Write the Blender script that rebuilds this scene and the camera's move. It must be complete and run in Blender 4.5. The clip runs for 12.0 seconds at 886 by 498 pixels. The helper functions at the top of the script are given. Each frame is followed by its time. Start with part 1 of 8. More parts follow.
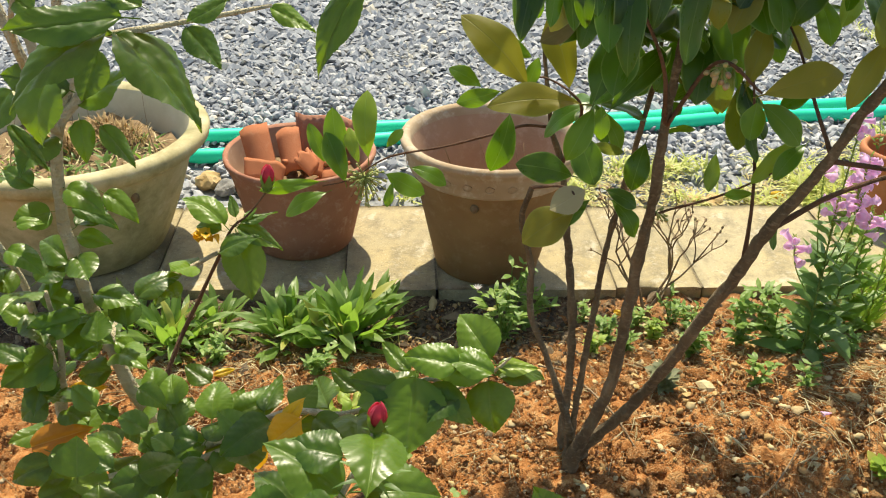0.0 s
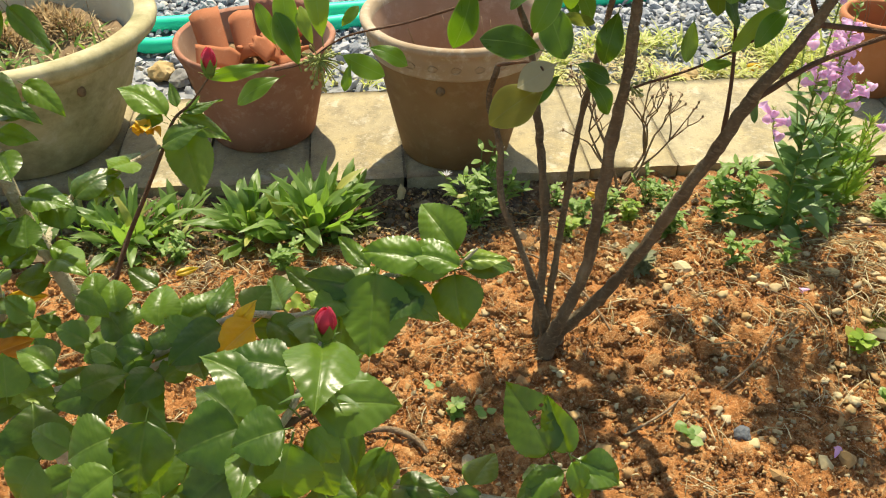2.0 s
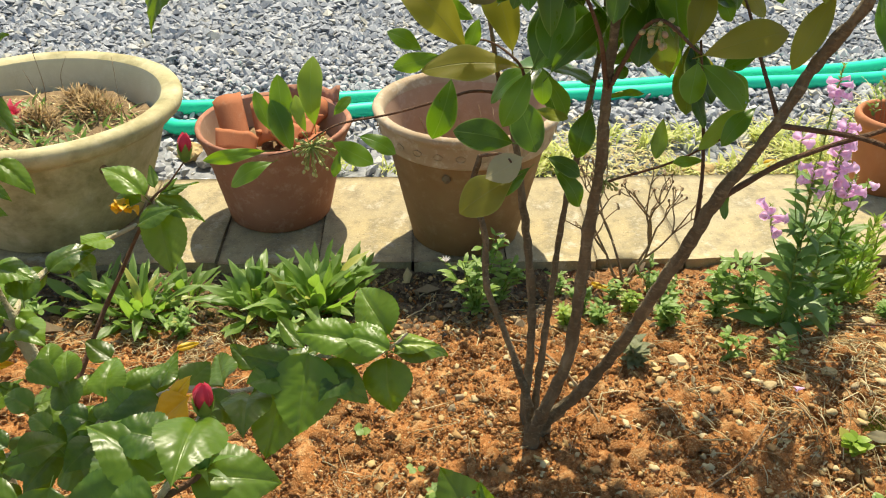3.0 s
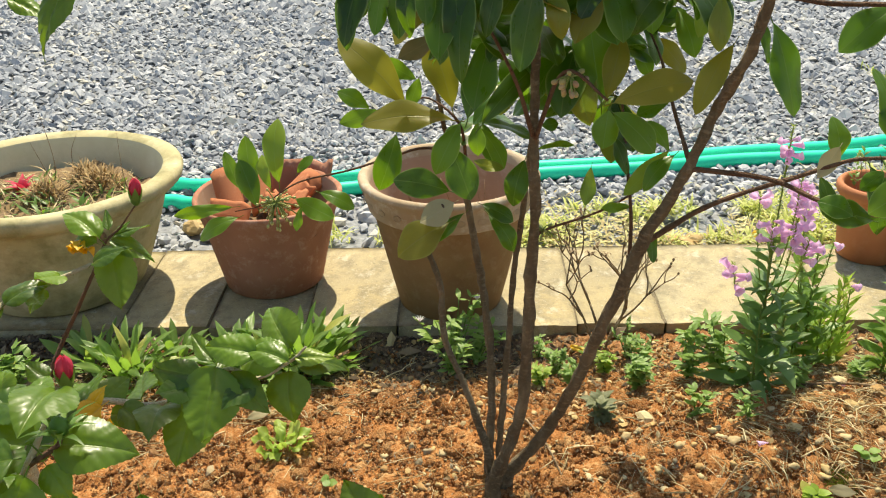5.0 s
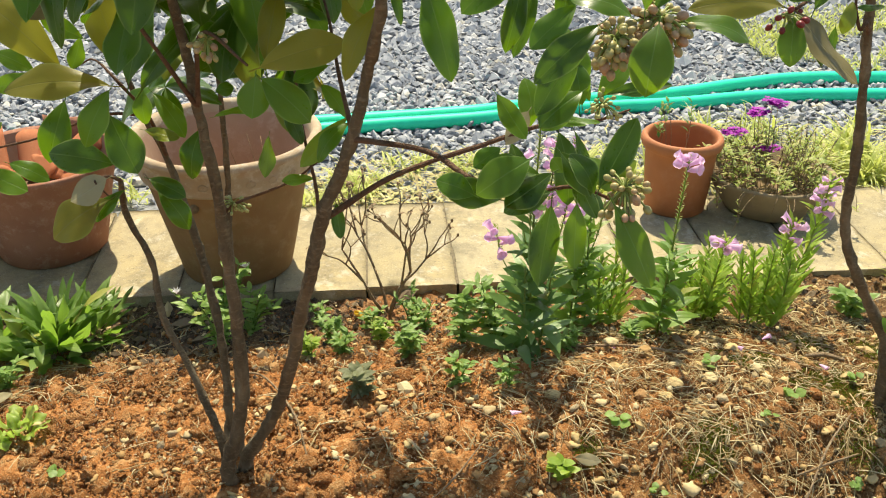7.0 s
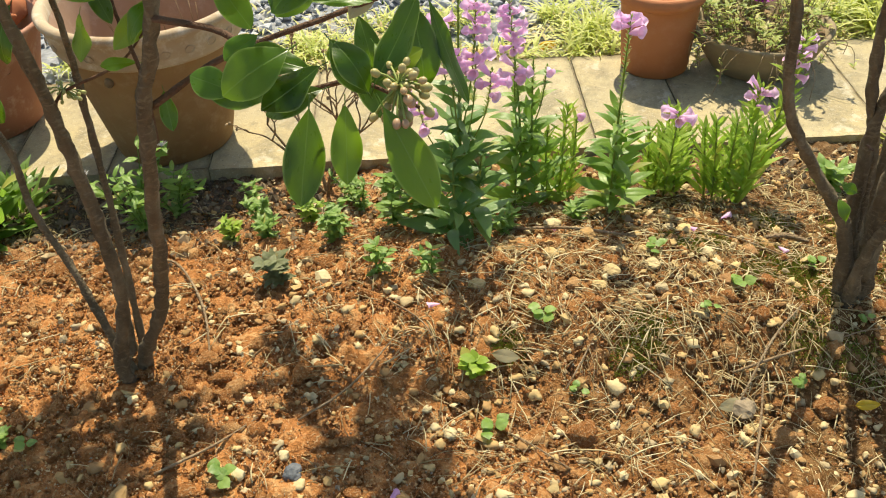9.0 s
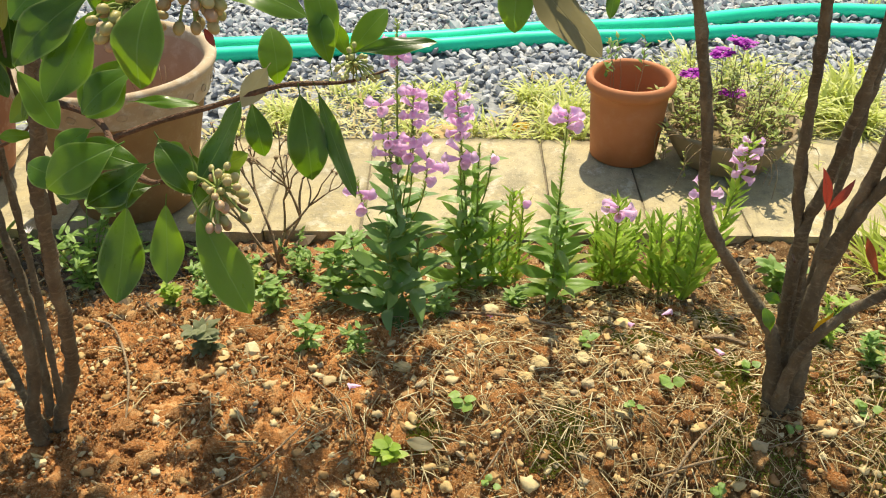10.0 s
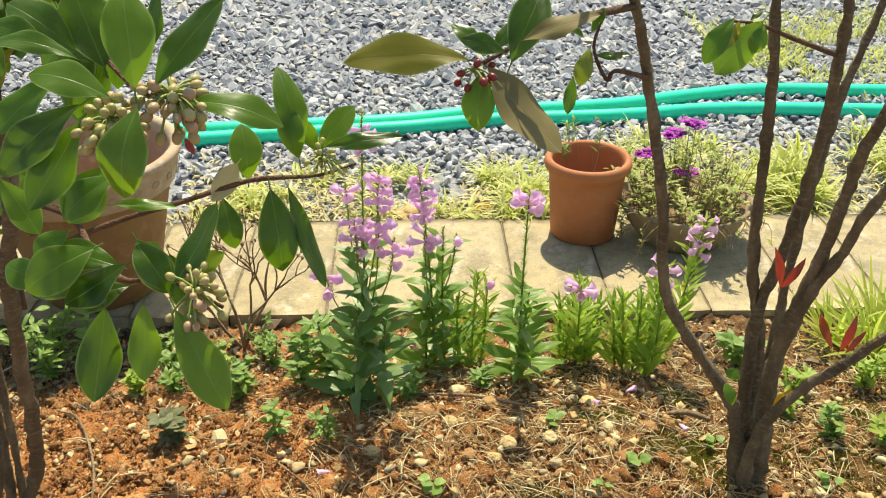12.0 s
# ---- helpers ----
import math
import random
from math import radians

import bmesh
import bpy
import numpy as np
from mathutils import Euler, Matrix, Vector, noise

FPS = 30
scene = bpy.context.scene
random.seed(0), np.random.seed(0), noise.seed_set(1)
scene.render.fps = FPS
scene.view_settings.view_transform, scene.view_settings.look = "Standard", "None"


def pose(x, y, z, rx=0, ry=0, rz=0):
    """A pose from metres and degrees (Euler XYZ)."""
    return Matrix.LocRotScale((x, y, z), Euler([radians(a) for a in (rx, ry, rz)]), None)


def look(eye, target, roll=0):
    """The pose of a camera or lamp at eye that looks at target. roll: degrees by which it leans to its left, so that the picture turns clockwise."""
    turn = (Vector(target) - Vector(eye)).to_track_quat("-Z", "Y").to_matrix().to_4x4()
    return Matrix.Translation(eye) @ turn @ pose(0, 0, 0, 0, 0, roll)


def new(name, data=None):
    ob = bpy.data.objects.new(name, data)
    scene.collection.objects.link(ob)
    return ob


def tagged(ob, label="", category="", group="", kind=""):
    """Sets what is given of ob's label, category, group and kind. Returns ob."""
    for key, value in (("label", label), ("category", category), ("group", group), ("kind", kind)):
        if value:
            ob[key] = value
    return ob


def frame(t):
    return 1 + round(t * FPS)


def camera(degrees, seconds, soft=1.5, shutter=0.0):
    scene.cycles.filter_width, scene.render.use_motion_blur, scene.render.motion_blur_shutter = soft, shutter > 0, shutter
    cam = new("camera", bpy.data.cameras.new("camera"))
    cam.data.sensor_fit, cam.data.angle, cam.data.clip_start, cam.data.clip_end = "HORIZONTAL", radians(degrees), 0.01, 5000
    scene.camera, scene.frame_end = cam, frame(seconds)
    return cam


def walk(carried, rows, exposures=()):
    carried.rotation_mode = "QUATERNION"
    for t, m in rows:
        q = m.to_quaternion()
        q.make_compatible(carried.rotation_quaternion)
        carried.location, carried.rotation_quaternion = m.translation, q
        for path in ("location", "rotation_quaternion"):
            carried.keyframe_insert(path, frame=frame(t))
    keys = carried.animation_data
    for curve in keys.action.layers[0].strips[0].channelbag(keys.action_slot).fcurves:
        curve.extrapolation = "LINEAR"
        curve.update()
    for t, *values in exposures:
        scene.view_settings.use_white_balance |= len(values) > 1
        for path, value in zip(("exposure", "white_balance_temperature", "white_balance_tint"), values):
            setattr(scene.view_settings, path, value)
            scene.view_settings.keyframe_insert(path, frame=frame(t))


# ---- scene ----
cam = camera(50.8, 12.0, 1.1)
PATH = [
    (0, (0.105, 0.131, 1.278), (0.214, 1.868, 0.292), 1.4),
    (0.2, (0.101, 0.138, 1.284), (0.229, 1.882, 0.314), 1.2),
    (0.5, (0.113, 0.137, 1.269), (0.253, 1.868, 0.278), 0.5),
    (0.7, (0.114, 0.156, 1.252), (0.263, 1.853, 0.204), 0.3),
    (1, (0.113, 0.178, 1.247), (0.253, 1.838, 0.141), 0.4),
    (1.2, (0.118, 0.181, 1.255), (0.247, 1.819, 0.115), 0.6),
    (1.5, (0.115, 0.179, 1.257), (0.258, 1.805, 0.102), 1.2),
    (1.7, (0.124, 0.185, 1.254), (0.261, 1.803, 0.088), 0.6),
    (2, (0.123, 0.193, 1.239), (0.279, 1.795, 0.051), 0.4),
    (2.2, (0.138, 0.18, 1.234), (0.275, 1.786, 0.049), -0.3),
    (2.5, (0.176, 0.178, 1.224), (0.259, 1.789, 0.042), -0.1),
    (2.7, (0.189, 0.175, 1.252), (0.232, 1.854, 0.167), 0.3),
    (3, (0.229, 0.166, 1.255), (0.284, 1.874, 0.217), 0.3),
    (3.2, (0.225, 0.161, 1.232), (0.321, 1.893, 0.237), 0.6),
    (4.8, (0.342, 0.097, 1.258), (0.313, 1.899, 0.389), -1.7),
    (5, (0.369, 0.07, 1.225), (0.34, 1.875, 0.364), -1.1),
    (5.2, (0.414, 0.059, 1.207), (0.401, 1.846, 0.31), -1.3),
    (5.5, (0.448, 0.069, 1.217), (0.545, 1.844, 0.301), -2.4),
    (5.7, (0.452, 0.068, 1.226), (0.567, 1.861, 0.348), -3.3),
    (6, (0.454, 0.088, 1.212), (0.56, 1.904, 0.381), -4.2),
    (6.2, (0.459, 0.113, 1.215), (0.618, 1.92, 0.374), -3.6),
    (6.5, (0.521, 0.131, 1.232), (0.742, 1.939, 0.405), -3.6),
    (6.7, (0.59, 0.138, 1.222), (0.797, 1.95, 0.4), -3.8),
    (7, (0.696, 0.172, 1.216), (0.839, 1.915, 0.246), 0.2),
    (7.2, (0.757, 0.159, 1.199), (0.818, 1.896, 0.209), 0.0),
    (8.8, (0.892, 0.296, 1.163), (0.877, 1.88, -0.057), -3.0),
    (9, (0.945, 0.315, 1.179), (0.965, 1.888, -0.056), -2.7),
    (9.2, (0.983, 0.318, 1.193), (1.029, 1.927, 0.006), -1.9),
    (9.5, (1.048, 0.32, 1.19), (1.047, 1.953, 0.034), -1.1),
    (9.7, (1.081, 0.332, 1.196), (1.062, 1.969, 0.047), -0.4),
    (10, (1.101, 0.342, 1.203), (1.081, 1.992, 0.073), 0.1),
    (10.2, (1.098, 0.353, 1.213), (1.092, 2.01, 0.094), 0.6),
    (10.5, (1.093, 0.35, 1.228), (1.1, 2.04, 0.16), 0.3),
    (10.7, (1.095, 0.339, 1.227), (1.098, 2.048, 0.189), -0.0),
    (11, (1.099, 0.336, 1.23), (1.115, 2.046, 0.192), 0.2),
    (11.2, (1.1, 0.338, 1.23), (1.142, 2.047, 0.191), 0.4),
    (11.5, (1.097, 0.335, 1.232), (1.145, 2.053, 0.21), 0.3),
    (11.7, (1.085, 0.339, 1.238), (1.143, 2.059, 0.218), 0.6),
    (12, (1.094, 0.327, 1.23), (1.156, 2.061, 0.235), 0.4),
]
walk(cam, [(t, look(eye, target, roll)) for t, eye, target, roll in PATH], [(0.0, 0.61, 7800.0, 5.0), (12.0, 0.61, 7800.0, 5.0)])

# ---- world, sun ----
world = bpy.data.worlds.new("sky")
scene.world = world
world.use_nodes = True
wn = world.node_tree
sky = wn.nodes.new("ShaderNodeTexSky")
sky.sky_type = "NISHITA"
sky.sun_disc = False
SUN_EL, SUN_AZ = radians(60), radians(6)
sky.sun_elevation, sky.sun_rotation = SUN_EL, SUN_AZ
wn.links.new(sky.outputs[0], wn.nodes["Background"].inputs[0])
wn.nodes["Background"].inputs[1].default_value = 0.132
sun = new("sun", bpy.data.lights.new("sun", "SUN"))
sun.data.energy, sun.data.angle, sun.data.color = 4.6, radians(0.6), (1.0, 0.95, 0.86)
sun.matrix_world = look((5 * math.sin(SUN_AZ) * math.cos(SUN_EL), 5 * math.cos(SUN_AZ) * math.cos(SUN_EL), 5 * math.sin(SUN_EL)), (0, 0, 0))

# ---- materials ----
class Mat:
    """A small node-graph writer."""

    def __init__(self, name):
        self.m = bpy.data.materials.new(name)
        self.m.use_nodes = True
        self.t = self.m.node_tree
        self.b = self.t.nodes["Principled BSDF"]
        self.out = self.t.nodes["Material Output"]

    def node(self, kind, **kw):
        n = self.t.nodes.new(kind)
        for k, v in kw.items():
            n.inputs[k].default_value = v
        return n

    def link(self, a, b):
        self.t.links.new(a, b)

    def coord(self, which="Object"):
        return self.t.nodes.new("ShaderNodeTexCoord").outputs[which]

    def noise(self, scale, detail=4, rough=0.6, vec=None):
        n = self.node("ShaderNodeTexNoise", Scale=scale, Detail=detail, Roughness=rough)
        self.link(vec or self.coord(), n.inputs["Vector"])
        return n.outputs["Fac"]

    def ramp(self, fac, stops):
        n = self.t.nodes.new("ShaderNodeValToRGB")
        e = n.color_ramp.elements
        while len(e) < len(stops):
            e.new(0.5)
        for el, (p, c) in zip(e, stops):
            el.position, el.color = p, (*c, 1) if len(c) == 3 else c
        self.link(fac, n.inputs[0])
        return n.outputs[0]

    def mix(self, fac, a, b, mode="MIX"):
        n = self.t.nodes.new("ShaderNodeMix")
        n.data_type, n.blend_type = "RGBA", mode
        for sock, v in ((n.inputs[0], fac), (n.inputs[6], a), (n.inputs[7], b)):
            if isinstance(v, (int, float)):
                sock.default_value = v
            elif isinstance(v, tuple):
                sock.default_value = (*v, 1)
            else:
                self.link(v, sock)
        return n.outputs[2]

    def math(self, op, a, b=0.0):
        n = self.t.nodes.new("ShaderNodeMath")
        n.operation = op
        for sock, v in zip(n.inputs, (a, b)):
            if isinstance(v, (int, float)):
                sock.default_value = v
            else:
                self.link(v, sock)
        return n.outputs[0]

    def mapr(self, v, a, b, c=0.0, d=1.0):
        n = self.node("ShaderNodeMapRange", **{"From Min": a, "From Max": b, "To Min": c, "To Max": d})
        self.link(v, n.inputs["Value"])
        return n.outputs[0]

    def random(self):
        return self.t.nodes.new("ShaderNodeObjectInfo").outputs["Random"]

    def island(self):
        return self.t.nodes.new("ShaderNodeNewGeometry").outputs["Random Per Island"]

    def color(self, c):
        if isinstance(c, tuple):
            self.b.inputs["Base Color"].default_value = (*c, 1)
        else:
            self.link(c, self.b.inputs["Base Color"])
        return self

    def bump(self, fac, strength=0.3, dist=0.005):
        n = self.node("ShaderNodeBump", Strength=strength, Distance=dist)
        self.link(fac, n.inputs["Height"])
        self.link(n.outputs[0], self.b.inputs["Normal"])
        return self

    def rough(self, r, spec=0.5):
        if isinstance(r, (int, float)):
            self.b.inputs["Roughness"].default_value = r
        else:
            self.link(r, self.b.inputs["Roughness"])
        self.b.inputs["Specular IOR Level"].default_value = spec
        return self


def mat_leaf(name, dark, light, yellow, vein, through_col, veins=9.0, slope=0.9, gloss=0.32, thin=0.35, aged=0.08, vein_amount=0.5, sheen=0.5, quilt=0.05, side_amount=0.6, skew=0.0, margin=0.0):
    """A leaf in its own unit frame: midrib along y, side veins slanting up, gloss above, light coming through."""
    m = Mat(name)
    xyz = m.t.nodes.new("ShaderNodeSeparateXYZ")
    m.link(m.coord(), xyz.inputs[0])
    ax = m.math("ABSOLUTE", xyz.outputs[0])
    rib = m.mapr(ax, 0.006, 0.022, 1.0, 0.0)
    s = m.math("SUBTRACT", xyz.outputs[1], m.math("MULTIPLY", ax, slope))
    wav = m.math("ABSOLUTE", m.math("SINE", m.math("MULTIPLY", s, veins * math.pi)))
    side = m.mapr(wav, 0.0, 0.16, 0.55, 0.0)
    vfac = m.math("MAXIMUM", rib, m.math("MULTIPLY", side, side_amount))
    r = m.random()
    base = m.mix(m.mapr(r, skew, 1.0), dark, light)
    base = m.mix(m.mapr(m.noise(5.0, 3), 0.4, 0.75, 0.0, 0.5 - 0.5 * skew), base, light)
    old = m.mapr(m.math("FRACT", m.math("MULTIPLY", r, 17.0)), 1.0 - aged, 1.0 - aged * 0.6, 0.0, 1.0)
    base = m.mix(old, base, yellow)
    spots = m.mapr(m.noise(30.0, 2), 0.70, 0.74, 0.0, 0.5)
    base = m.mix(spots, base, (0.09, 0.06, 0.02))
    col = m.mix(m.math("MULTIPLY", vfac, vein_amount), base, vein)
    if margin:
        edge = m.t.nodes.new("ShaderNodeAttribute")
        edge.attribute_name = "edge"
        col = m.mix(m.mapr(edge.outputs["Fac"], 0.88, 0.99, 0.0, margin), col, (0.30, 0.38, 0.12))
    m.color(col).rough(m.mapr(m.noise(6.0, 3), 0.3, 0.7, gloss * 0.8, gloss * 1.4), sheen)
    h = m.math("ADD", m.mapr(m.noise(3.0, 1), 0, 1, 0.0, 0.6), m.math("SUBTRACT", m.math("MULTIPLY", wav, quilt), m.math("MULTIPLY", rib, 0.5)))
    m.bump(h, 0.25, 0.004)
    tr = m.node("ShaderNodeBsdfTranslucent")
    m.link(m.mix(old, m.mix(m.math("MULTIPLY", vfac, 0.4), through_col, vein), m.mix(0.5, yellow, through_col)), tr.inputs[0])
    mx = m.t.nodes.new("ShaderNodeMixShader")
    mx.inputs[0].default_value = thin
    m.link(m.b.outputs[0], mx.inputs[1])
    m.link(tr.outputs[0], mx.inputs[2])
    m.link(mx.outputs[0], m.out.inputs[0])
    return m.m


def mat_blade(name, stops, through_col, thin=0.35, gloss=0.5, island=True):
    """Blades, small leaves and petals, tinted piece by piece."""
    m = Mat(name)
    r = m.island() if island else m.random()
    col = m.ramp(r, stops)
    col = m.mix(m.mapr(m.noise(60.0, 2), 0.3, 0.8, 0.0, 0.35), col, stops[-1][1])
    m.color(col).rough(gloss, 0.4)
    tr = m.node("ShaderNodeBsdfTranslucent")
    tr.inputs[0].default_value = (*through_col, 1)
    mx = m.t.nodes.new("ShaderNodeMixShader")
    mx.inputs[0].default_value = thin
    m.link(m.b.outputs[0], mx.inputs[1])
    m.link(tr.outputs[0], mx.inputs[2])
    m.link(mx.outputs[0], m.out.inputs[0])
    return m.m


def mat_clay(name, base, dark, pale, pale_amount=0.3, rough=0.85, green=0.0, grain=1.0):
    """Fired clay with firing clouds, lime bloom, scratches and specks."""
    m = Mat(name)
    big, mid, fine = m.noise(6.0, 3), m.noise(28.0, 5, 0.7), m.noise(320.0, 2)
    col = m.mix(m.mapr(big, 0.35, 0.7), base, dark)
    col = m.mix(m.mapr(mid, 0.52, 0.75, 0.0, pale_amount), col, pale)
    col = m.mix(m.mapr(fine, 0.62, 0.75, 0.0, 0.4), col, dark)
    if green:
        col = m.mix(m.mapr(m.noise(9.0, 5, 0.7), 0.45, 0.68, 0.0, green), col, (0.16, 0.15, 0.05))
    m.color(col).rough(rough, 0.3)
    m.bump(m.math("ADD", mid, m.math("MULTIPLY", fine, 0.4)), 0.35 * grain, 0.004)
    return m.m


def mat_soil():
    m = Mat("clay_soil")
    co = m.coord()
    xyz = m.t.nodes.new("ShaderNodeSeparateXYZ")
    m.link(co, xyz.inputs[0])
    n1, n2, n3 = m.noise(3.0, 4), m.noise(38.0, 6, 0.7), m.noise(190.0, 4, 0.7)
    red = m.ramp(n2, [(0.25, (0.145, 0.056, 0.019)), (0.5, (0.45, 0.188, 0.062)), (0.73, (0.62, 0.40, 0.19))])
    # browner dry soil to the right, its tones darkened to stand for shade
    dry = m.ramp(n2, [(0.25, (0.055, 0.028, 0.011)), (0.5, (0.175, 0.088, 0.031)), (0.76, (0.34, 0.21, 0.10))])
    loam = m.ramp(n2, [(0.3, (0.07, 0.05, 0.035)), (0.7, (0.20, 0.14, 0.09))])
    wob = m.math("MULTIPLY", m.math("SUBTRACT", n1, 0.5), 1.1)
    tx = m.mapr(m.math("ADD", xyz.outputs[0], wob), 0.95, 1.50)
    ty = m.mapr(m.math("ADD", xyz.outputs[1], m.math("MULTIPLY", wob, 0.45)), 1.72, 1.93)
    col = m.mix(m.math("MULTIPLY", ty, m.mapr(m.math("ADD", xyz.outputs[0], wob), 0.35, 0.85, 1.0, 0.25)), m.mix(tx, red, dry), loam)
    col = m.mix(m.mapr(n3, 0.56, 0.68, 0.0, 0.7), col, (0.58, 0.40, 0.21))
    col = m.mix(m.mapr(n3, 0.44, 0.34, 0.0, 0.45), col, (0.11, 0.048, 0.018))
    m.color(col).rough(0.95, 0.15).bump(m.math("ADD", n2, m.math("MULTIPLY", n3, 0.5)), 0.9, 0.012)
    return m.m


def mat_stone(name, stops, rough=0.85, scale=70.0, chalk=0.5, single=False):
    m = Mat(name)
    col = m.ramp(m.random() if single else m.island(), stops)
    n = m.noise(scale, 4, 0.7)
    col = m.mix(m.mapr(n, 0.35, 0.75, 0.0, 0.5), col, m.mix(chalk, col, (0.75, 0.73, 0.68)))
    m.color(col).rough(rough, 0.35).bump(n, 0.4, 0.004)
    return m.m


def mat_crumb(name, stops, single=False):
    """Crumbly dry earth, tinted lump by lump."""
    m = Mat(name)
    n1, n2 = m.noise(45.0, 5, 0.7), m.noise(260.0, 4, 0.75)
    col = m.ramp(m.mix(0.55, m.random() if single else m.island(), n1), stops)
    col = m.mix(m.mapr(n2, 0.52, 0.64, 0.0, 0.7), col, stops[-1][1])
    col = m.mix(m.mapr(n2, 0.45, 0.35, 0.0, 0.5), col, (0.15, 0.055, 0.02))
    m.color(col).rough(0.97, 0.1).bump(m.math("ADD", m.math("MULTIPLY", n1, 1.4), m.math("MULTIPLY", n2, 1.6)), 1.0, 0.008)
    return m.m


def mat_slab():
    m = Mat("concrete_slab")
    big, mid, fine = m.noise(4.0, 4), m.noise(24.0, 6, 0.7), m.noise(260.0, 3)
    col = m.mix(m.random(), (0.34, 0.288, 0.178), (0.43, 0.37, 0.24))
    col = m.mix(m.mapr(big, 0.40, 0.60, 0.0, 0.6), col, (0.45, 0.36, 0.19))
    col = m.mix(m.mapr(mid, 0.45, 0.62, 0.0, 0.65), col, (0.24, 0.205, 0.135))
    col = m.mix(m.mapr(m.noise(10.0, 6, 0.75), 0.52, 0.66, 0.0, 0.6), col, (0.19, 0.17, 0.115))
    col = m.mix(m.mapr(m.noise(17.0, 5, 0.7), 0.58, 0.66, 0.0, 0.5), col, (0.54, 0.50, 0.40))
    col = m.mix(m.mapr(fine, 0.60, 0.70, 0.0, 0.55), col, (0.62, 0.58, 0.48))
    col = m.mix(m.mapr(m.noise(140.0, 3), 0.62, 0.70, 0.0, 0.6), col, (0.13, 0.115, 0.08))
    m.color(col).rough(0.9, 0.2).bump(m.math("ADD", mid, fine), 0.35, 0.004)
    return m.m


def mat_bark(name, a, b, c):
    m = Mat(name)
    mp = m.node("ShaderNodeMapping", Scale=(1.0, 1.0, 0.35))
    m.link(m.coord(), mp.inputs[0])
    n1, n2 = m.noise(26.0, 4, 0.6, mp.outputs[0]), m.noise(150.0, 4, 0.7)
    rings = m.node("ShaderNodeTexNoise", Scale=190.0, Detail=3.0)
    mp2 = m.node("ShaderNodeMapping", Scale=(0.38, 0.38, 1.0))
    m.link(m.coord(), mp2.inputs[0])
    m.link(mp2.outputs[0], rings.inputs["Vector"])
    blot = m.noise(9.0, 4, 0.7)
    col = m.ramp(n1, [(0.3, a), (0.55, b), (0.75, c)])
    col = m.mix(m.mapr(rings.outputs["Fac"], 0.56, 0.66, 0.0, 0.5), col, c)
    col = m.mix(m.mapr(n2, 0.55, 0.7, 0.0, 0.45), col, c)
    col = m.mix(m.mapr(blot, 0.5, 0.68, 0.0, 0.55), col, a)
    m.color(col).rough(0.85, 0.25)
    m.bump(m.math("ADD", m.math("ADD", n1, m.math("MULTIPLY", n2, 1.5)), m.math("MULTIPLY", rings.outputs["Fac"], 0.7)), 1.0, 0.005)
    return m.m


def mat_plain(name, a, b, rough=0.6, scale=40.0, bump=0.2, spec=0.4):
    m = Mat(name)
    n = m.noise(scale, 4)
    m.color(m.mix(m.mapr(n, 0.3, 0.7), a, b)).rough(rough, spec).bump(n, bump, 0.003)
    return m.m


def mat_berry(name, stops):
    """Waxy fruits, each with its own ripeness and a blush to one side."""
    m = Mat(name)
    n = m.noise(1.4, 2)
    col = m.ramp(m.mix(0.35, m.random(), n), stops)
    m.color(m.mix(m.mapr(m.noise(9.0, 3), 0.55, 0.75, 0.0, 0.4), col, stops[0][1])).rough(0.42, 0.45).bump(m.noise(14.0, 3), 0.15, 0.0004)
    return m.m


SOIL = mat_soil()
SLAB = mat_slab()
JOINT = mat_plain("joint_grit", (0.10, 0.08, 0.05), (0.24, 0.20, 0.13), 0.95, 90.0, 0.6)
GRAVEL = mat_stone("grey_gravel", [(0.0, (0.17, 0.19, 0.222)), (0.3, (0.275, 0.297, 0.333)), (0.65, (0.38, 0.40, 0.428)), (0.9, (0.49, 0.50, 0.51)), (1.0, (0.52, 0.485, 0.40))], 0.85, 70.0, 0.35)
GRAVEL_BED = mat_plain("gravel_dust", (0.14, 0.15, 0.16), (0.34, 0.35, 0.36), 0.95, 45.0, 0.6)
PEBBLE = mat_stone("pale_pebbles", [(0.0, (0.28, 0.14, 0.05)), (0.3, (0.42, 0.26, 0.10)), (0.6, (0.52, 0.38, 0.17)), (0.74, (0.32, 0.25, 0.15)), (0.85, (0.53, 0.41, 0.21)), (1.0, (0.56, 0.46, 0.27))], 0.9, 120.0, 0.10)
PEBBLE_ONE = mat_stone("pale_pebble", [(0.0, (0.28, 0.14, 0.05)), (0.3, (0.42, 0.26, 0.10)), (0.6, (0.52, 0.38, 0.17)), (0.74, (0.32, 0.25, 0.15)), (0.85, (0.53, 0.41, 0.21)), (1.0, (0.56, 0.46, 0.27))], 0.9, 120.0, 0.10, True)
CLOD = mat_crumb("clay_clods", [(0.1, (0.32, 0.138, 0.048)), (0.5, (0.47, 0.195, 0.066)), (0.78, (0.56, 0.31, 0.13)), (1.0, (0.66, 0.49, 0.28))])
CLOD_ONE = mat_crumb("clay_clod", [(0.1, (0.32, 0.138, 0.048)), (0.5, (0.47, 0.195, 0.066)), (0.78, (0.56, 0.31, 0.13)), (1.0, (0.66, 0.49, 0.28))], True)
GRIT = mat_stone("soil_grit", [(0.0, (0.20, 0.085, 0.030)), (0.4, (0.45, 0.195, 0.068)), (0.7, (0.56, 0.34, 0.15)), (0.9, (0.62, 0.48, 0.28)), (1.0, (0.26, 0.22, 0.16))], 0.95, 150.0, 0.1)
DARK_CLOD = mat_stone("loam_crumbs", [(0.0, (0.05, 0.034, 0.020)), (0.6, (0.14, 0.098, 0.056)), (1.0, (0.32, 0.23, 0.13))], 0.95, 90.0, 0.15)
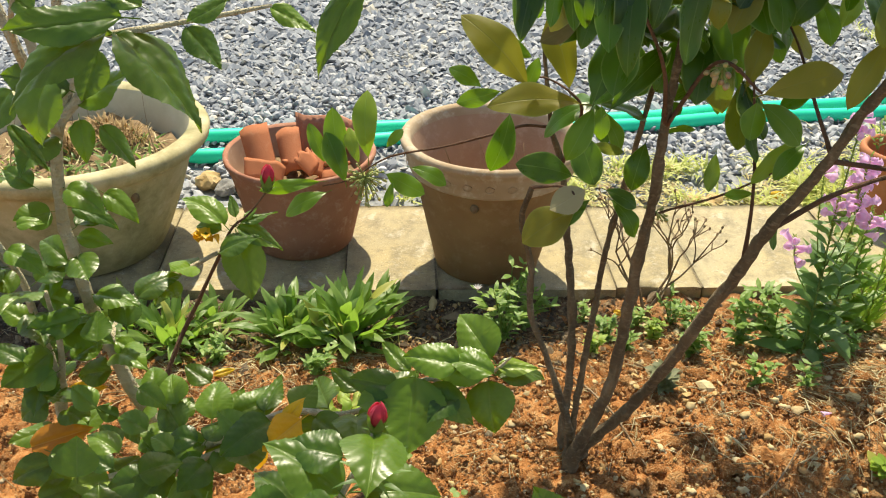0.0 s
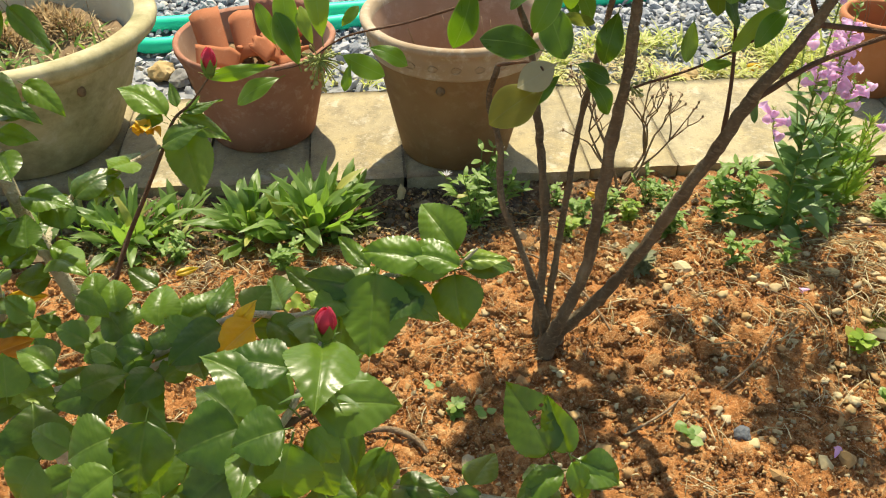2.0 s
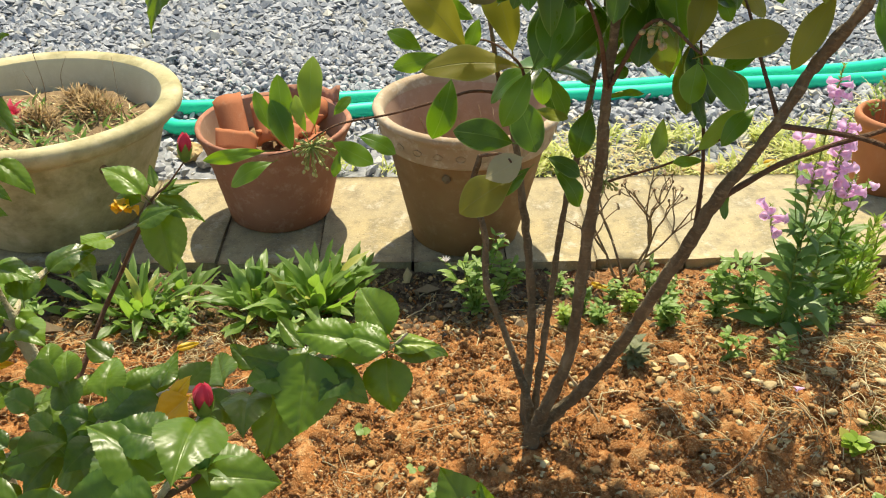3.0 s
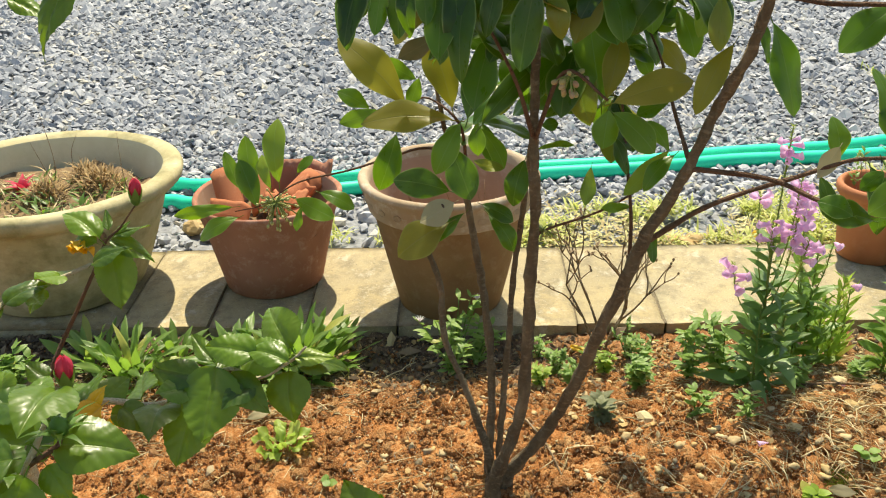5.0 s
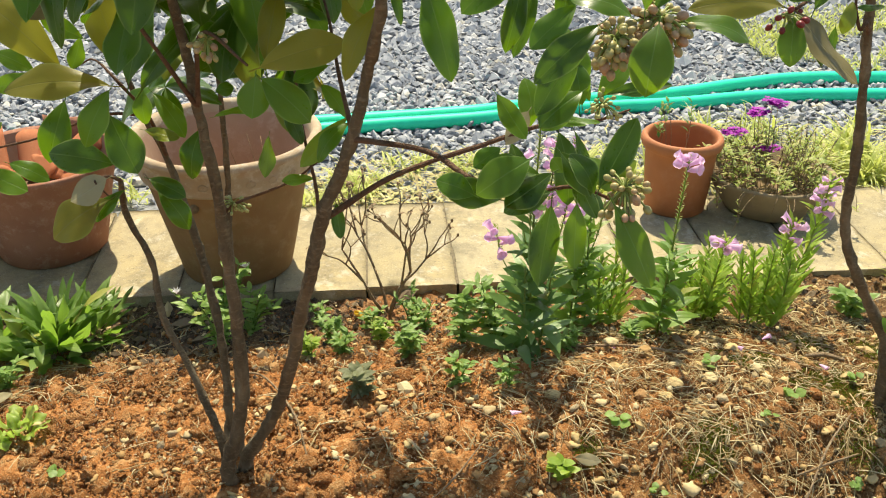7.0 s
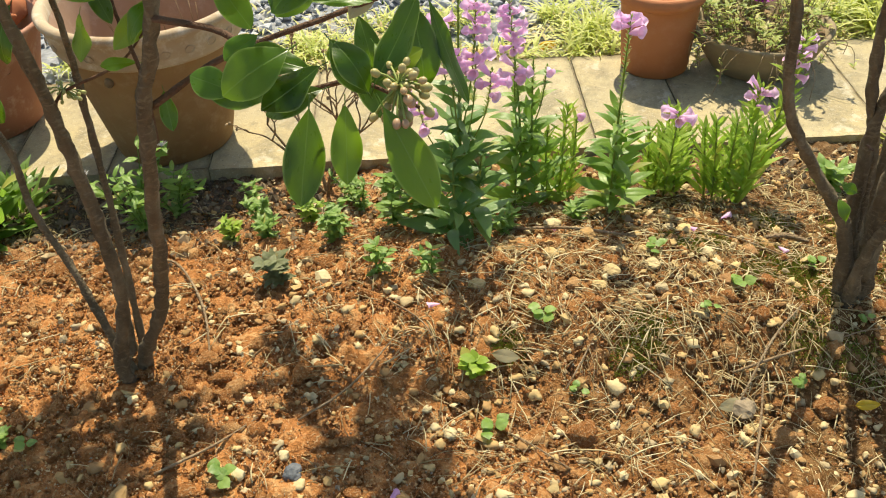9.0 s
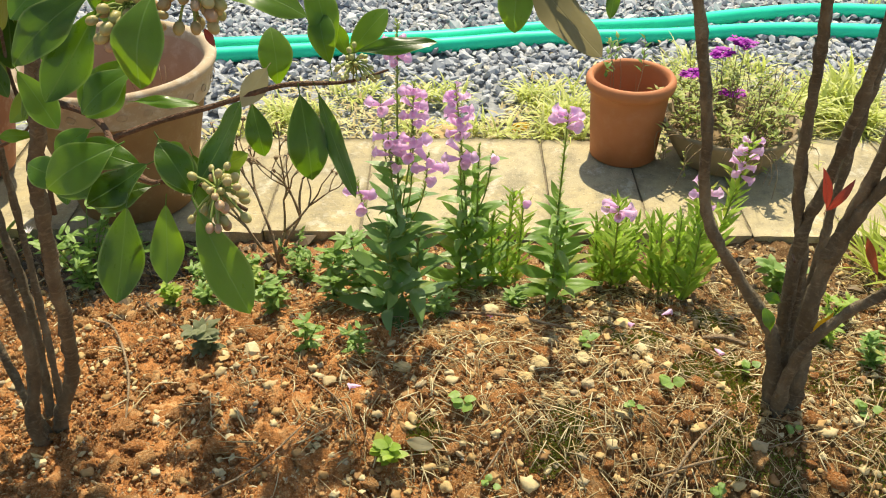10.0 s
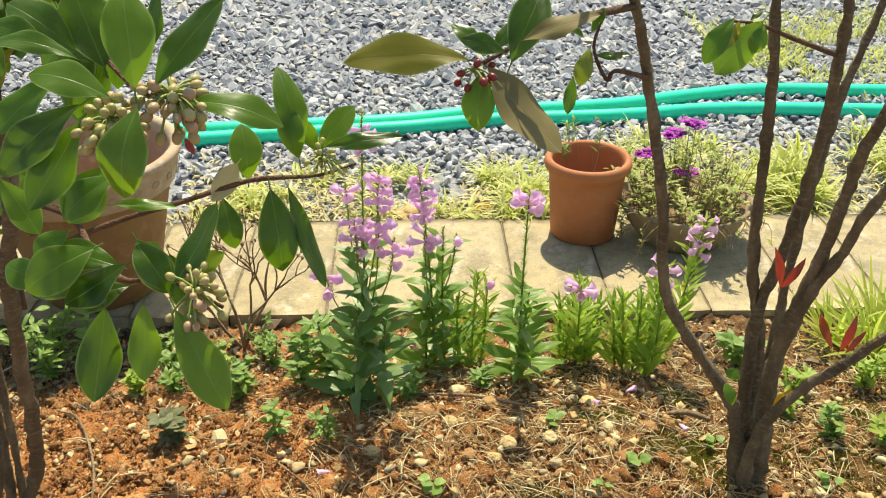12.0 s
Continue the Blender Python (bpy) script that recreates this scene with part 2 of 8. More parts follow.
STRAW = mat_blade("dry_straw", [(0.0, (0.26, 0.16, 0.06)), (0.5, (0.50, 0.38, 0.18)), (1.0, (0.72, 0.62, 0.38))], (0.3, 0.2, 0.08), 0.15, 0.7)
STRAW_BROWN = mat_blade("brown_straw", [(0.0, (0.17, 0.10, 0.04)), (0.5, (0.34, 0.22, 0.095)), (1.0, (0.54, 0.38, 0.17))], (0.25, 0.15, 0.06), 0.15, 0.75)
CREAM = mat_clay("cream_stoneware", (0.52, 0.46, 0.27), (0.40, 0.34, 0.17), (0.64, 0.60, 0.43), 0.4, 0.75, 0.7)
# inner pot walls: unstained, and paled in colour to stand in for bounced light
CREAM_IN = mat_clay("clean_bounce_lit_cream", (0.64, 0.59, 0.42), (0.56, 0.50, 0.33), (0.72, 0.68, 0.54), 0.4, 0.75, 0.1)
TERRA_IN = mat_clay("pale_terracotta", (0.44, 0.29, 0.20), (0.35, 0.21, 0.135), (0.58, 0.46, 0.37), 0.5)
TERRA = mat_clay("red_terracotta", (0.39, 0.180, 0.112), (0.29, 0.122, 0.074), (0.60, 0.42, 0.33), 0.5)
TERRA_TAN = mat_clay("tan_terracotta", (0.30, 0.178, 0.078), (0.22, 0.118, 0.048), (0.42, 0.31, 0.18), 0.4, 0.85, 0.15)
TERRA_RIM = mat_clay("limed_terracotta", (0.46, 0.365, 0.255), (0.36, 0.25, 0.15), (0.62, 0.56, 0.46), 0.8)
TERRA_NEW = mat_clay("orange_terracotta", (0.46, 0.175, 0.075), (0.38, 0.135, 0.055), (0.56, 0.32, 0.20), 0.2, 0.7)
SHARD = mat_clay("broken_terracotta", (0.50, 0.185, 0.085), (0.38, 0.13, 0.06), (0.60, 0.36, 0.22), 0.4)
STONE_BOWL = mat_clay("weathered_stoneware", (0.31, 0.245, 0.155), (0.20, 0.15, 0.09), (0.36, 0.29, 0.2), 0.5)
HOSE = mat_plain("green_hose", (0.0, 0.66, 0.40), (0.0, 0.74, 0.47), 0.45, 12.0, 0.03, 0.22)
BARK = mat_bark("shrub_bark", (0.098, 0.072, 0.044), (0.178, 0.137, 0.086), (0.31, 0.25, 0.165))
BARK_PALE = mat_bark("hibiscus_bark", (0.37, 0.31, 0.19), (0.51, 0.45, 0.30), (0.60, 0.55, 0.41))
TWIG = mat_bark("young_twig", (0.09, 0.05, 0.03), (0.16, 0.085, 0.05), (0.2, 0.13, 0.08))
DRY_TWIG = mat_bark("dry_twig", (0.20, 0.13, 0.07), (0.33, 0.235, 0.14), (0.42, 0.33, 0.21))
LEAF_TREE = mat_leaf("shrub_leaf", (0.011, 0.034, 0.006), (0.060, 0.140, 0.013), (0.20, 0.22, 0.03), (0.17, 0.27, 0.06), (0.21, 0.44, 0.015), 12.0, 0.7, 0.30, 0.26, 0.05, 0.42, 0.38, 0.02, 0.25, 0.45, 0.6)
LEAF_HIB = mat_leaf("hibiscus_leaf", (0.020, 0.058, 0.008), (0.110, 0.200, 0.018), (0.18, 0.26, 0.03), (0.20, 0.30, 0.05), (0.32, 0.54, 0.02), 5.2, 0.85, 0.34, 0.24, 0.05, 0.30, 0.42, 0.0, 0.6, 0.15)
LEAF_YELLOW = mat_leaf("yellowed_leaf", (0.66, 0.40, 0.015), (0.74, 0.52, 0.035), (0.5, 0.2, 0.02), (0.7, 0.5, 0.15), (0.8, 0.4, 0.02), 6.0, 1.1, 0.4, 0.4, 0.2)
LEAF_RED = mat_leaf("young_red_leaf", (0.20, 0.028, 0.024), (0.27, 0.05, 0.035), (0.3, 0.08, 0.03), (0.32, 0.10, 0.07), (0.42, 0.05, 0.03), 8.0, 0.8, 0.3, 0.3, 0.05)
LEAF_BEIGE = mat_leaf("faded_leaf", (0.38, 0.33, 0.18), (0.46, 0.40, 0.24), (0.4, 0.3, 0.1), (0.44, 0.40, 0.25), (0.42, 0.36, 0.14), 9.0, 0.8, 0.5, 0.3, 0.0, 0.4, 0.4, 0.02, 0.3)
HERB = mat_blade("herb_leaf", [(0.0, (0.05, 0.12, 0.025)), (0.5, (0.09, 0.19, 0.035)), (1.0, (0.16, 0.27, 0.06))], (0.25, 0.45, 0.05), 0.38, 0.45)
HERB_PALE = mat_blade("pale_herb_leaf", [(0.0, (0.10, 0.18, 0.04)), (0.5, (0.18, 0.26, 0.06)), (1.0, (0.34, 0.36, 0.12))], (0.35, 0.48, 0.08), 0.38, 0.5)
HERB_YELLOW = mat_blade("yellowing_herb_leaf", [(0.0, (0.16, 0.27, 0.05)), (0.4, (0.28, 0.37, 0.08)), (0.75, (0.42, 0.45, 0.12)), (1.0, (0.54, 0.46, 0.20))], (0.42, 0.52, 0.08), 0.38, 0.5)
LIME = mat_blade("pale_grass", [(0.0, (0.27, 0.34, 0.06)), (0.4, (0.48, 0.53, 0.14)), (1.0, (0.70, 0.69, 0.34))], (0.66, 0.72, 0.18), 0.4, 0.6)
MAGENTA = mat_blade("magenta_petal", [(0.0, (0.34, 0.004, 0.36)), (1.0, (0.46, 0.012, 0.48))], (0.42, 0.01, 0.46), 0.3, 0.55)
WHITE_PETAL = mat_blade("white_petal", [(0.0, (0.7, 0.62, 0.6)), (1.0, (0.8, 0.76, 0.74))], (0.7, 0.6, 0.6), 0.3, 0.55)
RED_PETAL = mat_blade("red_petal", [(0.0, (0.50, 0.015, 0.05)), (1.0, (0.68, 0.07, 0.13))], (0.75, 0.06, 0.10), 0.3, 0.45)
BERRY = mat_berry("pale_berry", [(0.0, (0.30, 0.30, 0.09)), (0.45, (0.40, 0.33, 0.14)), (0.8, (0.42, 0.25, 0.15)), (1.0, (0.34, 0.17, 0.11))])
BERRY_YOUNG = mat_plain("young_berry", (0.34, 0.36, 0.12), (0.46, 0.44, 0.18), 0.5, 60.0, 0.05)
STALK = mat_plain("green_stalk", (0.20, 0.26, 0.06), (0.28, 0.32, 0.09), 0.55, 60.0, 0.05)
BERRY_RED = mat_plain("dark_red_berry", (0.13, 0.015, 0.015), (0.24, 0.03, 0.025), 0.35, 60.0, 0.05)
MOSS = mat_blade("moss", [(0.0, (0.07, 0.085, 0.012)), (0.5, (0.14, 0.155, 0.022)), (1.0, (0.25, 0.26, 0.045))], (0.26, 0.30, 0.04), 0.25, 0.9)
POT_SOIL = mat_plain("potting_soil", (0.11, 0.07, 0.036), (0.27, 0.185, 0.10), 0.95, 60.0, 0.9)

# ---- builders ----
rnd = random.Random(4)


def mesh(name, verts, faces, mat, smooth=True):
    me = bpy.data.meshes.new(name)
    me.from_pydata([tuple(v) for v in verts], [], faces)
    me.materials.append(mat)
    if smooth:
        me.polygons.foreach_set("use_smooth", [True] * len(me.polygons))
    me.update()
    return me


def part(name, me, parent, label="", m=None):
    ob = new(name, me)
    ob.parent = parent
    if m is not None:
        ob.matrix_basis = m
    if label:
        ob["label"] = label
    return ob


def thing(name, x, y, z, label, category, group="", kind=""):
    e = new(name)
    e.empty_display_size = 0.05
    e.location = (x, y, z)
    return tagged(e, label, category, group, kind)


def lathe(name, profile, mat, segments=56, wobble=0.0, seed=0, tilt=None):
    """A turned form from (radius, height) pairs; closed where the radius is 0."""
    verts, faces, rings = [], [], []
    for k, (r, z) in enumerate(profile):
        if r <= 1e-6:
            rings.append([len(verts)])
            verts.append((0, 0, z))
            continue
        ring = []
        for s in range(segments):
            a = 2 * math.pi * s / segments
            w = 1 + wobble * noise.noise((math.cos(a) * 1.5 + seed, math.sin(a) * 1.5, z * 4 + seed))
            dz = tilt(a, k) if tilt else 0.0
            ring.append(len(verts))
            verts.append((r * w * math.cos(a), r * w * math.sin(a), z + dz))
        rings.append(ring)
    for a, b in zip(rings, rings[1:]):
        for s in range(segments):
            t = (s + 1) % segments
            if len(a) == 1 and len(b) == 1:
                continue
            if len(a) == 1:
                faces.append((a[0], b[t], b[s]))
            elif len(b) == 1:
                faces.append((a[s], a[t], b[0]))
            else:
                faces.append((a[s], a[t], b[t], b[s]))
    return mesh(name, verts, faces, mat)


def spline(points, n):
    """Catmull-Rom through control points (x, y, z, radius)."""
    p = [np.array(q, float) for q in points]
    p = [2 * p[0] - p[1], *p, 2 * p[-1] - p[-2]]
    out = []
    for i in range(1, len(p) - 2):
        for k in range(n):
            t = k / n
            out.append(0.5 * (2 * p[i] + (p[i + 1] - p[i - 1]) * t + (2 * p[i - 1] - 5 * p[i] + 4 * p[i + 1] - p[i + 2]) * t * t + (3 * p[i] - p[i - 1] - 3 * p[i + 1] + p[i + 2]) * t ** 3))
    out.append(p[-2])
    return out


class Soup:
    """Collects many small pieces into one mesh."""

    def __init__(self):
        self.v, self.f = [], []

    def tube(self, points, sides=7, n=5, knots=0.0, seed=0.0):
        pts = spline(points, n)
        k0, prev = len(self.v), None
        for i, q in enumerate(pts):
            c = Vector(q[:3])
            d = Vector(pts[min(i + 1, len(pts) - 1)][:3]) - Vector(pts[max(i - 1, 0)][:3])
            d.normalize()
            side = (prev - d * prev.dot(d)) if prev is not None else d.orthogonal()
            side.normalize()
            prev = side
            up = d.cross(side)
            for s in range(sides):
                a = 2 * math.pi * s / sides
                r = max(q[3], 0.0003) * (1 + knots * noise.noise((c.x * 40 + s * 0.9 + seed, c.y * 40, c.z * 40)))
                self.v.append(c + (side * math.cos(a) + up * math.sin(a)) * r)
        for i in range(len(pts) - 1):
            for s in range(sides):
                t = (s + 1) % sides
                a, b = k0 + i * sides, k0 + (i + 1) * sides
                self.f.append((a + s, a + t, b + t, b + s))
        self.f.append(tuple(k0 + (len(pts) - 1) * sides + s for s in range(sides)))
        self.f.append(tuple(k0 + s for s in reversed(range(sides))))
        return pts

    def blade(self, base, tip, width, bend=0.2, normal=(0, 0, 1), segs=4, fold=0.15, shape=0.45, thick=False):
        """A narrow leaf from base to tip, arched along normal."""
        b, t, nrm = Vector(base), Vector(tip), Vector(normal)
        d = t - b
        ln = d.length
        y = d.normalized()
        x = y.cross(nrm)
        if x.length < 1e-4:
            x = y.orthogonal()
        x.normalize()
        z = x.cross(y)
        k0 = len(self.v)
        for i in range(segs + 1):
            u = i / segs
            w = width * 0.5 * max(0.03, (math.sin(math.pi * u ** shape) if u < 1 else 0) if shape != 1 else math.sin(math.pi * u))
            c = b + d * u + z * (bend * ln * 4 * u * (1 - u))
            self.v += [c - x * w + z * fold * w, c, c + x * w + z * fold * w]
        for i in range(segs):
            a = k0 + 3 * i
            self.f += [(a, a + 1, a + 4, a + 3), (a + 1, a + 2, a + 5, a + 4)]

    def ball(self, c, r, squash=1.0, rings=4, sides=7):
        k0 = len(self.v)
        c = Vector(c)
        for i in range(1, rings):
            th = math.pi * i / rings
            for s in range(sides):
                a = 2 * math.pi * s / sides
                self.v.append(c + Vector((math.sin(th) * math.cos(a), math.sin(th) * math.sin(a), math.cos(th) * squash)) * r)
        top, bot = len(self.v), len(self.v) + 1
        self.v += [c + Vector((0, 0, r * squash)), c - Vector((0, 0, r * squash))]
        for i in range(rings - 2):
            for s in range(sides):
                t = (s + 1) % sides
                a, b = k0 + i * sides, k0 + (i + 1) * sides
                self.f.append((a + s, b + s, b + t, a + t))
        for s in range(sides):
            t = (s + 1) % sides
            self.f.append((top, k0 + s, k0 + t))
            self.f.append((bot, k0 + (rings - 2) * sides + t, k0 + (rings - 2) * sides + s))

    def mesh(self, name, mat, smooth=True):
        return mesh(name, self.v, self.f, mat, smooth)


ICO_V = []
_g = (1 + 5 ** 0.5) / 2
for _a in (-1, 1):
    for _b in (-_g, _g):
        ICO_V += [(0, _a, _b), (_a, _b, 0), (_b, 0, _a)]
ICO_V = np.array(ICO_V) / (1 + _g * _g) ** 0.5


def hull_faces():
    bm = bmesh.new()
    for v in ICO_V:
        bm.verts.new(v)
    bm.verts.ensure_lookup_table()
    bm.verts.index_update()
    bmesh.ops.convex_hull(bm, input=bm.verts)
    bmesh.ops.recalc_face_normals(bm, faces=bm.faces)
    f = np.array([[v.index for v in q.verts] for q in bm.faces])
    bm.free()
    return f


ICO_F = hull_faces()


def finer(v, f):
    """Split every triangle in four and push the new points out to the sphere."""
    v, out, mid = [tuple(q) for q in v], [], {}

    def half(a, b):
        k = (min(a, b), max(a, b))
        if k not in mid:
            q = (np.array(v[a]) + np.array(v[b])) / 2
            mid[k] = len(v)
            v.append(tuple(q / np.linalg.norm(q)))
        return mid[k]

    for a, b, c in f:
        x, y, z = half(a, b), half(b, c), half(c, a)
        out += [(a, x, z), (b, y, x), (c, z, y), (x, y, z)]
    return np.array(v), np.array(out)


FINE_V, FINE_F = finer(ICO_V, ICO_F)
OCT_V = np.array([(1.15, 0, 0), (0, 1.15, 0), (-1.15, 0, 0), (0, -1.15, 0), (0, 0, 1.1), (0, 0, -1.1)])
OCT_F = np.array([(0, 1, 4), (1, 2, 4), (2, 3, 4), (3, 0, 4), (1, 0, 5), (2, 1, 5), (3, 2, 5), (0, 3, 5)])


def lumps(name, centres, sizes, mat, seed, flat=0.75, rough=0.3, smooth=False):
    """Larger clods and pebbles as one mesh, with finer, uneven faces."""
    g = np.random.default_rng(seed)
    v, f = [], []
    nv = len(FINE_V)
    for k, (c, s) in enumerate(zip(centres, sizes)):
        o = g.uniform(0, 50, 3)
        sc = np.array([g.uniform(0.8, 1.3), g.uniform(0.7, 1.0), flat * g.uniform(0.7, 1.2)])
        a = g.uniform(0, 6.283)
        ca, sa = math.cos(a), math.sin(a)
        for q in FINE_V:
            h = 1 + rough * (noise.noise(Vector(q * 1.4 + o)) + 0.5 * noise.noise(Vector(q * 3.4 + o)))
            x, y, z = q * h * sc * s
            v.append((c[0] + x * ca - y * sa, c[1] + x * sa + y * ca, c[2] + z))
        f += (FINE_F + k * nv).tolist()
    return mesh(name, v, f, mat, smooth)


def stones(name, centres, sizes, mat, seed, flat=0.62, rough=0.28, plain=False):
    """Many stones as one mesh: jittered icosahedra, or octahedra for plain ones, each turned and squashed its own way."""
    shape_v, shape_f = (OCT_V, OCT_F) if plain else (ICO_V, ICO_F)
    k = len(shape_v)
    g = np.random.default_rng(seed)
    n = len(centres)
    v = shape_v[None] * (1 + g.uniform(-rough, rough, (n, k, 1)))
    v = v * np.stack([g.uniform(0.75, 1.25, n), g.uniform(0.6, 0.95, n), g.uniform(flat * 0.7, flat * 1.2, n)], 1)[:, None]
    a, tl = g.uniform(0, 2 * math.pi, n), g.normal(0, 0.35, (n, 2))
    ca, sa = np.cos(a)[:, None], np.sin(a)[:, None]
    x, y, z = v[..., 0].copy(), v[..., 1].copy(), v[..., 2].copy()
    z = z + x * tl[:, :1] + y * tl[:, 1:]
    v = np.stack([x * ca - y * sa, x * sa + y * ca, z], 2) * np.asarray(sizes)[:, None, None] + np.asarray(centres)[:, None]
    f = (shape_f[None] + k * np.arange(n)[:, None, None]).reshape(-1, 3)
    me = bpy.data.meshes.new(name)
    me.vertices.add(n * k)
    me.vertices.foreach_set("co", v.ravel())
    me.loops.add(len(f) * 3)
    me.loops.foreach_set("vertex_index", f.ravel())
    me.polygons.add(len(f))
    me.polygons.foreach_set("loop_start", np.arange(0, len(f) * 3, 3))
    me.polygons.foreach_set("loop_total", np.full(len(f), 3))
    me.materials.append(mat)
    me.update(calc_edges=True)
    me.shade_flat()
    return me


def smooth01(t):
    t = min(1.0, max(0.0, t))
    return t * t * (3 - 2 * t)


def bed_z(x, y):
    """Height of the planting bed: low along the paving, a mound in the middle, falling again towards the front."""
    amp = 0.05 + 0.055 * math.exp(-((x - 1.15) / 0.55) ** 2)
    z = 0.02 + amp * smooth01((2.08 - y) / 0.5)
    z -= 0.05 * smooth01((1.25 - y) / 0.6)
    z -= 0.075 * smooth01((1.48 - y) / 0.2) * smooth01((x - 0.5) / 0.6)
    return z + 0.014 * noise.noise((x * 2.6, y * 2.6, 3.0)) + 0.007 * noise.noise((x * 9, y * 9, 8.0))


def scatter(n, x0, x1, y0, y1, seed, keep=None):
    g = random.Random(seed)
    out = []
    while len(out) < n:
        x, y = g.uniform(x0, x1), g.uniform(y0, y1)
        if keep is None or g.random() < keep(x, y):
            out.append((x, y))
    return out


# ---- setting ----
def ground_sheet():
    """One sheet from under the bed to the horizon, finer near by."""
    xs = [-900, -200, -60, -20, -9, -5, -3, -1.5, 0, 1.5, 3, 4.5, 7, 12, 25, 70, 220, 900]
    ys = [-900, -200, -40, -8, -2, 0, 1.5, 2.4, 3, 4, 5, 6, 7.5, 9.5, 14, 30, 90, 300, 900]
    v = [(x, y, -0.12 if y < 2.4 else 0.0) for y in ys for x in xs]
    w = len(xs)
    f = [(j * w + i, j * w + i + 1, (j + 1) * w + i + 1, (j + 1) * w + i) for j in range(len(ys) - 1) for i in range(w - 1)]
    return tagged(new("ground", mesh("ground", v, f, GRAVEL_BED)), "grey gravelly ground reaching to the horizon", "ground", kind="structure")


ground_sheet()


def soil_bed():
    xs = [-3.2, -2.4, -1.8, -1.4] + [-1.15 + 0.007 * i for i in range(522)] + [2.6, 2.9, 3.4, 4.0]
    ys = [-1.5, -0.8, -0.2, 0.2, 0.5, 0.75] + [0.9 + 0.007 * i for i in range(173)]
    v = []
    for y in ys:
        for x in xs:
            h = bed_z(x, y)
            a = noise.fractal((x * 20, y * 20, 1.0), 0.8, 2.1, 3)
            b = noise.noise((x * 55, y * 55, 5.0)) + 0.6 * noise.noise((x * 120, y * 120, 9.0))
            # the outer rim runs down into the ground
            rim = x in (xs[0], xs[-1]) or y == ys[0]
            v.append((x, y, -0.14 if rim else h + 0.014 * a + 0.010 * abs(b) - 0.005))
    w = len(xs)
    f = [(j * w + i, j * w + i + 1, (j + 1) * w + i + 1, (j + 1) * w + i) for j in range(len(ys) - 1) for i in range(w - 1)]
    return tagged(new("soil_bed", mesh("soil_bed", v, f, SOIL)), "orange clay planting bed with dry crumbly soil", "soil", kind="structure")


BED = soil_bed()

SLAB_Z, SLAB_Y0, SLAB_Y1 = 0.045, 2.10, 2.56


def pavement():
    base = thing("pavement", 0.5, 2.33, -0.02, "path of beige concrete slabs laid in one row", "paving", kind="structure")
    joints = [-2.6, -2.15, -1.72, -1.30, -0.93, -0.49, -0.262, -0.015, 0.217, 0.447, 0.672, 0.892, 1.33, 1.552, 1.778, 1.993, 2.205, 2.66, 3.1, 3.55]
    g = random.Random(11)
    for a, b in zip(joints, joints[1:]):
        bm = bmesh.new()
        bmesh.ops.create_cube(bm, size=1.0)
        y1 = SLAB_Y1 + g.uniform(-0.012, 0.012)
        bmesh.ops.subdivide_edges(bm, edges=bm.edges[:], cuts=11, use_grid_fill=True)
        hx, hy, off = (b - a - 0.0025) / 2, (y1 - SLAB_Y0) / 2, g.uniform(0, 90)
        for v in bm.verts:
            # worn rims and slightly chipped edges
            px, py, pz = v.co.x * 2 * hx, v.co.y * 2 * hy, v.co.z * 0.04
            n1, n2 = noise.noise((px * 14 + off, py * 14, 0)), noise.noise((px * 45 + off, py * 45, 5))
            if abs(v.co.x) > 0.499:
                px -= math.copysign(0.0008 + 0.0024 * abs(n2), px)
            if abs(v.co.y) > 0.499:
                py -= math.copysign(0.0020 + 0.0060 * abs(n2) + 0.004 * n1, py)
            if v.co.z > 0.499:
                rim = max(abs(v.co.x), abs(v.co.y)) > 0.499
                pz += 0.0015 * n1 - (0.0035 + 0.004 * abs(n2) if rim else 0.0)
            v.co = (px, py, pz)
        me = bpy.data.meshes.new("slab")
        bm.to_mesh(me)
        bm.free()
        me.polygons.foreach_set("use_smooth", [True] * len(me.polygons))
        me.materials.append(SLAB)
        dz, dy = g.uniform(-0.003, 0.003), g.uniform(-0.006, 0.006)
        m = pose((a + b) / 2, (SLAB_Y0 + y1) / 2 + dy, SLAB_Z - 0.02 + dz, g.uniform(-0.3, 0.3), g.uniform(-0.3, 0.3), g.uniform(-0.5, 0.5))
        part("slab", me, base, m=base.matrix_basis.inverted() @ m)
    # grit washed into the joints
    v, f = [], []
    for a in joints[1:-1]:
        n = 40
        for k in range(n + 1):
            y = SLAB_Y0 + 0.012 + (SLAB_Y1 - SLAB_Y0 - 0.03) * k / n
            for c in (-1, 0, 1):
                v.append((a - 0.5 + c * 0.006, y - 2.33, SLAB_Z + 0.02 - 0.0075 + 0.0035 * noise.noise((a * 9, y * 40, c))))
        o = len(v) - 3 * (n + 1)
        for k in range(n):
            for c in (0, 1):
                q = o + 3 * k + c
                f.append((q, q + 1, q + 4, q + 3))
    tagged(part("joint_grit", mesh("joint_grit", v, f, JOINT), base, "brown grit in the joints"), kind="stuff")
    return base


pavement()


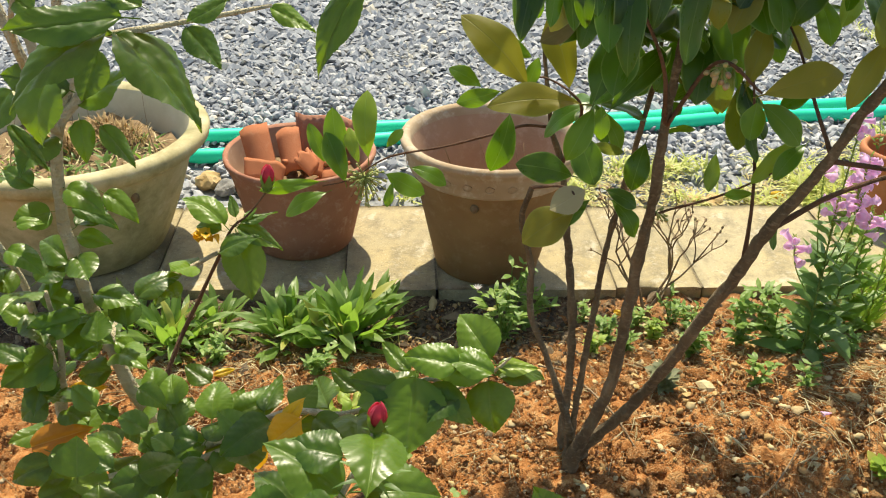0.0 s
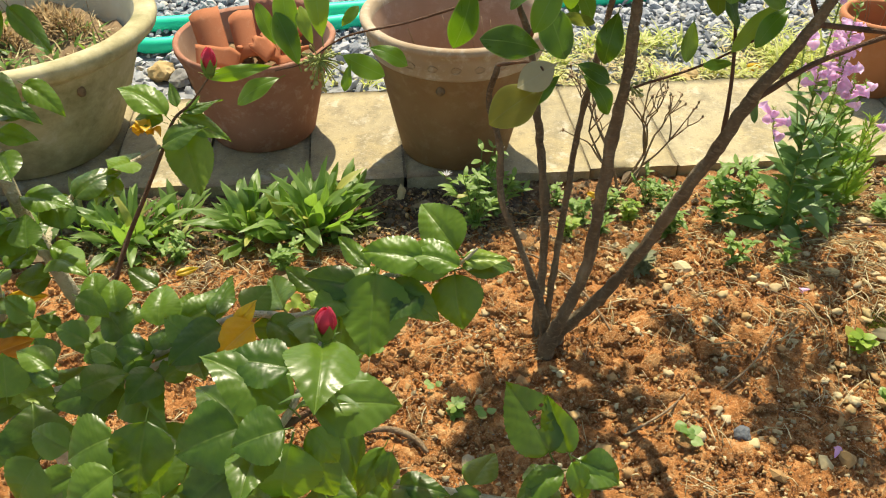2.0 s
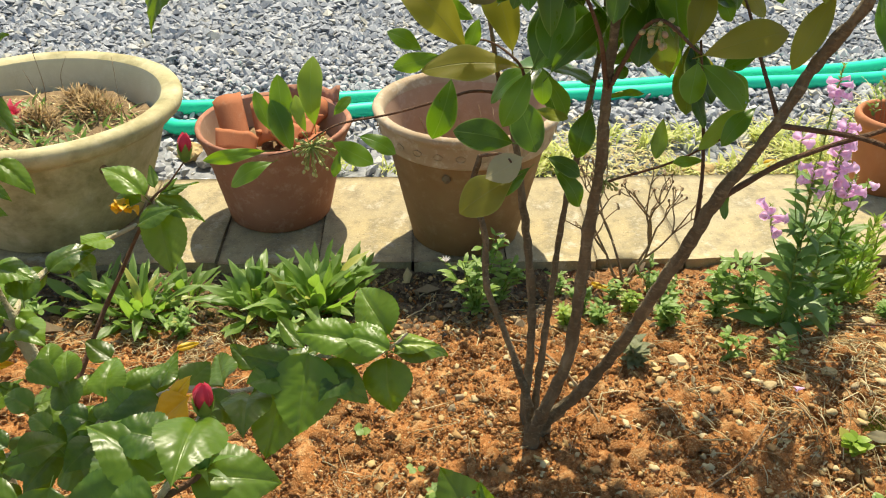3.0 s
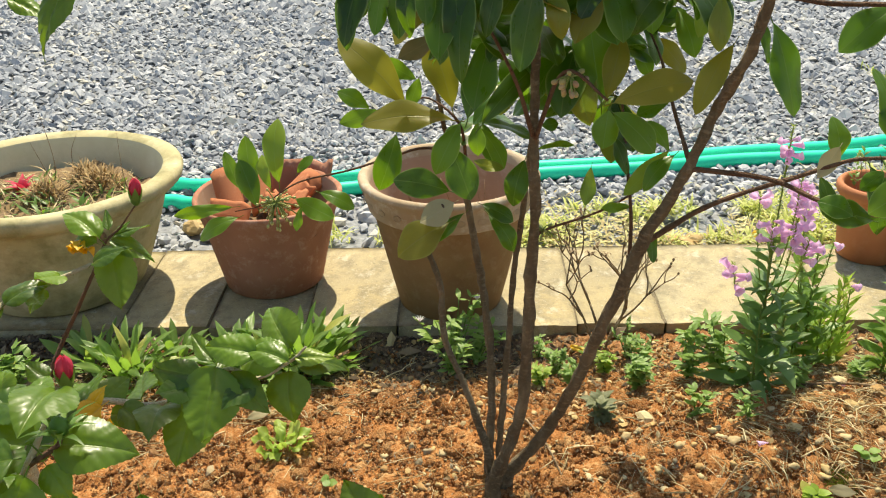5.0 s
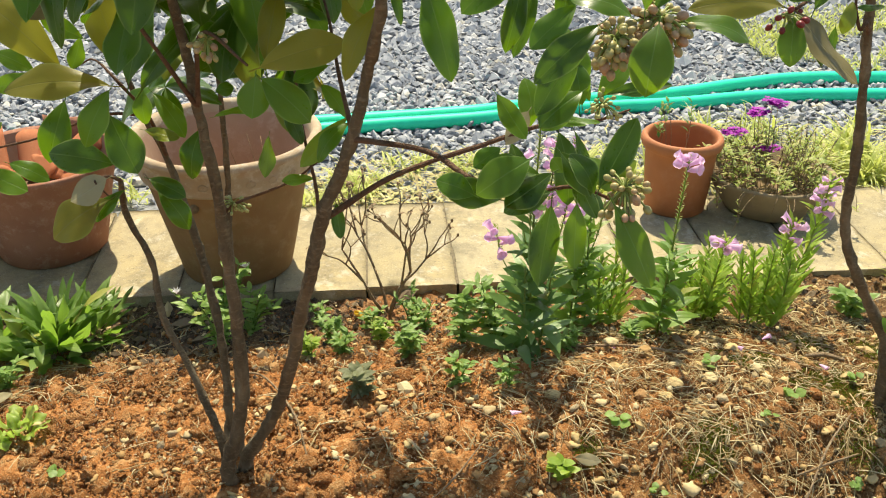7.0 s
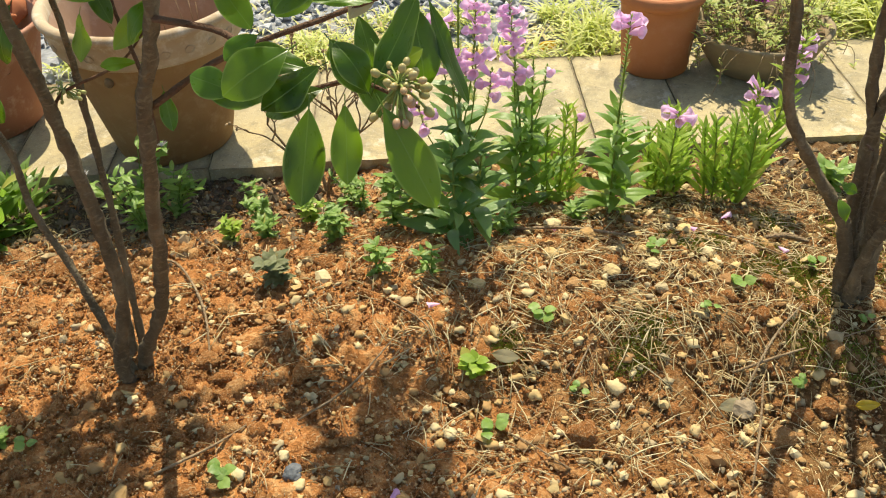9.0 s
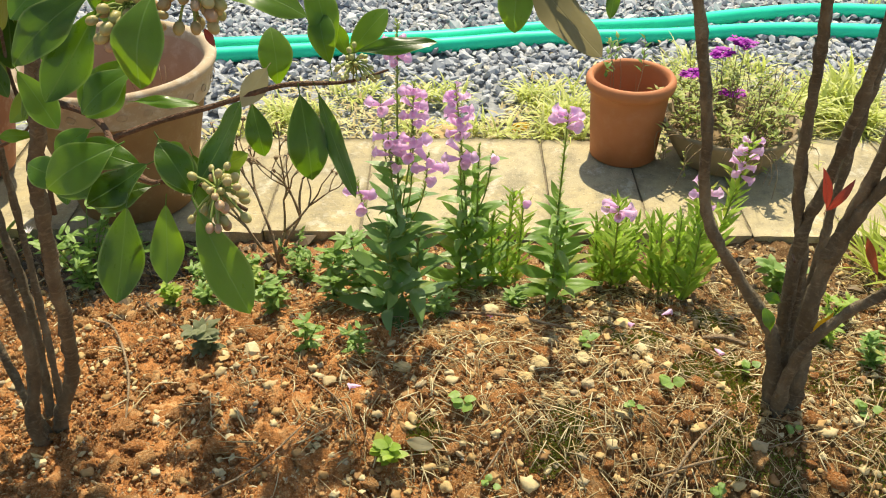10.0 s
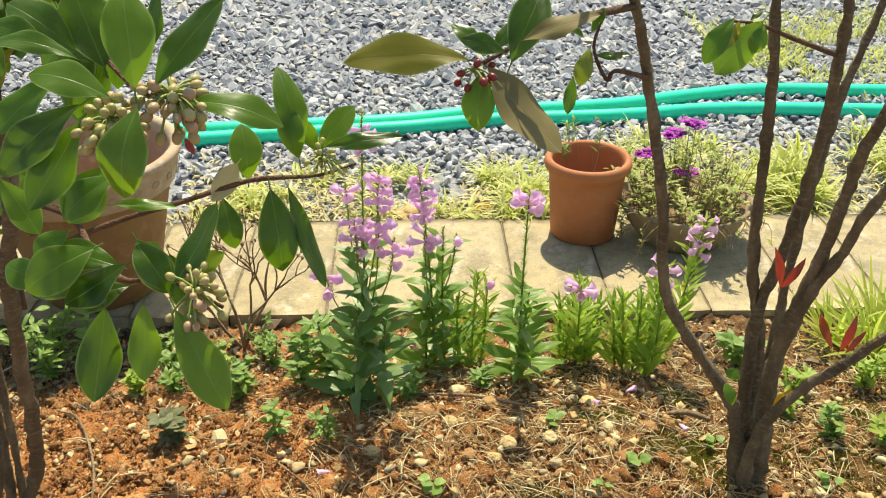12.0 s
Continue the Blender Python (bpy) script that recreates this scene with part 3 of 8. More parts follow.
def gravel(name, bands, seed, plain):
    """Crushed stone, in rows of scattered pieces; the farther ones coarser in shape."""
    c, s = [], []
    g = np.random.default_rng(seed)
    for y0, y1, step, r in bands:
        for y in np.arange(y0, y1, step):
            x = np.arange(-5.0, 6.2, step)
            p = np.stack([x + g.uniform(-0.5, 0.5, len(x)) * step, y + g.uniform(-0.5, 0.5, len(x)) * step, g.uniform(0.002, 0.018, len(x))], 1)
            thin = np.clip((p[:, 1] - 2.72) / 0.35, 0.35, 1.0)
            keep = g.uniform(0, 1, len(x)) < thin
            c.append(p[keep])
            s.append(r * np.exp(g.normal(0, 0.27, keep.sum())))
    return tagged(new(name, stones(name, np.concatenate(c), np.concatenate(s), GRAVEL, seed + 1, 0.6, 0.3, plain)), "loose grey crushed stone gravel", "gravel", kind="stuff")


gravel("gravel", ((2.60, 3.62, 0.0245, 0.0148),), 5, False)
gravel("far_gravel", ((3.62, 4.2, 0.0255, 0.0155), (4.2, 6.2, 0.033, 0.020), (6.2, 9.2, 0.05, 0.03)), 15, True)

# ---- pots ----
def dry_blades(soup, n, x, y, z, r, seed, ln=(0.03, 0.09), w=0.003, up=0.5):
    g = random.Random(seed)
    for _ in range(n):
        a, d = g.uniform(0, 6.283), r * g.random() ** 0.5
        b = Vector((x + d * math.cos(a), y + d * math.sin(a), z))
        h = g.uniform(0, 6.283)
        ll = g.uniform(*ln)
        e = g.uniform(0.0, up)
        soup.blade(b, b + Vector((math.cos(h) * math.cos(e), math.sin(h) * math.cos(e), math.sin(e) + 0.05)) * ll, w * g.uniform(0.6, 1.6), g.uniform(-0.05, 0.2))


def soil_disc(r, z, mat, seed, amp=0.012):
    v, f, rings, seg = [(0, 0, z)], [], 9, 30
    for k in range(1, rings + 1):
        for s in range(seg):
            a, q = 6.2832 * s / seg, r * k / rings
            x, y = q * math.cos(a), q * math.sin(a)
            v.append((x, y, z + amp * noise.fractal((x * 22 + seed, y * 22, seed), 0.9, 2.0, 3)))
    for s in range(seg):
        f.append((0, 1 + s, 1 + (s + 1) % seg))
    for k in range(rings - 1):
        for s in range(seg):
            a, b = 1 + k * seg, 1 + (k + 1) * seg
            f.append((a + s, b + s, b + (s + 1) % seg, a + (s + 1) % seg))
    return mesh("soil", v, f, mat)


def cream_pot():
    x, y = -0.715, 2.365
    p = thing("flower_pot", x, y, SLAB_Z, "large cream stoneware flower pot with mossy stains and dry soil", "flower pot", "pots on the paving")
    prof = [(0, 0.004), (0.20, 0.0), (0.215, 0.008), (0.238, 0.06), (0.268, 0.14), (0.292, 0.22), (0.304, 0.262), (0.312, 0.272), (0.334, 0.282), (0.348, 0.296), (0.352, 0.312), (0.347, 0.324), (0.335, 0.329), (0.312, 0.327), (0.300, 0.320)]
    part("body", lathe("body", prof, CREAM, 72, 0.02, 3), p)
    part("inner_wall", lathe("inner_wall", [(0.300, 0.320), (0.293, 0.30), (0.282, 0.24), (0.25, 0.12), (0.0, 0.11)], CREAM_IN, 72, 0.02, 3), p, "clean cream inner wall, paled for bounced light")
    part("soil", soil_disc(0.275, 0.238, POT_SOIL, 2.0, 0.03), p, "dry crumbly potting soil")
    s = Soup()
    dry_blades(s, 420, 0, 0, 0.235, 0.25, 5, (0.02, 0.075), 0.004, 0.45)
    tagged(part("dead_grass", s.mesh("dead_grass", STRAW), p, "dead straw-coloured grass"), kind="stuff")
    s = Soup()
    for mx, my, mr, mz in ((0.11, 0.08, 0.075, 0.262), (0.05, 0.13, 0.06, 0.258), (-0.02, 0.02, 0.06, 0.252)):
        for lift in range(4):
            dry_blades(s, 70, mx, my, mz + 0.012 * lift - 0.02, mr * (1 - 0.18 * lift), 60 + lift, (0.02, 0.06), 0.004, 0.9)
    tagged(part("straw_clump", s.mesh("straw_clump", STRAW_BROWN), p, "brown matted straw clump"), kind="stuff")
    s = Soup()
    dry_blades(s, 190, 0.02, -0.05, 0.248, 0.22, 8, (0.02, 0.06), 0.010, 0.7)
    tagged(part("green_growth", s.mesh("green_growth", HERB), p, "small green weeds"), kind="stuff")
    s = Soup()
    g = random.Random(3)
    for k in range(6):
        a, d = g.uniform(0, 6.28), g.uniform(0.1, 0.24)
        b = (d * math.cos(a), d * math.sin(a), 0.23, 0.0016)
        s.tube([b, (b[0] + g.uniform(-.03, .03), b[1], 0.31, 0.0012), (b[0] + g.uniform(-.06, .06), b[1] + g.uniform(-.05, .05), 0.36 + g.uniform(0, 0.1), 0.0006)], 4, 4)
    tagged(part("dead_stalk", s.mesh("dead_stalk", DRY_TWIG), p), kind="stuff")
    for a in (3.7, 4.25, 5.5):
        s = Soup()
        s.ball((0.298 * math.cos(a), 0.298 * math.sin(a), 0.23), 0.011, 1.2, 5, 8)
        part("drain_mark", s.mesh("drain_mark", POT_SOIL), p, "dark hole in the wall")
    s = Soup()
    for k in range(13):
        a = k * 0.9
        s.blade((-0.095, 0.06, 0.235), (-0.095 + 0.045 * math.cos(a), 0.06 + 0.04 * math.sin(a), 0.245 + 0.02 * (k % 3)), 0.03, 0.2, segs=4)
    part("fallen_bloom", s.mesh("fallen_bloom", RED_PETAL), p, "fallen red bloom")
    return p


def shard(parent, m, r, arc, h, thick=0.011, ragged=0.02, seed=1, mat=None):
    """A curved piece of a broken pot."""
    g = random.Random(seed)
    n, k = 10, 5
    cut = [ragged * noise.noise((i * 0.35, seed * 3.7, 0)) for i in range(n + 1)]
    cut2 = [2 * ragged * noise.noise((i * 0.35, seed * 5.1, 7)) for i in range(n + 1)]
    v, f = [], []
    for rr in (r, r - thick):
        for i in range(n + 1):
            a = arc * (i / n - 0.5)
            for j in range(k + 1):
                z = (cut[i] * 0.4) * (1 - j / k) + (h + cut2[i]) * j / k
                q = rr * (1 - 0.12 * (1 - j / k))
                v.append((q * math.sin(a), r - q * math.cos(a), z))
    o = (n + 1) * (k + 1)
    for i in range(n):
        for j in range(k):
            a = i * (k + 1) + j
            f += [(a, a + 1, a + k + 2, a + k + 1), (o + a, o + a + k + 1, o + a + k + 2, o + a + 1)]
    for i in range(n):
        a, b = i * (k + 1), (i + 1) * (k + 1)
        f += [(a, b, o + b, o + a), (a + k, o + a + k, o + b + k, b + k)]
    for j in range(k):
        a, b = j, n * (k + 1) + j
        f += [(a, o + a, o + a + 1, a + 1), (b, b + 1, o + b + 1, o + b)]
    me = mesh("shard", v, f, mat or SHARD)
    return part("shard", me, parent, m=m)


def broken_pot():
    x, y = -0.135, 2.37
    p = thing("flower_pot", x, y, SLAB_Z, "chipped red terracotta pot heaped with broken terracotta shards", "flower pot", "pots on the paving")

    prof = [(0, 0.004), (0.122, 0.0), (0.132, 0.006), (0.146, 0.07), (0.164, 0.15), (0.178, 0.205), (0.186, 0.226), (0.196, 0.246), (0.197, 0.255), (0.191, 0.260), (0.183, 0.254)]
    part("body", lathe("body", prof, TERRA, 64, 0.03, 5), p)
    part("inner_wall", lathe("inner_wall", [(0.183, 0.254), (0.168, 0.20), (0.140, 0.10), (0, 0.09)], TERRA_IN, 64, 0.03, 5), p, "paler inner wall")
    part("soil", soil_disc(0.17, 0.175, POT_SOIL, 7.0, 0.02), p)
    # two long wall pieces lean on the left, a rim piece lies before them, a large wall piece stands behind
    shard(p, pose(-0.082, -0.068, 0.210, -42, -15, 6), 0.042, 2.3, 0.150, 0.011, 0.004, 1)
    shard(p, pose(-0.022, -0.030, 0.218, -46, -24, -8), 0.038, 2.3, 0.120, 0.011, 0.005, 3)
    shard(p, pose(-0.070, -0.128, 0.243, -48, 16, 12), 0.075, 1.6, 0.050, 0.012, 0.004, 4)
    shard(p, pose(0.045, 0.060, 0.215, -62, 30, -30), 0.050, 1.7, 0.110, 0.011, 0.008, 6)
    shard(p, pose(0.075, 0.165, 0.165, 14, 0, 172), 0.115, 1.9, 0.118, 0.013, 0.02, 5, TERRA)
    g = random.Random(50)
    for i in range(16):
        a, d = g.uniform(-0.9, 2.2), g.uniform(0.03, 0.125)
        shard(p, pose(0.02 + d * math.cos(a) * 0.9, d * math.sin(a), 0.20 + g.uniform(0, 0.03), g.uniform(-100, -45), g.uniform(-30, 30), g.uniform(0, 360)), g.uniform(0.035, 0.07), g.uniform(0.8, 1.6), g.uniform(0.035, 0.065), 0.010, 0.010, 10 + i)
    return p


def tall_pot():
    x, y = 0.352, 2.245
    p = thing("flower_pot", x, y, SLAB_Z, "tan terracotta pot with a broad lime-bloomed band round the rim", "flower pot", "pots on the paving")
    prof = [(0, 0.004), (0.124, 0.0), (0.133, 0.006), (0.150, 0.08), (0.170, 0.17), (0.187, 0.245), (0.193, 0.272)]
    part("body", lathe("body", prof, TERRA_TAN, 64, 0.01, 9), p)
    rim = [(0.192, 0.270), (0.203, 0.274), (0.206, 0.282), (0.206, 0.290), (0.211, 0.297), (0.215, 0.318), (0.218, 0.334), (0.225, 0.340), (0.227, 0.349), (0.222, 0.356), (0.212, 0.357), (0.203, 0.352), (0.198, 0.33)]
    part("rim", lathe("rim", rim, TERRA_RIM, 72, 0.006, 12), p, "lime-bloomed rim band")
    inner = [(0.198, 0.331), (0.181, 0.28), (0.151, 0.14), (0.128, 0.05), (0, 0.045)]
    part("inner_wall", lathe("inner_wall", inner, TERRA_IN, 64, 0.01, 15), p)
    part("soil", soil_disc(0.142, 0.11, POT_SOIL, 17.0, 0.012), p)
    s = Soup()
    # little scrolls pressed into the band
    for i in range(26):
        a = 2 * math.pi * i / 26
        pts = []
        for k in range(6):
            q = a + 0.07 * math.sin(k * 1.25) * (1 - k * 0.1)
            zz = 0.306 + 0.008 * math.cos(k * 1.25)
            pts.append((0.2155 * math.cos(q), 0.2155 * math.sin(q), zz, 0.0010))
        s.tube(pts, 4, 2)
    tagged(part("relief_band", s.mesh("relief_band", TERRA_RIM), p, "pressed scroll relief"), kind="stuff")
    s = Soup()
    s.ball((-0.055, -0.182, 0.243), 0.011, 1.0, 5, 8)
    part("knob", s.mesh("knob", POT_SOIL), p, "small dark plugged mark")
    s = Soup()
    for k in range(9):
        a = rnd.uniform(0, 6.28)
        s.tube([(0.07 * math.cos(a), 0.07 * math.sin(a), 0.11, 0.002), (0.1 * math.cos(a), 0.1 * math.sin(a), 0.2, 0.0015), (0.12 * math.cos(a + .3), 0.12 * math.sin(a + .3), 0.30, 0.0008)], 4, 3)
    tagged(part("dead_stalk", s.mesh("dead_stalk", DRY_TWIG), p), kind="stuff")
    return p


def small_pot():
    x, y = 1.538, 2.478
    p = thing("flower_pot", x, y, SLAB_Z, "small orange terracotta pot with rolled rim and thin stalks", "flower pot", "pots on the paving")
    prof = [(0, 0.004), (0.078, 0.0), (0.084, 0.005), (0.090, 0.08), (0.096, 0.16), (0.0975, 0.182), (0.101, 0.184), (0.108, 0.190), (0.111, 0.200), (0.110, 0.210), (0.105, 0.217), (0.098, 0.218), (0.0925, 0.213), (0.090, 0.20), (0.086, 0.12), (0, 0.11)]
    part("body", lathe("body", prof, TERRA_NEW, 56, 0.004, 21), p)
    part("soil", soil_disc(0.085, 0.125, POT_SOIL, 27.0, 0.006), p)
    s, lv = Soup(), Soup()
    g = random.Random(8)
    for bx, by, tx, ty, h in ((-0.04, 0.01, -0.06, 0.02, 0.30), (-0.02, 0.03, -0.035, 0.05, 0.29), (0.02, 0.04, 0.035, 0.06, 0.285), (0.0, 0.0, 0.01, 0.0, 0.22), (-0.05, 0.03, -0.05, 0.06, 0.27)):
        s.tube([(bx, by, 0.12, 0.0014), ((bx + tx) / 2 + 0.008, (by + ty) / 2, (0.12 + h) / 2, 0.0011), (tx, ty, h, 0.0006)], 4, 4)
        for k in range(9):
            z = 0.20 + (h - 0.20) * k / 8
            if h < 0.25:
                break
            c = Vector((tx, ty, z))
            a = g.uniform(0, 6.28)
            lv.blade(c, c + Vector((math.cos(a) * 0.022, math.sin(a) * 0.022, 0.012)), 0.011, 0.1, segs=3)
    tagged(part("stalk", s.mesh("stalk", DRY_TWIG), p), kind="stuff")
    tagged(part("sprig", lv.mesh("sprig", HERB), p, "thin yellowish green sprigs"), kind="stuff")
    return p


def bowl_planter():
    x, y = 1.795, 2.46
    p = thing("planter_bowl", x, y, SLAB_Z, "low weathered brown bowl planter overgrown with magenta verbena", "planter", "pots on the paving")
    prof = [(0, 0.004), (0.105, 0.0), (0.115, 0.006), (0.143, 0.05), (0.161, 0.085), (0.170, 0.10), (0.173, 0.108), (0.168, 0.113), (0.159, 0.109), (0.151, 0.09), (0, 0.08)]
    part("body", lathe("body", prof, STONE_BOWL, 60, 0.03, 31), p)
    part("soil", soil_disc(0.152, 0.092, POT_SOIL, 37.0, 0.015), p)
    st, lv, fl = Soup(), Soup(), Soup()
    g = random.Random(15)
    for i in range(85):
        a, d = g.uniform(0, 6.283), 0.142 * g.random() ** 0.5
        b = Vector((d * math.cos(a), d * math.sin(a), 0.09))
        o = g.uniform(0.02, 0.085) * (1.7 if i % 7 == 0 else 1)
        t = b + Vector((math.cos(a) * o + g.uniform(-.03, .03), math.sin(a) * o + g.uniform(-.03, .03), g.uniform(0.02, 0.12)))
        if o > 0.12:
            t.z = g.uniform(-0.02, 0.05)
        mid = (b + t) / 2 + Vector((0, 0, 0.03))
        pts = st.tube([(*b, 0.0013), (*mid, 0.0011), (*t, 0.0007)], 4, 4)
        for q in pts[1:]:
            for _ in range(2):
                h = g.uniform(0, 6.283)
                c = Vector(q[:3])
                lv.blade(c, c + Vector((math.cos(h), math.sin(h), 0.35)) * g.uniform(0.014, 0.028), g.uniform(0.006, 0.011), 0.12, segs=3)
    for fx, fy, fz in ((0.013, 0.09, 0.275), (0.030, 0.09, 0.268), (-0.02, 0.09, 0.249), (-0.035, 0.08, 0.245), (-0.094, 0.09, 0.186), (-0.075, 0.09, 0.190), (0.010, 0.09, 0.138), (0.034, 0.09, 0.136)):
        st.tube([(fx * 0.4, fy * 0.4, 0.09, 0.0014), (fx * 0.9, fy * 0.9, fz * 0.75, 0.0011), (fx, fy, fz, 0.0009)], 4, 4)
        for k in range(30):
            a, d = g.uniform(0, 6.28), 0.025 * g.random() ** 0.5
            c = Vector((fx + d * math.cos(a), fy + d * math.sin(a), fz + g.uniform(-0.004, 0.006)))
            for q in range(5):
                h = q * 1.2566 + a
                fl.blade(c, c + Vector((math.cos(h), math.sin(h), 0.25)) * 0.010, 0.008, 0.05, segs=2)
    # bare runners that hang over the rim and lie on the paving
    for i in range(28):
        a = g.uniform(2.7, 5.6)
        b = Vector((0.15 * math.cos(a), 0.15 * math.sin(a), 0.105))
        o = g.uniform(0.03, 0.11)
        t = b + Vector((math.cos(a + g.uniform(-.9, .9)) * o, math.sin(a) * o, -g.uniform(0.02, 0.095)))
        q = (b + t) / 2 + Vector((math.cos(a) * 0.03, math.sin(a) * 0.03, 0.02 + g.uniform(0, 0.03)))
        st.tube([(*(b * 0.7 + Vector((0, 0, 0.03))), 0.0012), (*b, 0.0012), (*q, 0.0011), (*t, 0.0006)], 4, 3)
        if i % 3 == 0:
            for _ in range(5):
                h = g.uniform(0, 6.283)
                c = t.lerp(q, g.random())
                lv.blade(c, c + Vector((math.cos(h), math.sin(h), 0.3)) * g.uniform(0.012, 0.022), g.uniform(0.006, 0.010), 0.12, segs=3)
    for i in range(40):
        a, d = g.uniform(0, 6.283), 0.145 * g.random() ** 0.5
        b = Vector((d * math.cos(a), d * math.sin(a), 0.10))
        t = b + Vector((g.uniform(-.06, .06), g.uniform(-.05, .05), g.uniform(0.09, 0.17)))
        st.tube([(*b, 0.0011), (*((b + t) / 2 + Vector((g.uniform(-.02, .02), 0, 0))), 0.0009), (*t, 0.0005)], 4, 3)
    tagged(part("stem_tangle", st.mesh("stem_tangle", DRY_TWIG), p, "tangle of thin dry stems"), kind="stuff")
    tagged(part("foliage", lv.mesh("foliage", HERB_YELLOW), p, "fine green foliage"), kind="stuff")
    tagged(part("bloom", fl.mesh("bloom", MAGENTA), p, "magenta flower heads"), kind="stuff")
    return p


cream_pot()
broken_pot()
tall_pot()
small_pot()
bowl_planter()


# ---- hose ----
def hose(points):
    s = Soup()
    s.tube([(q[0], q[1], q[2], 0.0245) for q in points], 16, 12)
    return tagged(new("garden_hose", s.mesh("garden_hose", HOSE)), "thick bright turquoise green hose lying on gravel", "hose", "garden hoses")


hose([(-3.2, 3.02, 0.030), (-2.0, 3.10, 0.030), (-1.2, 3.12, 0.030), (-0.66, 3.135, 0.030), (-0.48, 3.12, 0.030), (0.10, 3.20, 0.030), (0.68, 3.255, 0.031), (1.05, 3.29, 0.034), (1.38, 3.37, 0.034), (1.80, 3.43, 0.031), (2.10, 3.52, 0.030), (2.39, 3.578, 0.030), (2.80, 3.56, 0.030), (3.4, 3.55, 0.030), (4.6, 3.45, 0.030)])
hose([(-3.2, 2.80, 0.030), (-2.0, 2.88, 0.030), (-1.2, 2.93, 0.030), (-0.63, 2.975, 0.030), (-0.46, 2.955, 0.030), (0.10, 3.095, 0.030), (0.68, 3.190, 0.030), (1.05, 3.232, 0.030), (1.38, 3.300, 0.030), (1.80, 3.33, 0.030), (2.10, 3.38, 0.030), (2.33, 3.388, 0.030), (2.75, 3.36, 0.030), (3.4, 3.3, 0.030), (4.6, 3.1, 0.030)])



# ---- shrubs ----
# lying pieces too many to tell apart are marked as stuff
def stem(parent, points, mat=None, name="stem", sides=11, knots=0.6, label=""):
    s = Soup()
    second = mat is None and parent.name.startswith("shrub.")
    k = 0.55 if mat is BARK_PALE else (0.57 if second else 0.64) if mat is None else 0.62
    s.tube([(*q[:3], q[3] * k * (1.0 - (0.15 * smooth01((q[2] - 0.3) / 0.25) if second else 0.0))) for q in points], sides, 9, knots, points[0][0] * 50)
    me = s.mesh(name, mat or BARK)
    return part(name, me, parent, label, parent.matrix_basis.inverted())


shrub = thing("shrub", 0.44, 1.44, 0.06, "multi-stemmed evergreen shrub with glossy leathery leaves and berries", "shrub", "shrubs in the bed")
stem(shrub, [(0.44, 1.445, 0.02, 0.021), (0.428, 1.43, 0.10, 0.016), (0.418, 1.43, 0.183, 0.0105), (0.38, 1.46, 0.293, 0.009), (0.346, 1.48, 0.382, 0.0085), (0.341, 1.49, 0.477, 0.0085), (0.318, 1.48, 0.564, 0.0075), (0.326, 1.45, 0.64, 0.006)])
stem(shrub, [(0.44, 1.46, 0.02, 0.022), (0.424, 1.479, 0.077, 0.016), (0.429, 1.494, 0.197, 0.0115), (0.429, 1.507, 0.314, 0.0115), (0.420, 1.516, 0.406, 0.011), (0.408, 1.523, 0.496, 0.010), (0.383, 1.514, 0.645, 0.008), (0.360, 1.508, 0.718, 0.0065), (0.336, 1.492, 0.848, 0.0045)])
stem(shrub, [(0.44, 1.465, 0.02, 0.018), (0.444, 1.488, 0.123, 0.0105), (0.453, 1.492, 0.278, 0.009), (0.460, 1.491, 0.390, 0.0085), (0.464, 1.489, 0.475, 0.0082), (0.470, 1.482, 0.548, 0.008), (0.479, 1.466, 0.640, 0.007), (0.486, 1.440, 0.755, 0.006), (0.490, 1.414, 0.851, 0.005), (0.482, 1.395, 0.930, 0.004)])
stem(shrub, [(0.435, 1.435, 0.02, 0.024), (0.432, 1.410, 0.120, 0.018), (0.474, 1.391, 0.277, 0.0150), (0.482, 1.372, 0.438, 0.0142), (0.483, 1.355, 0.563, 0.0135), (0.485, 1.330, 0.680, 0.0122), (0.479, 1.310, 0.785, 0.0108), (0.477, 1.290, 0.875, 0.0095), (0.47, 1.24, 1.02, 0.008), (0.45, 1.2, 1.25, 0.006)])
stem(shrub, [(0.445, 1.45, 0.02, 0.024), (0.457, 1.446, 0.101, 0.019), (0.518, 1.403, 0.228, 0.0158), (0.558, 1.355, 0.360, 0.0150), (0.585, 1.312, 0.481, 0.0147), (0.613, 1.272, 0.598, 0.0145), (0.630, 1.250, 0.673, 0.0138), (0.657, 1.229, 0.745, 0.012), (0.677, 1.210, 0.805, 0.0113), (0.692, 1.190, 0.875, 0.0105), (0.711, 1.13, 0.976, 0.0095), (0.72, 1.08, 1.12, 0.008), (0.74, 1.05, 1.3, 0.006)])

shrub_b = thing("shrub", 1.66, 1.52, 0.06, "multi-stemmed shrub with bare grey-brown stems and few reddish young leaves", "shrub", "shrubs in the bed")
stem(shrub_b, [(1.655, 1.515, 0.0, 0.034), (1.641, 1.504, 0.110, 0.028), (1.613, 1.506, 0.247, 0.019), (1.553, 1.493, 0.342, 0.0168), (1.478, 1.462, 0.461, 0.0158), (1.447, 1.449, 0.541, 0.0152), (1.425, 1.420, 0.664, 0.0147), (1.395, 1.392, 0.775, 0.0138), (1.367, 1.366, 0.872, 0.0128), (1.340, 1.335, 0.952, 0.0118), (1.28, 1.27, 1.1, 0.009), (1.22, 1.2, 1.3, 0.006)])
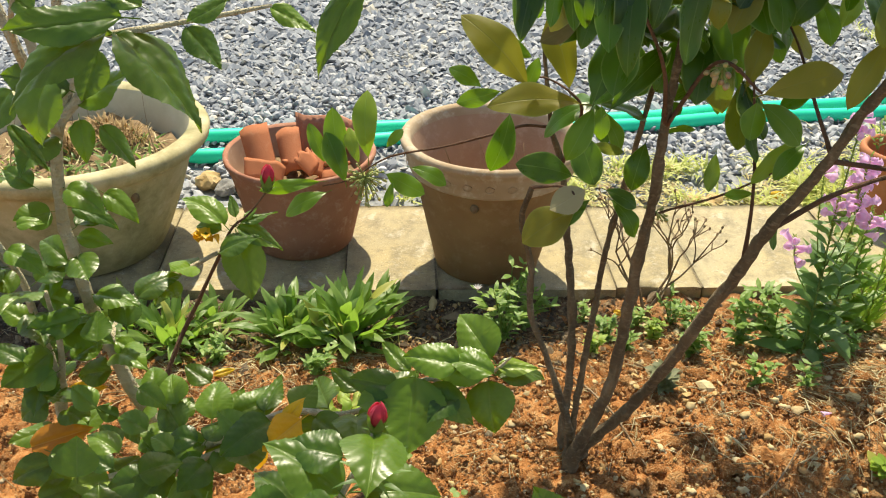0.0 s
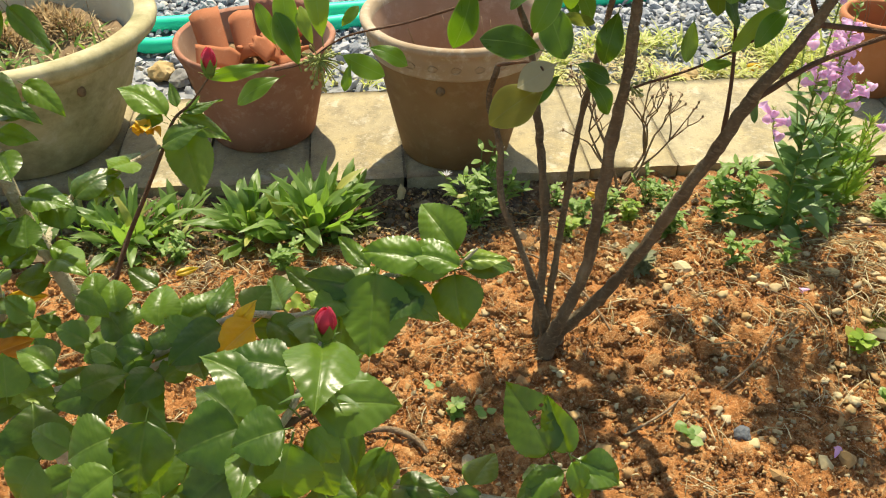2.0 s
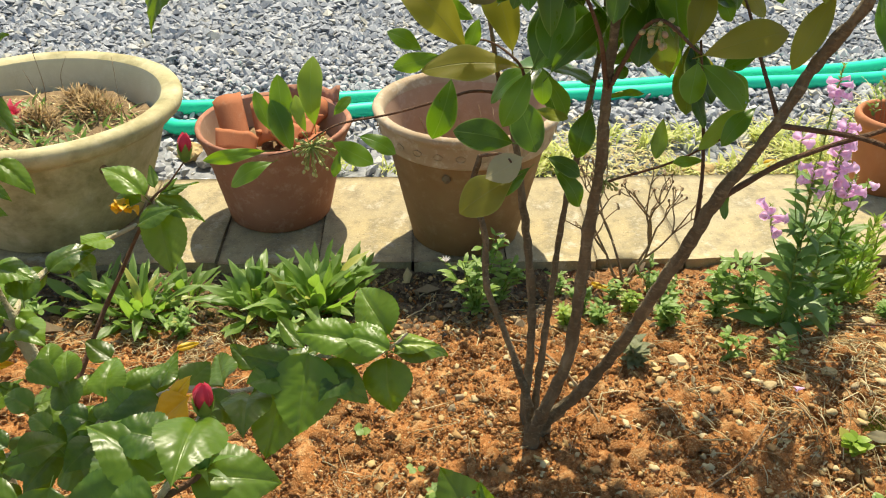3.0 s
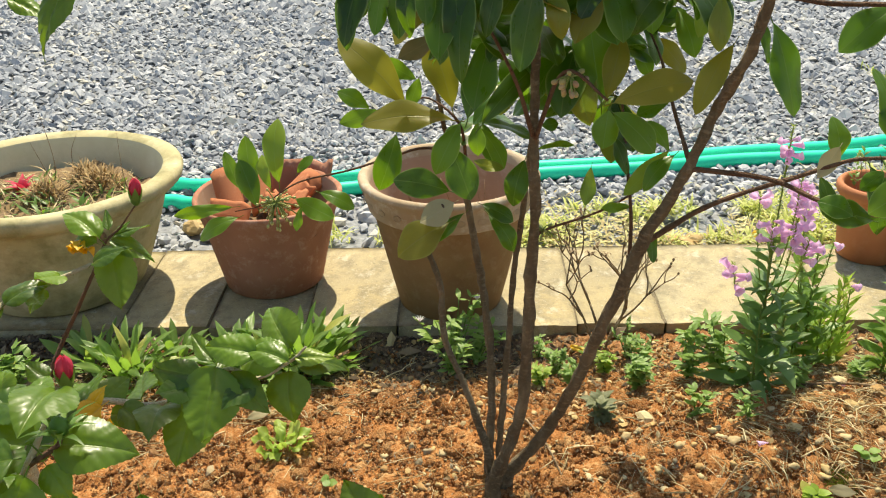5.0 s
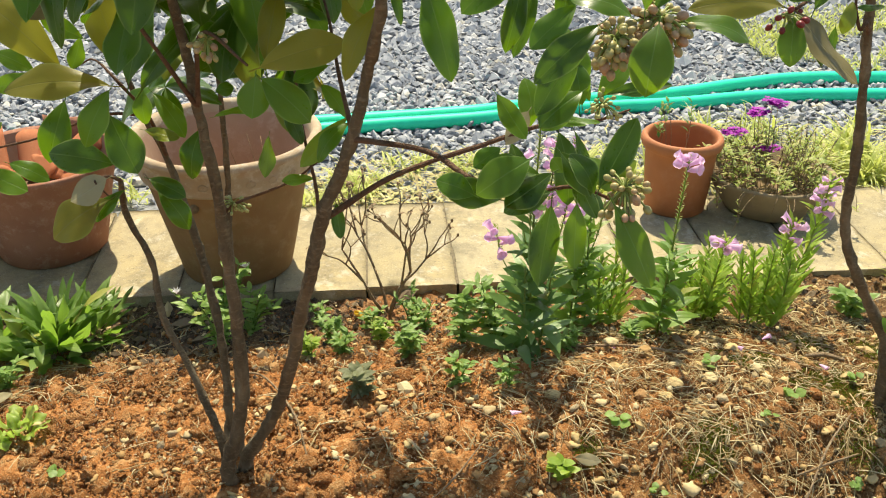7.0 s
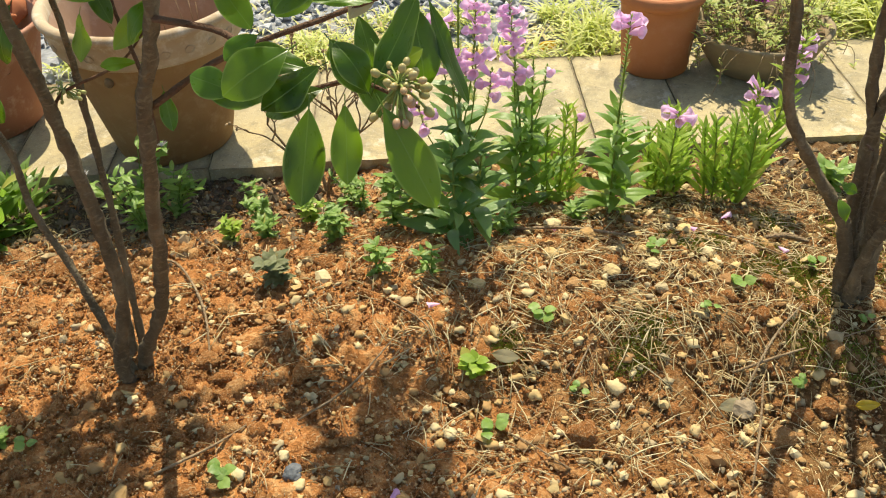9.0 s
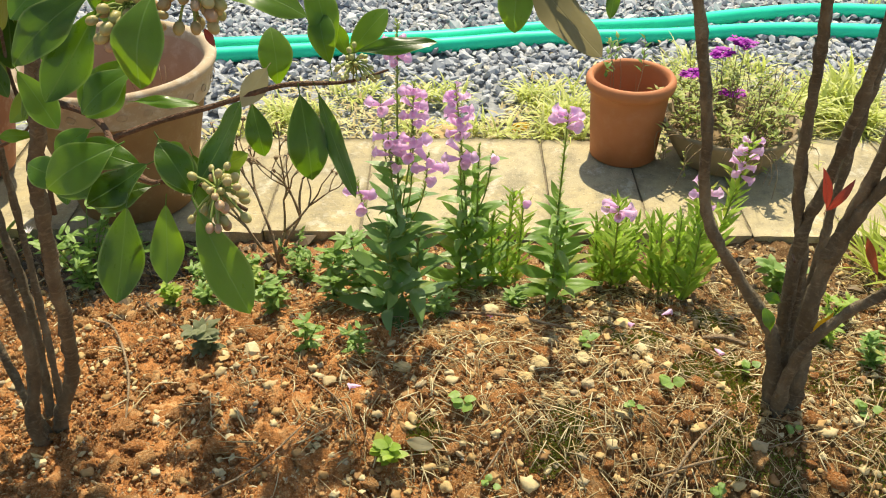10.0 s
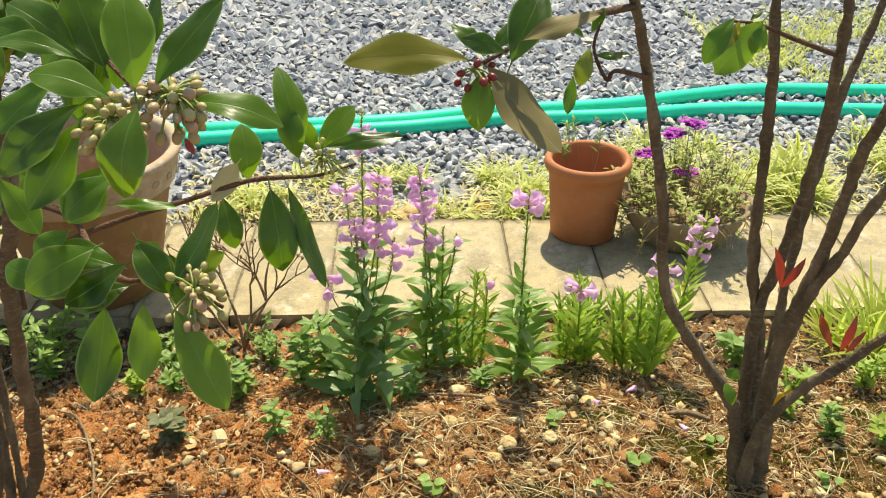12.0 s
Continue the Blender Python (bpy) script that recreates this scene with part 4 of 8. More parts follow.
stem(shrub_b, [(1.664, 1.545, 0.0, 0.030), (1.662, 1.553, 0.20, 0.020), (1.655, 1.554, 0.351, 0.0150), (1.628, 1.544, 0.438, 0.0158), (1.607, 1.534, 0.519, 0.0162), (1.592, 1.513, 0.623, 0.0158), (1.572, 1.481, 0.737, 0.0145), (1.550, 1.448, 0.844, 0.0135), (1.528, 1.425, 0.937, 0.012), (1.50, 1.4, 1.1, 0.009), (1.47, 1.38, 1.3, 0.006)])
stem(shrub_b, [(1.668, 1.54, 0.0, 0.034), (1.664, 1.548, 0.139, 0.026), (1.647, 1.550, 0.248, 0.021), (1.636, 1.540, 0.415, 0.0178), (1.649, 1.530, 0.510, 0.0170), (1.650, 1.512, 0.598, 0.0163), (1.649, 1.490, 0.694, 0.0158), (1.641, 1.464, 0.794, 0.0150), (1.625, 1.436, 0.889, 0.0135), (1.613, 1.418, 0.950, 0.012), (1.58, 1.38, 1.1, 0.009), (1.55, 1.35, 1.3, 0.006)])
stem(shrub_b, [(1.672, 1.51, 0.0, 0.036), (1.676, 1.508, 0.110, 0.032), (1.670, 1.505, 0.187, 0.028), (1.657, 1.496, 0.311, 0.0235), (1.659, 1.475, 0.433, 0.0215), (1.667, 1.443, 0.571, 0.0190), (1.665, 1.412, 0.688, 0.0178), (1.658, 1.388, 0.749, 0.0165), (1.660, 1.358, 0.817, 0.015), (1.665, 1.31, 0.95, 0.012), (1.67, 1.27, 1.2, 0.007)])
stem(shrub_b, [(1.662, 1.50, 0.0, 0.03), (1.642, 1.478, 0.150, 0.020), (1.650, 1.456, 0.263, 0.0148), (1.684, 1.436, 0.340, 0.0138), (1.727, 1.408, 0.413, 0.013), (1.753, 1.380, 0.476, 0.0125), (1.81, 1.33, 0.59, 0.011), (1.87, 1.28, 0.75, 0.009)])
stem(shrub_b, [(1.675, 1.545, 0.0, 0.026), (1.682, 1.566, 0.22, 0.016), (1.686, 1.571, 0.357, 0.0135), (1.686, 1.573, 0.447, 0.0128), (1.690, 1.574, 0.529, 0.0125), (1.695, 1.573, 0.607, 0.0128), (1.699, 1.571, 0.690, 0.0130), (1.704, 1.567, 0.767, 0.0125), (1.713, 1.562, 0.818, 0.012), (1.725, 1.557, 0.889, 0.011), (1.75, 1.54, 1.05, 0.008), (1.78, 1.52, 1.28, 0.005)])
stem(shrub_b, [(1.659, 1.473, 0.415, 0.019), (1.666, 1.445, 0.510, 0.0165), (1.681, 1.42, 0.584, 0.0155), (1.686, 1.39, 0.665, 0.0148), (1.696, 1.366, 0.722, 0.014), (1.73, 1.32, 0.86, 0.011), (1.76, 1.28, 1.05, 0.007)])

# ---- single leaves, shared meshes ----
def leaf_mesh(name, mat, wide, teeth, curl, fold, wave, seed, tip=1.0, segs=12, full=0.82, slim=0.4):
    """A unit leaf: base at the origin, tip at y = 1, half width 0.5; midrib creased, blade cupped, margin waved or finely toothed, with a stalk.
    slim is its width over its length, by which the relief across the blade is scaled."""
    g = random.Random(seed)
    v, f = [], []
    cross = (-1.0, -0.7, -0.35, 0.0, 0.35, 0.7, 1.0)
    ph, twist = g.uniform(0, 6), g.uniform(-0.25, 0.25)
    for i in range(segs + 1):
        u = i / segs
        w = 0.5 * max(0.0, math.sin(math.pi * u ** wide)) ** full * (1 - 0.12 * u * tip)
        if i in (0, segs):
            w = 0.008
        saw = teeth * (1 if i % 2 else -1) * min(1.0, max(0.0, (u - 0.2) * 3)) if teeth and 0 < i < segs else 0.0
        for c in cross:
            x = w * c * (1 + saw * c * c)
            across = fold * abs(x) * (1 - 0.5 * u) - fold * 1.5 * x * x + wave * math.sin(u * 9 + ph + (2.1 if c > 0 else 0)) * c * c * w + twist * x * u
            z = curl * 1.45 * (u - u * u) + slim * 1.5 * across
            y = u - (0.02 * abs(c) if saw > 0 else 0)
            v.append((x, y, z))
    n = len(cross)
    for i in range(segs):
        for c in range(n - 1):
            a = i * n + c
            f.append((a, a + 1, a + n + 1, a + n))
    k = len(v)
    edge = [abs(c) for _ in range(segs + 1) for c in cross] + [0.0] * 6
    for y, z in ((-0.13, -0.03), (0.02, 0.0)):
        for x, dz in ((-0.018, 0), (0, 0.012), (0.018, 0)):
            v.append((x, y, z + dz - 0.004))
    f += [(k, k + 1, k + 4, k + 3), (k + 1, k + 2, k + 5, k + 4), (k + 2, k, k + 3, k + 5)]
    me = mesh(name, v, f, mat)
    me.attributes.new("edge", "FLOAT", "POINT").data.foreach_set("value", edge)
    return me


def leaf_set(mat, wide, teeth, fold, wave, segs, tip=1.0, full=0.82, bow=1.0, slim=0.4):
    return [leaf_mesh("leaf", mat, wide, teeth, c * bow, fo, wave, k, tip, segs, full, slim) for k, (c, fo) in enumerate(((0.10, fold), (0.22, fold * 1.3), (-0.06, fold * 0.6), (0.32, fold * 0.8)))]


def hibiscus_leaf(mat, seed, curl, hole=None):
    """A unit leaf with a round base, drawn-out tip, saw-toothed margin and blade puffed up between sunken side veins."""
    g = random.Random(seed)
    rows, cols, teeth = 52, 6, 13
    ph, twist, lean = g.uniform(0, 6), g.uniform(-0.22, 0.22), g.uniform(-0.04, 0.04)
    v, f = [], []
    cross = [k / cols for k in range(-cols, cols + 1)]
    for i in range(rows + 1):
        u = i / rows
        q = 1 - (1 - min(u / 0.36, 1.0)) ** 2
        w = 0.5 * q ** 0.55 if u < 0.36 else 0.5 * (1 - ((u - 0.36) / 0.64) ** 1.75) ** 1.04
        w = max(w, 0.006)
        phase = (u * teeth) % 1.0
        saw = (0.062 * phase ** 1.5 - 0.02) * (1.0 if 0.14 < u < 0.97 else 0.0)
        for c in cross:
            e = abs(c) ** 5
            x = w * c + math.copysign(saw * e, c) + lean * math.sin(u * 3.14)
            ax = abs(w * c)
            wav = abs(math.sin((u - 0.85 * ax) * math.pi * 5.2))
            z = curl * (u - u * u) * 1.3 - curl * 0.7 * u * u
            z += 0.30 * ax * (1 - 0.6 * u) - 0.55 * ax * ax
            z += 0.028 * wav ** 0.7 * min(1.0, ax * 9) * (1 - 0.4 * abs(c)) - 0.012 * math.exp(-(ax / 0.025) ** 2)
            z += 0.035 * math.sin(u * 8 + ph + (2.1 if c > 0 else 0)) * c * c + twist * x * u
            v.append((x, u + 0.25 * saw * e, z))
    n = len(cross)
    for i in range(rows):
        for c in range(n - 1):
            k = i * n + c
            mid = (Vector(v[k]) + Vector(v[k + n + 1])) / 2
            if hole and ((mid.x - hole[0]) / 0.8) ** 2 + (mid.y - hole[1]) ** 2 < (hole[2] * (1 + 0.35 * math.sin(9 * math.atan2(mid.y - hole[1], mid.x - hole[0])))) ** 2:
                continue
            f.append((k, k + 1, k + n + 1, k + n))
    k = len(v)
    for y, z in ((-0.16, -0.05), (0.03, 0.0)):
        for x, dz in ((-0.016, 0), (0, 0.014), (0.016, 0)):
            v.append((x, y, z + dz - 0.006))
    f += [(k, k + 1, k + 4, k + 3), (k + 1, k + 2, k + 5, k + 4), (k + 2, k, k + 3, k + 5)]
    return mesh("leaf", v, f, mat)


LEAVES = {
    "T": leaf_set(LEAF_TREE, 1.22, 0.0, 0.32, 0.16, 16, 0.0, 0.70, 1.5),
    "Y": leaf_set(mat_leaf("olive_leaf", (0.095, 0.105, 0.018), (0.17, 0.165, 0.025), (0.26, 0.23, 0.03), (0.24, 0.24, 0.07), (0.45, 0.42, 0.03), 12.0, 0.7, 0.42, 0.35, 0.1, 0.4, 0.4, 0.02, 0.2, 0.0, 0.4), 1.2, 0.0, 0.22, 0.14, 16, 0.0, 0.72, 1.3),
    # V: brighter copy of the shrub leaf, sunlight painted into its colour
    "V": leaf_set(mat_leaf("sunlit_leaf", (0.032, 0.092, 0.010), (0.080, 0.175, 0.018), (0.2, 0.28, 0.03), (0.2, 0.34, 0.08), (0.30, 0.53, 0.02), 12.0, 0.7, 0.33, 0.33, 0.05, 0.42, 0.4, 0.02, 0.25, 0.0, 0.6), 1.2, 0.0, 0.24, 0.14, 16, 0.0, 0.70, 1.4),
    "K": leaf_set(mat_leaf("khaki_leaf", (0.15, 0.125, 0.045), (0.19, 0.155, 0.055), (0.2, 0.16, 0.05), (0.24, 0.2, 0.09), (0.22, 0.17, 0.05), 12.0, 0.7, 0.5, 0.15, 0.05, 0.35, 0.35, 0.02, 0.2), 1.2, 0.0, 0.22, 0.14, 16, 0.0, 0.72, 1.3),
    "B": leaf_set(LEAF_BEIGE, 0.95, 0.0, 0.15, 0.05, 9, 0.3),
    "R": leaf_set(LEAF_RED, 0.98, 0.0, 0.25, 0.04, 9, 0.3),
    "H": [hibiscus_leaf(LEAF_HIB, k, c) for k, c in enumerate((0.16, 0.34, 0.02, 0.26))],
    "O": [hibiscus_leaf(LEAF_YELLOW, 10 + k, c) for k, c in enumerate((0.1, 0.3, 0.0, 0.2))],
}
LEAVES["E"] = [hibiscus_leaf(LEAF_HIB, 20, 0.12, (0.16, 0.42, 0.16))] * 4
leaf_rnd = random.Random(21)


def leaf(plant, kind, base, tip, width, face=None):
    """One leaf of a plant, from base to tip, turned so that its upper side looks up and outwards."""
    b, d = Vector(base), Vector(tip) - Vector(base)
    y = d.normalized()
    face = face or ((0.0, -0.5, 0.9) if kind in "HE" else (0.0, -0.75, 0.75))
    nrm = Vector(face) + Vector((leaf_rnd.uniform(-0.35, 0.35), leaf_rnd.uniform(-0.3, 0.3), leaf_rnd.uniform(-0.2, 0.2)))
    z = nrm - y * nrm.dot(y)
    if z.length < 0.15:
        z = Vector((0, -1, 0)) - y * Vector((0, -1, 0)).dot(y)
    z.normalize()
    x = y.cross(z)
    small = kind == "H" and d.length < 0.046
    m = Matrix((x * width * (1.0 if small else 0.84 if kind in "HOE" else 1.06 if kind in "TYVFDK" else 1.1), y * d.length, z * d.length)).transposed().to_4x4()
    m.translation = b
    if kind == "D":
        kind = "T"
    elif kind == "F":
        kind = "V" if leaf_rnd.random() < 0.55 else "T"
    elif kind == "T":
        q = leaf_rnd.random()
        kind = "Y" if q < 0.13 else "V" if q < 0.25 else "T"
    me = LEAVES[kind][leaf_rnd.randrange(4)]
    return part("leaf", me, plant, m=plant.matrix_basis.inverted() @ m)


def berries(plant, centre, n, spread, size, mat, seed, droop=0.6, name="fruit_spray", label="cluster of small berries on thin stalks"):
    """A close bunch on short stalks that spread from one point; every berry its own piece under the bunch."""
    g = random.Random(seed)
    c = Vector(centre)
    s = Soup()
    spots = []
    for k in range(n * 12):
        if len(spots) == n:
            break
        d = Vector((g.gauss(0, 1), g.gauss(0, 1), g.gauss(0, 1))).normalized() * (0.30 + 0.70 * g.random() ** 0.6)
        p = c + Vector((d.x, d.y, d.z * 1.05 - 0.35 * droop)) * spread * 0.62
        if all((p - q).length > size * 1.25 for q in spots):
            spots.append(p)
    for p in spots:
        s.tube([(*c, 0.0013), (*(c.lerp(p, 0.5) + Vector((0, 0, 0.003))), 0.0010), (*p, 0.0012)], 4, 2)
    bunch = part(name, s.mesh("spray_stalk", STALK), plant, label, plant.matrix_basis.inverted())
    ball = Soup()
    ball.ball((0, 0, 0), 1.0, 1.28, 7, 10)
    me = ball.mesh("berry", mat)
    for p in spots:
        r = size * g.uniform(0.68, 0.95)
        turn = (p - c).to_track_quat("Z", "X").to_matrix().to_4x4()
        part("berry", me, bunch, m=Matrix.Translation(p) @ turn @ Matrix.Diagonal((r, r, r, 1)))
    return bunch


def leaves_along(plant, points, every, ln, seed, kind="H", wid=0.82):
    """Leaves set alternately along a branch."""
    g = random.Random(seed)
    pts = [Vector(q[:3]) for q in spline(points, 10)]
    run, side = 0.0, 0
    for p, q in zip(pts, pts[1:]):
        run += (q - p).length
        if run < every:
            continue
        run, side = 0.0, side + 1
        a = side * 2.4 + g.uniform(-.5, .5)
        ll = ln * g.uniform(0.7, 1.2)
        d = Vector((math.cos(a), math.sin(a) - 0.25, g.uniform(-0.35, 0.55))).normalized()
        b = q + d * 0.012
        leaf(plant, kind, b, b + d * ll, ll * wid * g.uniform(0.85, 1.15), (0, -0.45, 0.95))


def whorl(plant, centre, n, ln, seed, kind="T", droop=0.2, wid=0.36):
    """Leaves that spread from the end of a twig."""
    g = random.Random(seed)
    c = Vector(centre)
    for k in range(n):
        a = k * 6.283 / n + g.uniform(-.4, .4)
        e = g.uniform(-droop - 0.5, 0.5 - droop)
        ll = ln * g.uniform(0.75, 1.15)
        d = Vector((math.cos(a) * math.cos(e), math.sin(a) * math.cos(e) * 0.8, math.sin(e))) * ll
        leaf(plant, kind if g.random() > 0.1 else "Y", c, c + d, ll * wid * g.uniform(0.85, 1.15), (0, -0.3, 1))


# twigs of the first shrub
for pts in (
    [(0.360, 1.508, 0.718, 0.005), (0.315, 1.505, 0.722, 0.004), (0.274, 1.49, 0.716, 0.0034), (0.193, 1.52, 0.68, 0.003), (0.101, 1.55, 0.648, 0.0026), (0.037, 1.55, 0.608, 0.002), (-0.01, 1.54, 0.60, 0.0014)],
    [(0.383, 1.514, 0.65, 0.006), (0.384, 1.44, 0.74, 0.0045), (0.372, 1.37, 0.811, 0.0035), (0.33, 1.42, 0.83, 0.0025), (0.292, 1.47, 0.807, 0.0018)],
    [(0.326, 1.45, 0.64, 0.005), (0.345, 1.33, 0.70, 0.0035), (0.35, 1.26, 0.725, 0.0025), (0.36, 1.27, 0.70, 0.002)],
    [(0.479, 1.306, 0.80, 0.006), (0.508, 1.23, 0.917, 0.004), (0.56, 1.20, 0.888, 0.003)],
    [(0.479, 1.306, 0.80, 0.006), (0.44, 1.24, 0.92, 0.004), (0.371, 1.25, 1.028, 0.003), (0.30, 1.2, 1.04, 0.002)],
    [(0.484, 1.348, 0.60, 0.005), (0.495, 1.36, 0.634, 0.0035), (0.584, 1.33, 0.684, 0.003), (0.643, 1.28, 0.749, 0.002)],
    [(0.620, 1.29, 0.60, 0.006), (0.62, 1.30, 0.684, 0.0045), (0.608, 1.30, 0.77, 0.0035), (0.60, 1.33, 0.86, 0.0025)],
    [(0.674, 1.21, 0.796, 0.006), (0.66, 1.26, 0.85, 0.004), (0.645, 1.33, 0.92, 0.0028), (0.62, 1.4, 0.97, 0.002)],
    [(0.674, 1.21, 0.792, 0.007), (0.755, 1.15, 0.800, 0.0055), (0.80, 1.08, 0.797, 0.005), (0.845, 1.02, 0.805, 0.0042), (0.892, 0.98, 0.83, 0.0035), (0.94, 0.96, 0.815, 0.0025)],
    [(0.635, 1.26, 0.665, 0.008), (0.724, 1.27, 0.716, 0.006), (0.842, 1.28, 0.752, 0.0055), (0.914, 1.285, 0.773, 0.005), (0.983, 1.29, 0.775, 0.0035), (1.03, 1.29, 0.79, 0.002)],
    [(0.711, 1.13, 0.99, 0.007), (0.736, 1.16, 1.018, 0.0058), (0.795, 1.14, 1.015, 0.005), (0.838, 1.04, 1.03, 0.0044), (0.872, 0.97, 1.030, 0.0038), (0.905, 0.925, 1.018, 0.0030), (0.922, 0.912, 1.012, 0.0022)],
):
    stem(shrub, pts, TWIG, "twig", 6, 0.25)
berries(shrub, (0.515, 1.225, 0.912), 16, 0.034, 0.0042, BERRY, 2)
berries(shrub, (0.896, 0.905, 0.998), 54, 0.037, 0.0044, BERRY, 3, 0.9)
berries(shrub, (0.936, 0.915, 1.012), 54, 0.041, 0.0044, BERRY, 9, 0.9)
berries(shrub, (0.926, 0.935, 0.848), 40, 0.042, 0.0042, BERRY, 4, 0.9)
berries(shrub, (0.993, 1.29, 0.797), 26, 0.044, 0.0034, BERRY_YOUNG, 5, 0.8)
berries(shrub, (0.06, 1.545, 0.612), 60, 0.060, 0.0030, BERRY_YOUNG, 6, 0.8)
berries(shrub, (0.50, 1.36, 0.64), 18, 0.036, 0.0030, BERRY_YOUNG, 12, 0.5)

for pts in (
    [(1.338, 1.333, 0.955, 0.007), (1.235, 1.21, 0.972, 0.005), (1.16, 1.15, 0.954, 0.0035)],
    [(1.372, 1.37, 0.86, 0.006), (1.31, 1.27, 0.904, 0.0042), (1.298, 1.26, 0.898, 0.004), (1.28, 1.25, 0.934, 0.003), (1.285, 1.255, 0.96, 0.002)],
    [(1.632, 1.45, 0.86, 0.006), (1.54, 1.37, 0.905, 0.0045), (1.477, 1.33, 0.935, 0.0035), (1.435, 1.30, 0.948, 0.0025)],
    [(1.615, 1.505, 0.40, 0.004), (1.600, 1.46, 0.42, 0.0025)],
):
    stem(shrub_b, pts, TWIG, "twig", 6, 0.25)
berries(shrub_b, (1.150, 1.148, 0.948), 12, 0.034, 0.0048, BERRY_RED, 8, 0.9, label="cluster of dark red berries")

# crown of the first shrub
leaf(shrub, "Y", (0.297, 1.380, 0.833), (0.202, 1.407, 0.925), 0.052)
leaf(shrub, "Y", (0.366, 1.340, 0.821), (0.236, 1.335, 0.818), 0.045)
leaf(shrub, "V", (0.261, 1.400, 0.817), (0.198, 1.393, 0.802), 0.025)
leaf(shrub, "V", (0.238, 1.450, 0.806), (0.190, 1.457, 0.832), 0.026)
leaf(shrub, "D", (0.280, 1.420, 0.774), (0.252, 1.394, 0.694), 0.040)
leaf(shrub, "D", (0.360, 1.320, 0.721), (0.279, 1.323, 0.738), 0.042)
leaf(shrub, "Y", (0.365, 1.420, 0.815), (0.334, 1.452, 0.916), 0.050)
leaf(shrub, "D", (0.387, 1.350, 0.820), (0.423, 1.380, 0.911), 0.050)
leaf(shrub, "T", (0.407, 1.330, 0.817), (0.488, 1.358, 0.897), 0.037)
leaf(shrub, "F", (0.376, 1.300, 0.829), (0.341, 1.278, 0.763), 0.033)
leaf(shrub, "D", (0.362, 1.330, 0.785), (0.391, 1.308, 0.712), 0.045)
leaf(shrub, "T", (0.401, 1.360, 0.810), (0.402, 1.346, 0.765), 0.024)
leaf(shrub, "V", (0.404, 1.400, 0.789), (0.442, 1.383, 0.730), 0.028)
leaf(shrub, "D", (0.395, 1.360, 0.752), (0.440, 1.358, 0.740), 0.019)
leaf(shrub, "D", (0.471, 1.360, 0.753), (0.453, 1.339, 0.688), 0.035)
leaf(shrub, "F", (0.311, 1.450, 0.851), (0.257, 1.458, 0.879), 0.026)
leaf(shrub, "F", (0.317, 1.420, 0.861), (0.302, 1.407, 0.822), 0.021)
leaf(shrub, "K", (0.350, 1.300, 0.951), (0.295, 1.289, 0.923), 0.025)
leaf(shrub, "V", (0.300, 1.400, 0.969), (0.307, 1.386, 0.927), 0.019)
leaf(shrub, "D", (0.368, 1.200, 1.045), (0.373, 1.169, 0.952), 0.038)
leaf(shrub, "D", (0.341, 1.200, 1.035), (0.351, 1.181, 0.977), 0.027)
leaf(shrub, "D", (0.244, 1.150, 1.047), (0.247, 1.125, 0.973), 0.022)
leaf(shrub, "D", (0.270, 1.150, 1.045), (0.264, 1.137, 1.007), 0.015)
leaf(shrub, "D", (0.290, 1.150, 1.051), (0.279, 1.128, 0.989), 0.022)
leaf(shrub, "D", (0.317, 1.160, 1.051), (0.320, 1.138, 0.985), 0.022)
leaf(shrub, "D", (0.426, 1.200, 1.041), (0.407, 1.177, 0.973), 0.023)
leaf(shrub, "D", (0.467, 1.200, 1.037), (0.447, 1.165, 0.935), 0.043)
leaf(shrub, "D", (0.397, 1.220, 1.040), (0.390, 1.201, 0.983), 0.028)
leaf(shrub, "V", (0.386, 1.400, 0.936), (0.428, 1.401, 0.935), 0.016)
leaf(shrub, "F", (0.416, 1.400, 0.901), (0.372, 1.406, 0.925), 0.024)
leaf(shrub, "V", (0.531, 1.350, 0.994), (0.505, 1.338, 0.961), 0.031)
leaf(shrub, "F", (0.504, 1.330, 0.915), (0.504, 1.347, 0.967), 0.031)
leaf(shrub, "V", (0.568, 1.300, 0.856), (0.549, 1.340, 0.980), 0.048)
leaf(shrub, "Y", (0.571, 1.280, 0.866), (0.591, 1.306, 0.946), 0.032)
leaf(shrub, "T", (0.571, 1.220, 0.879), (0.672, 1.230, 0.903), 0.043)
leaf(shrub, "F", (0.565, 1.220, 0.869), (0.558, 1.205, 0.823), 0.036)
leaf(shrub, "T", (0.571, 1.220, 0.866), (0.625, 1.206, 0.816), 0.041)
leaf(shrub, "D", (0.648, 1.250, 0.870), (0.605, 1.243, 0.854), 0.022)
leaf(shrub, "Y", (0.657, 1.400, 0.920), (0.699, 1.385, 0.872), 0.035)
leaf(shrub, "V", (0.696, 1.400, 0.957), (0.646, 1.392, 0.936), 0.033)
leaf(shrub, "D", (0.631, 1.330, 0.925), (0.574, 1.335, 0.944), 0.026)
leaf(shrub, "F", (0.619, 1.360, 0.914), (0.642, 1.349, 0.878), 0.024)
leaf(shrub, "D", (0.669, 1.280, 0.786), (0.627, 1.264, 0.739), 0.026)
leaf(shrub, "V", (0.665, 1.300, 0.785), (0.603, 1.280, 0.727), 0.026)
leaf(shrub, "F", (0.665, 1.300, 0.783), (0.635, 1.313, 0.825), 0.021)
leaf(shrub, "D", (0.562, 1.320, 0.755), (0.554, 1.303, 0.703), 0.020)
leaf(shrub, "V", (0.618, 1.300, 0.701), (0.576, 1.298, 0.700), 0.015)
leaf(shrub, "T", (0.586, 1.300, 0.809), (0.607, 1.284, 0.756), 0.021)
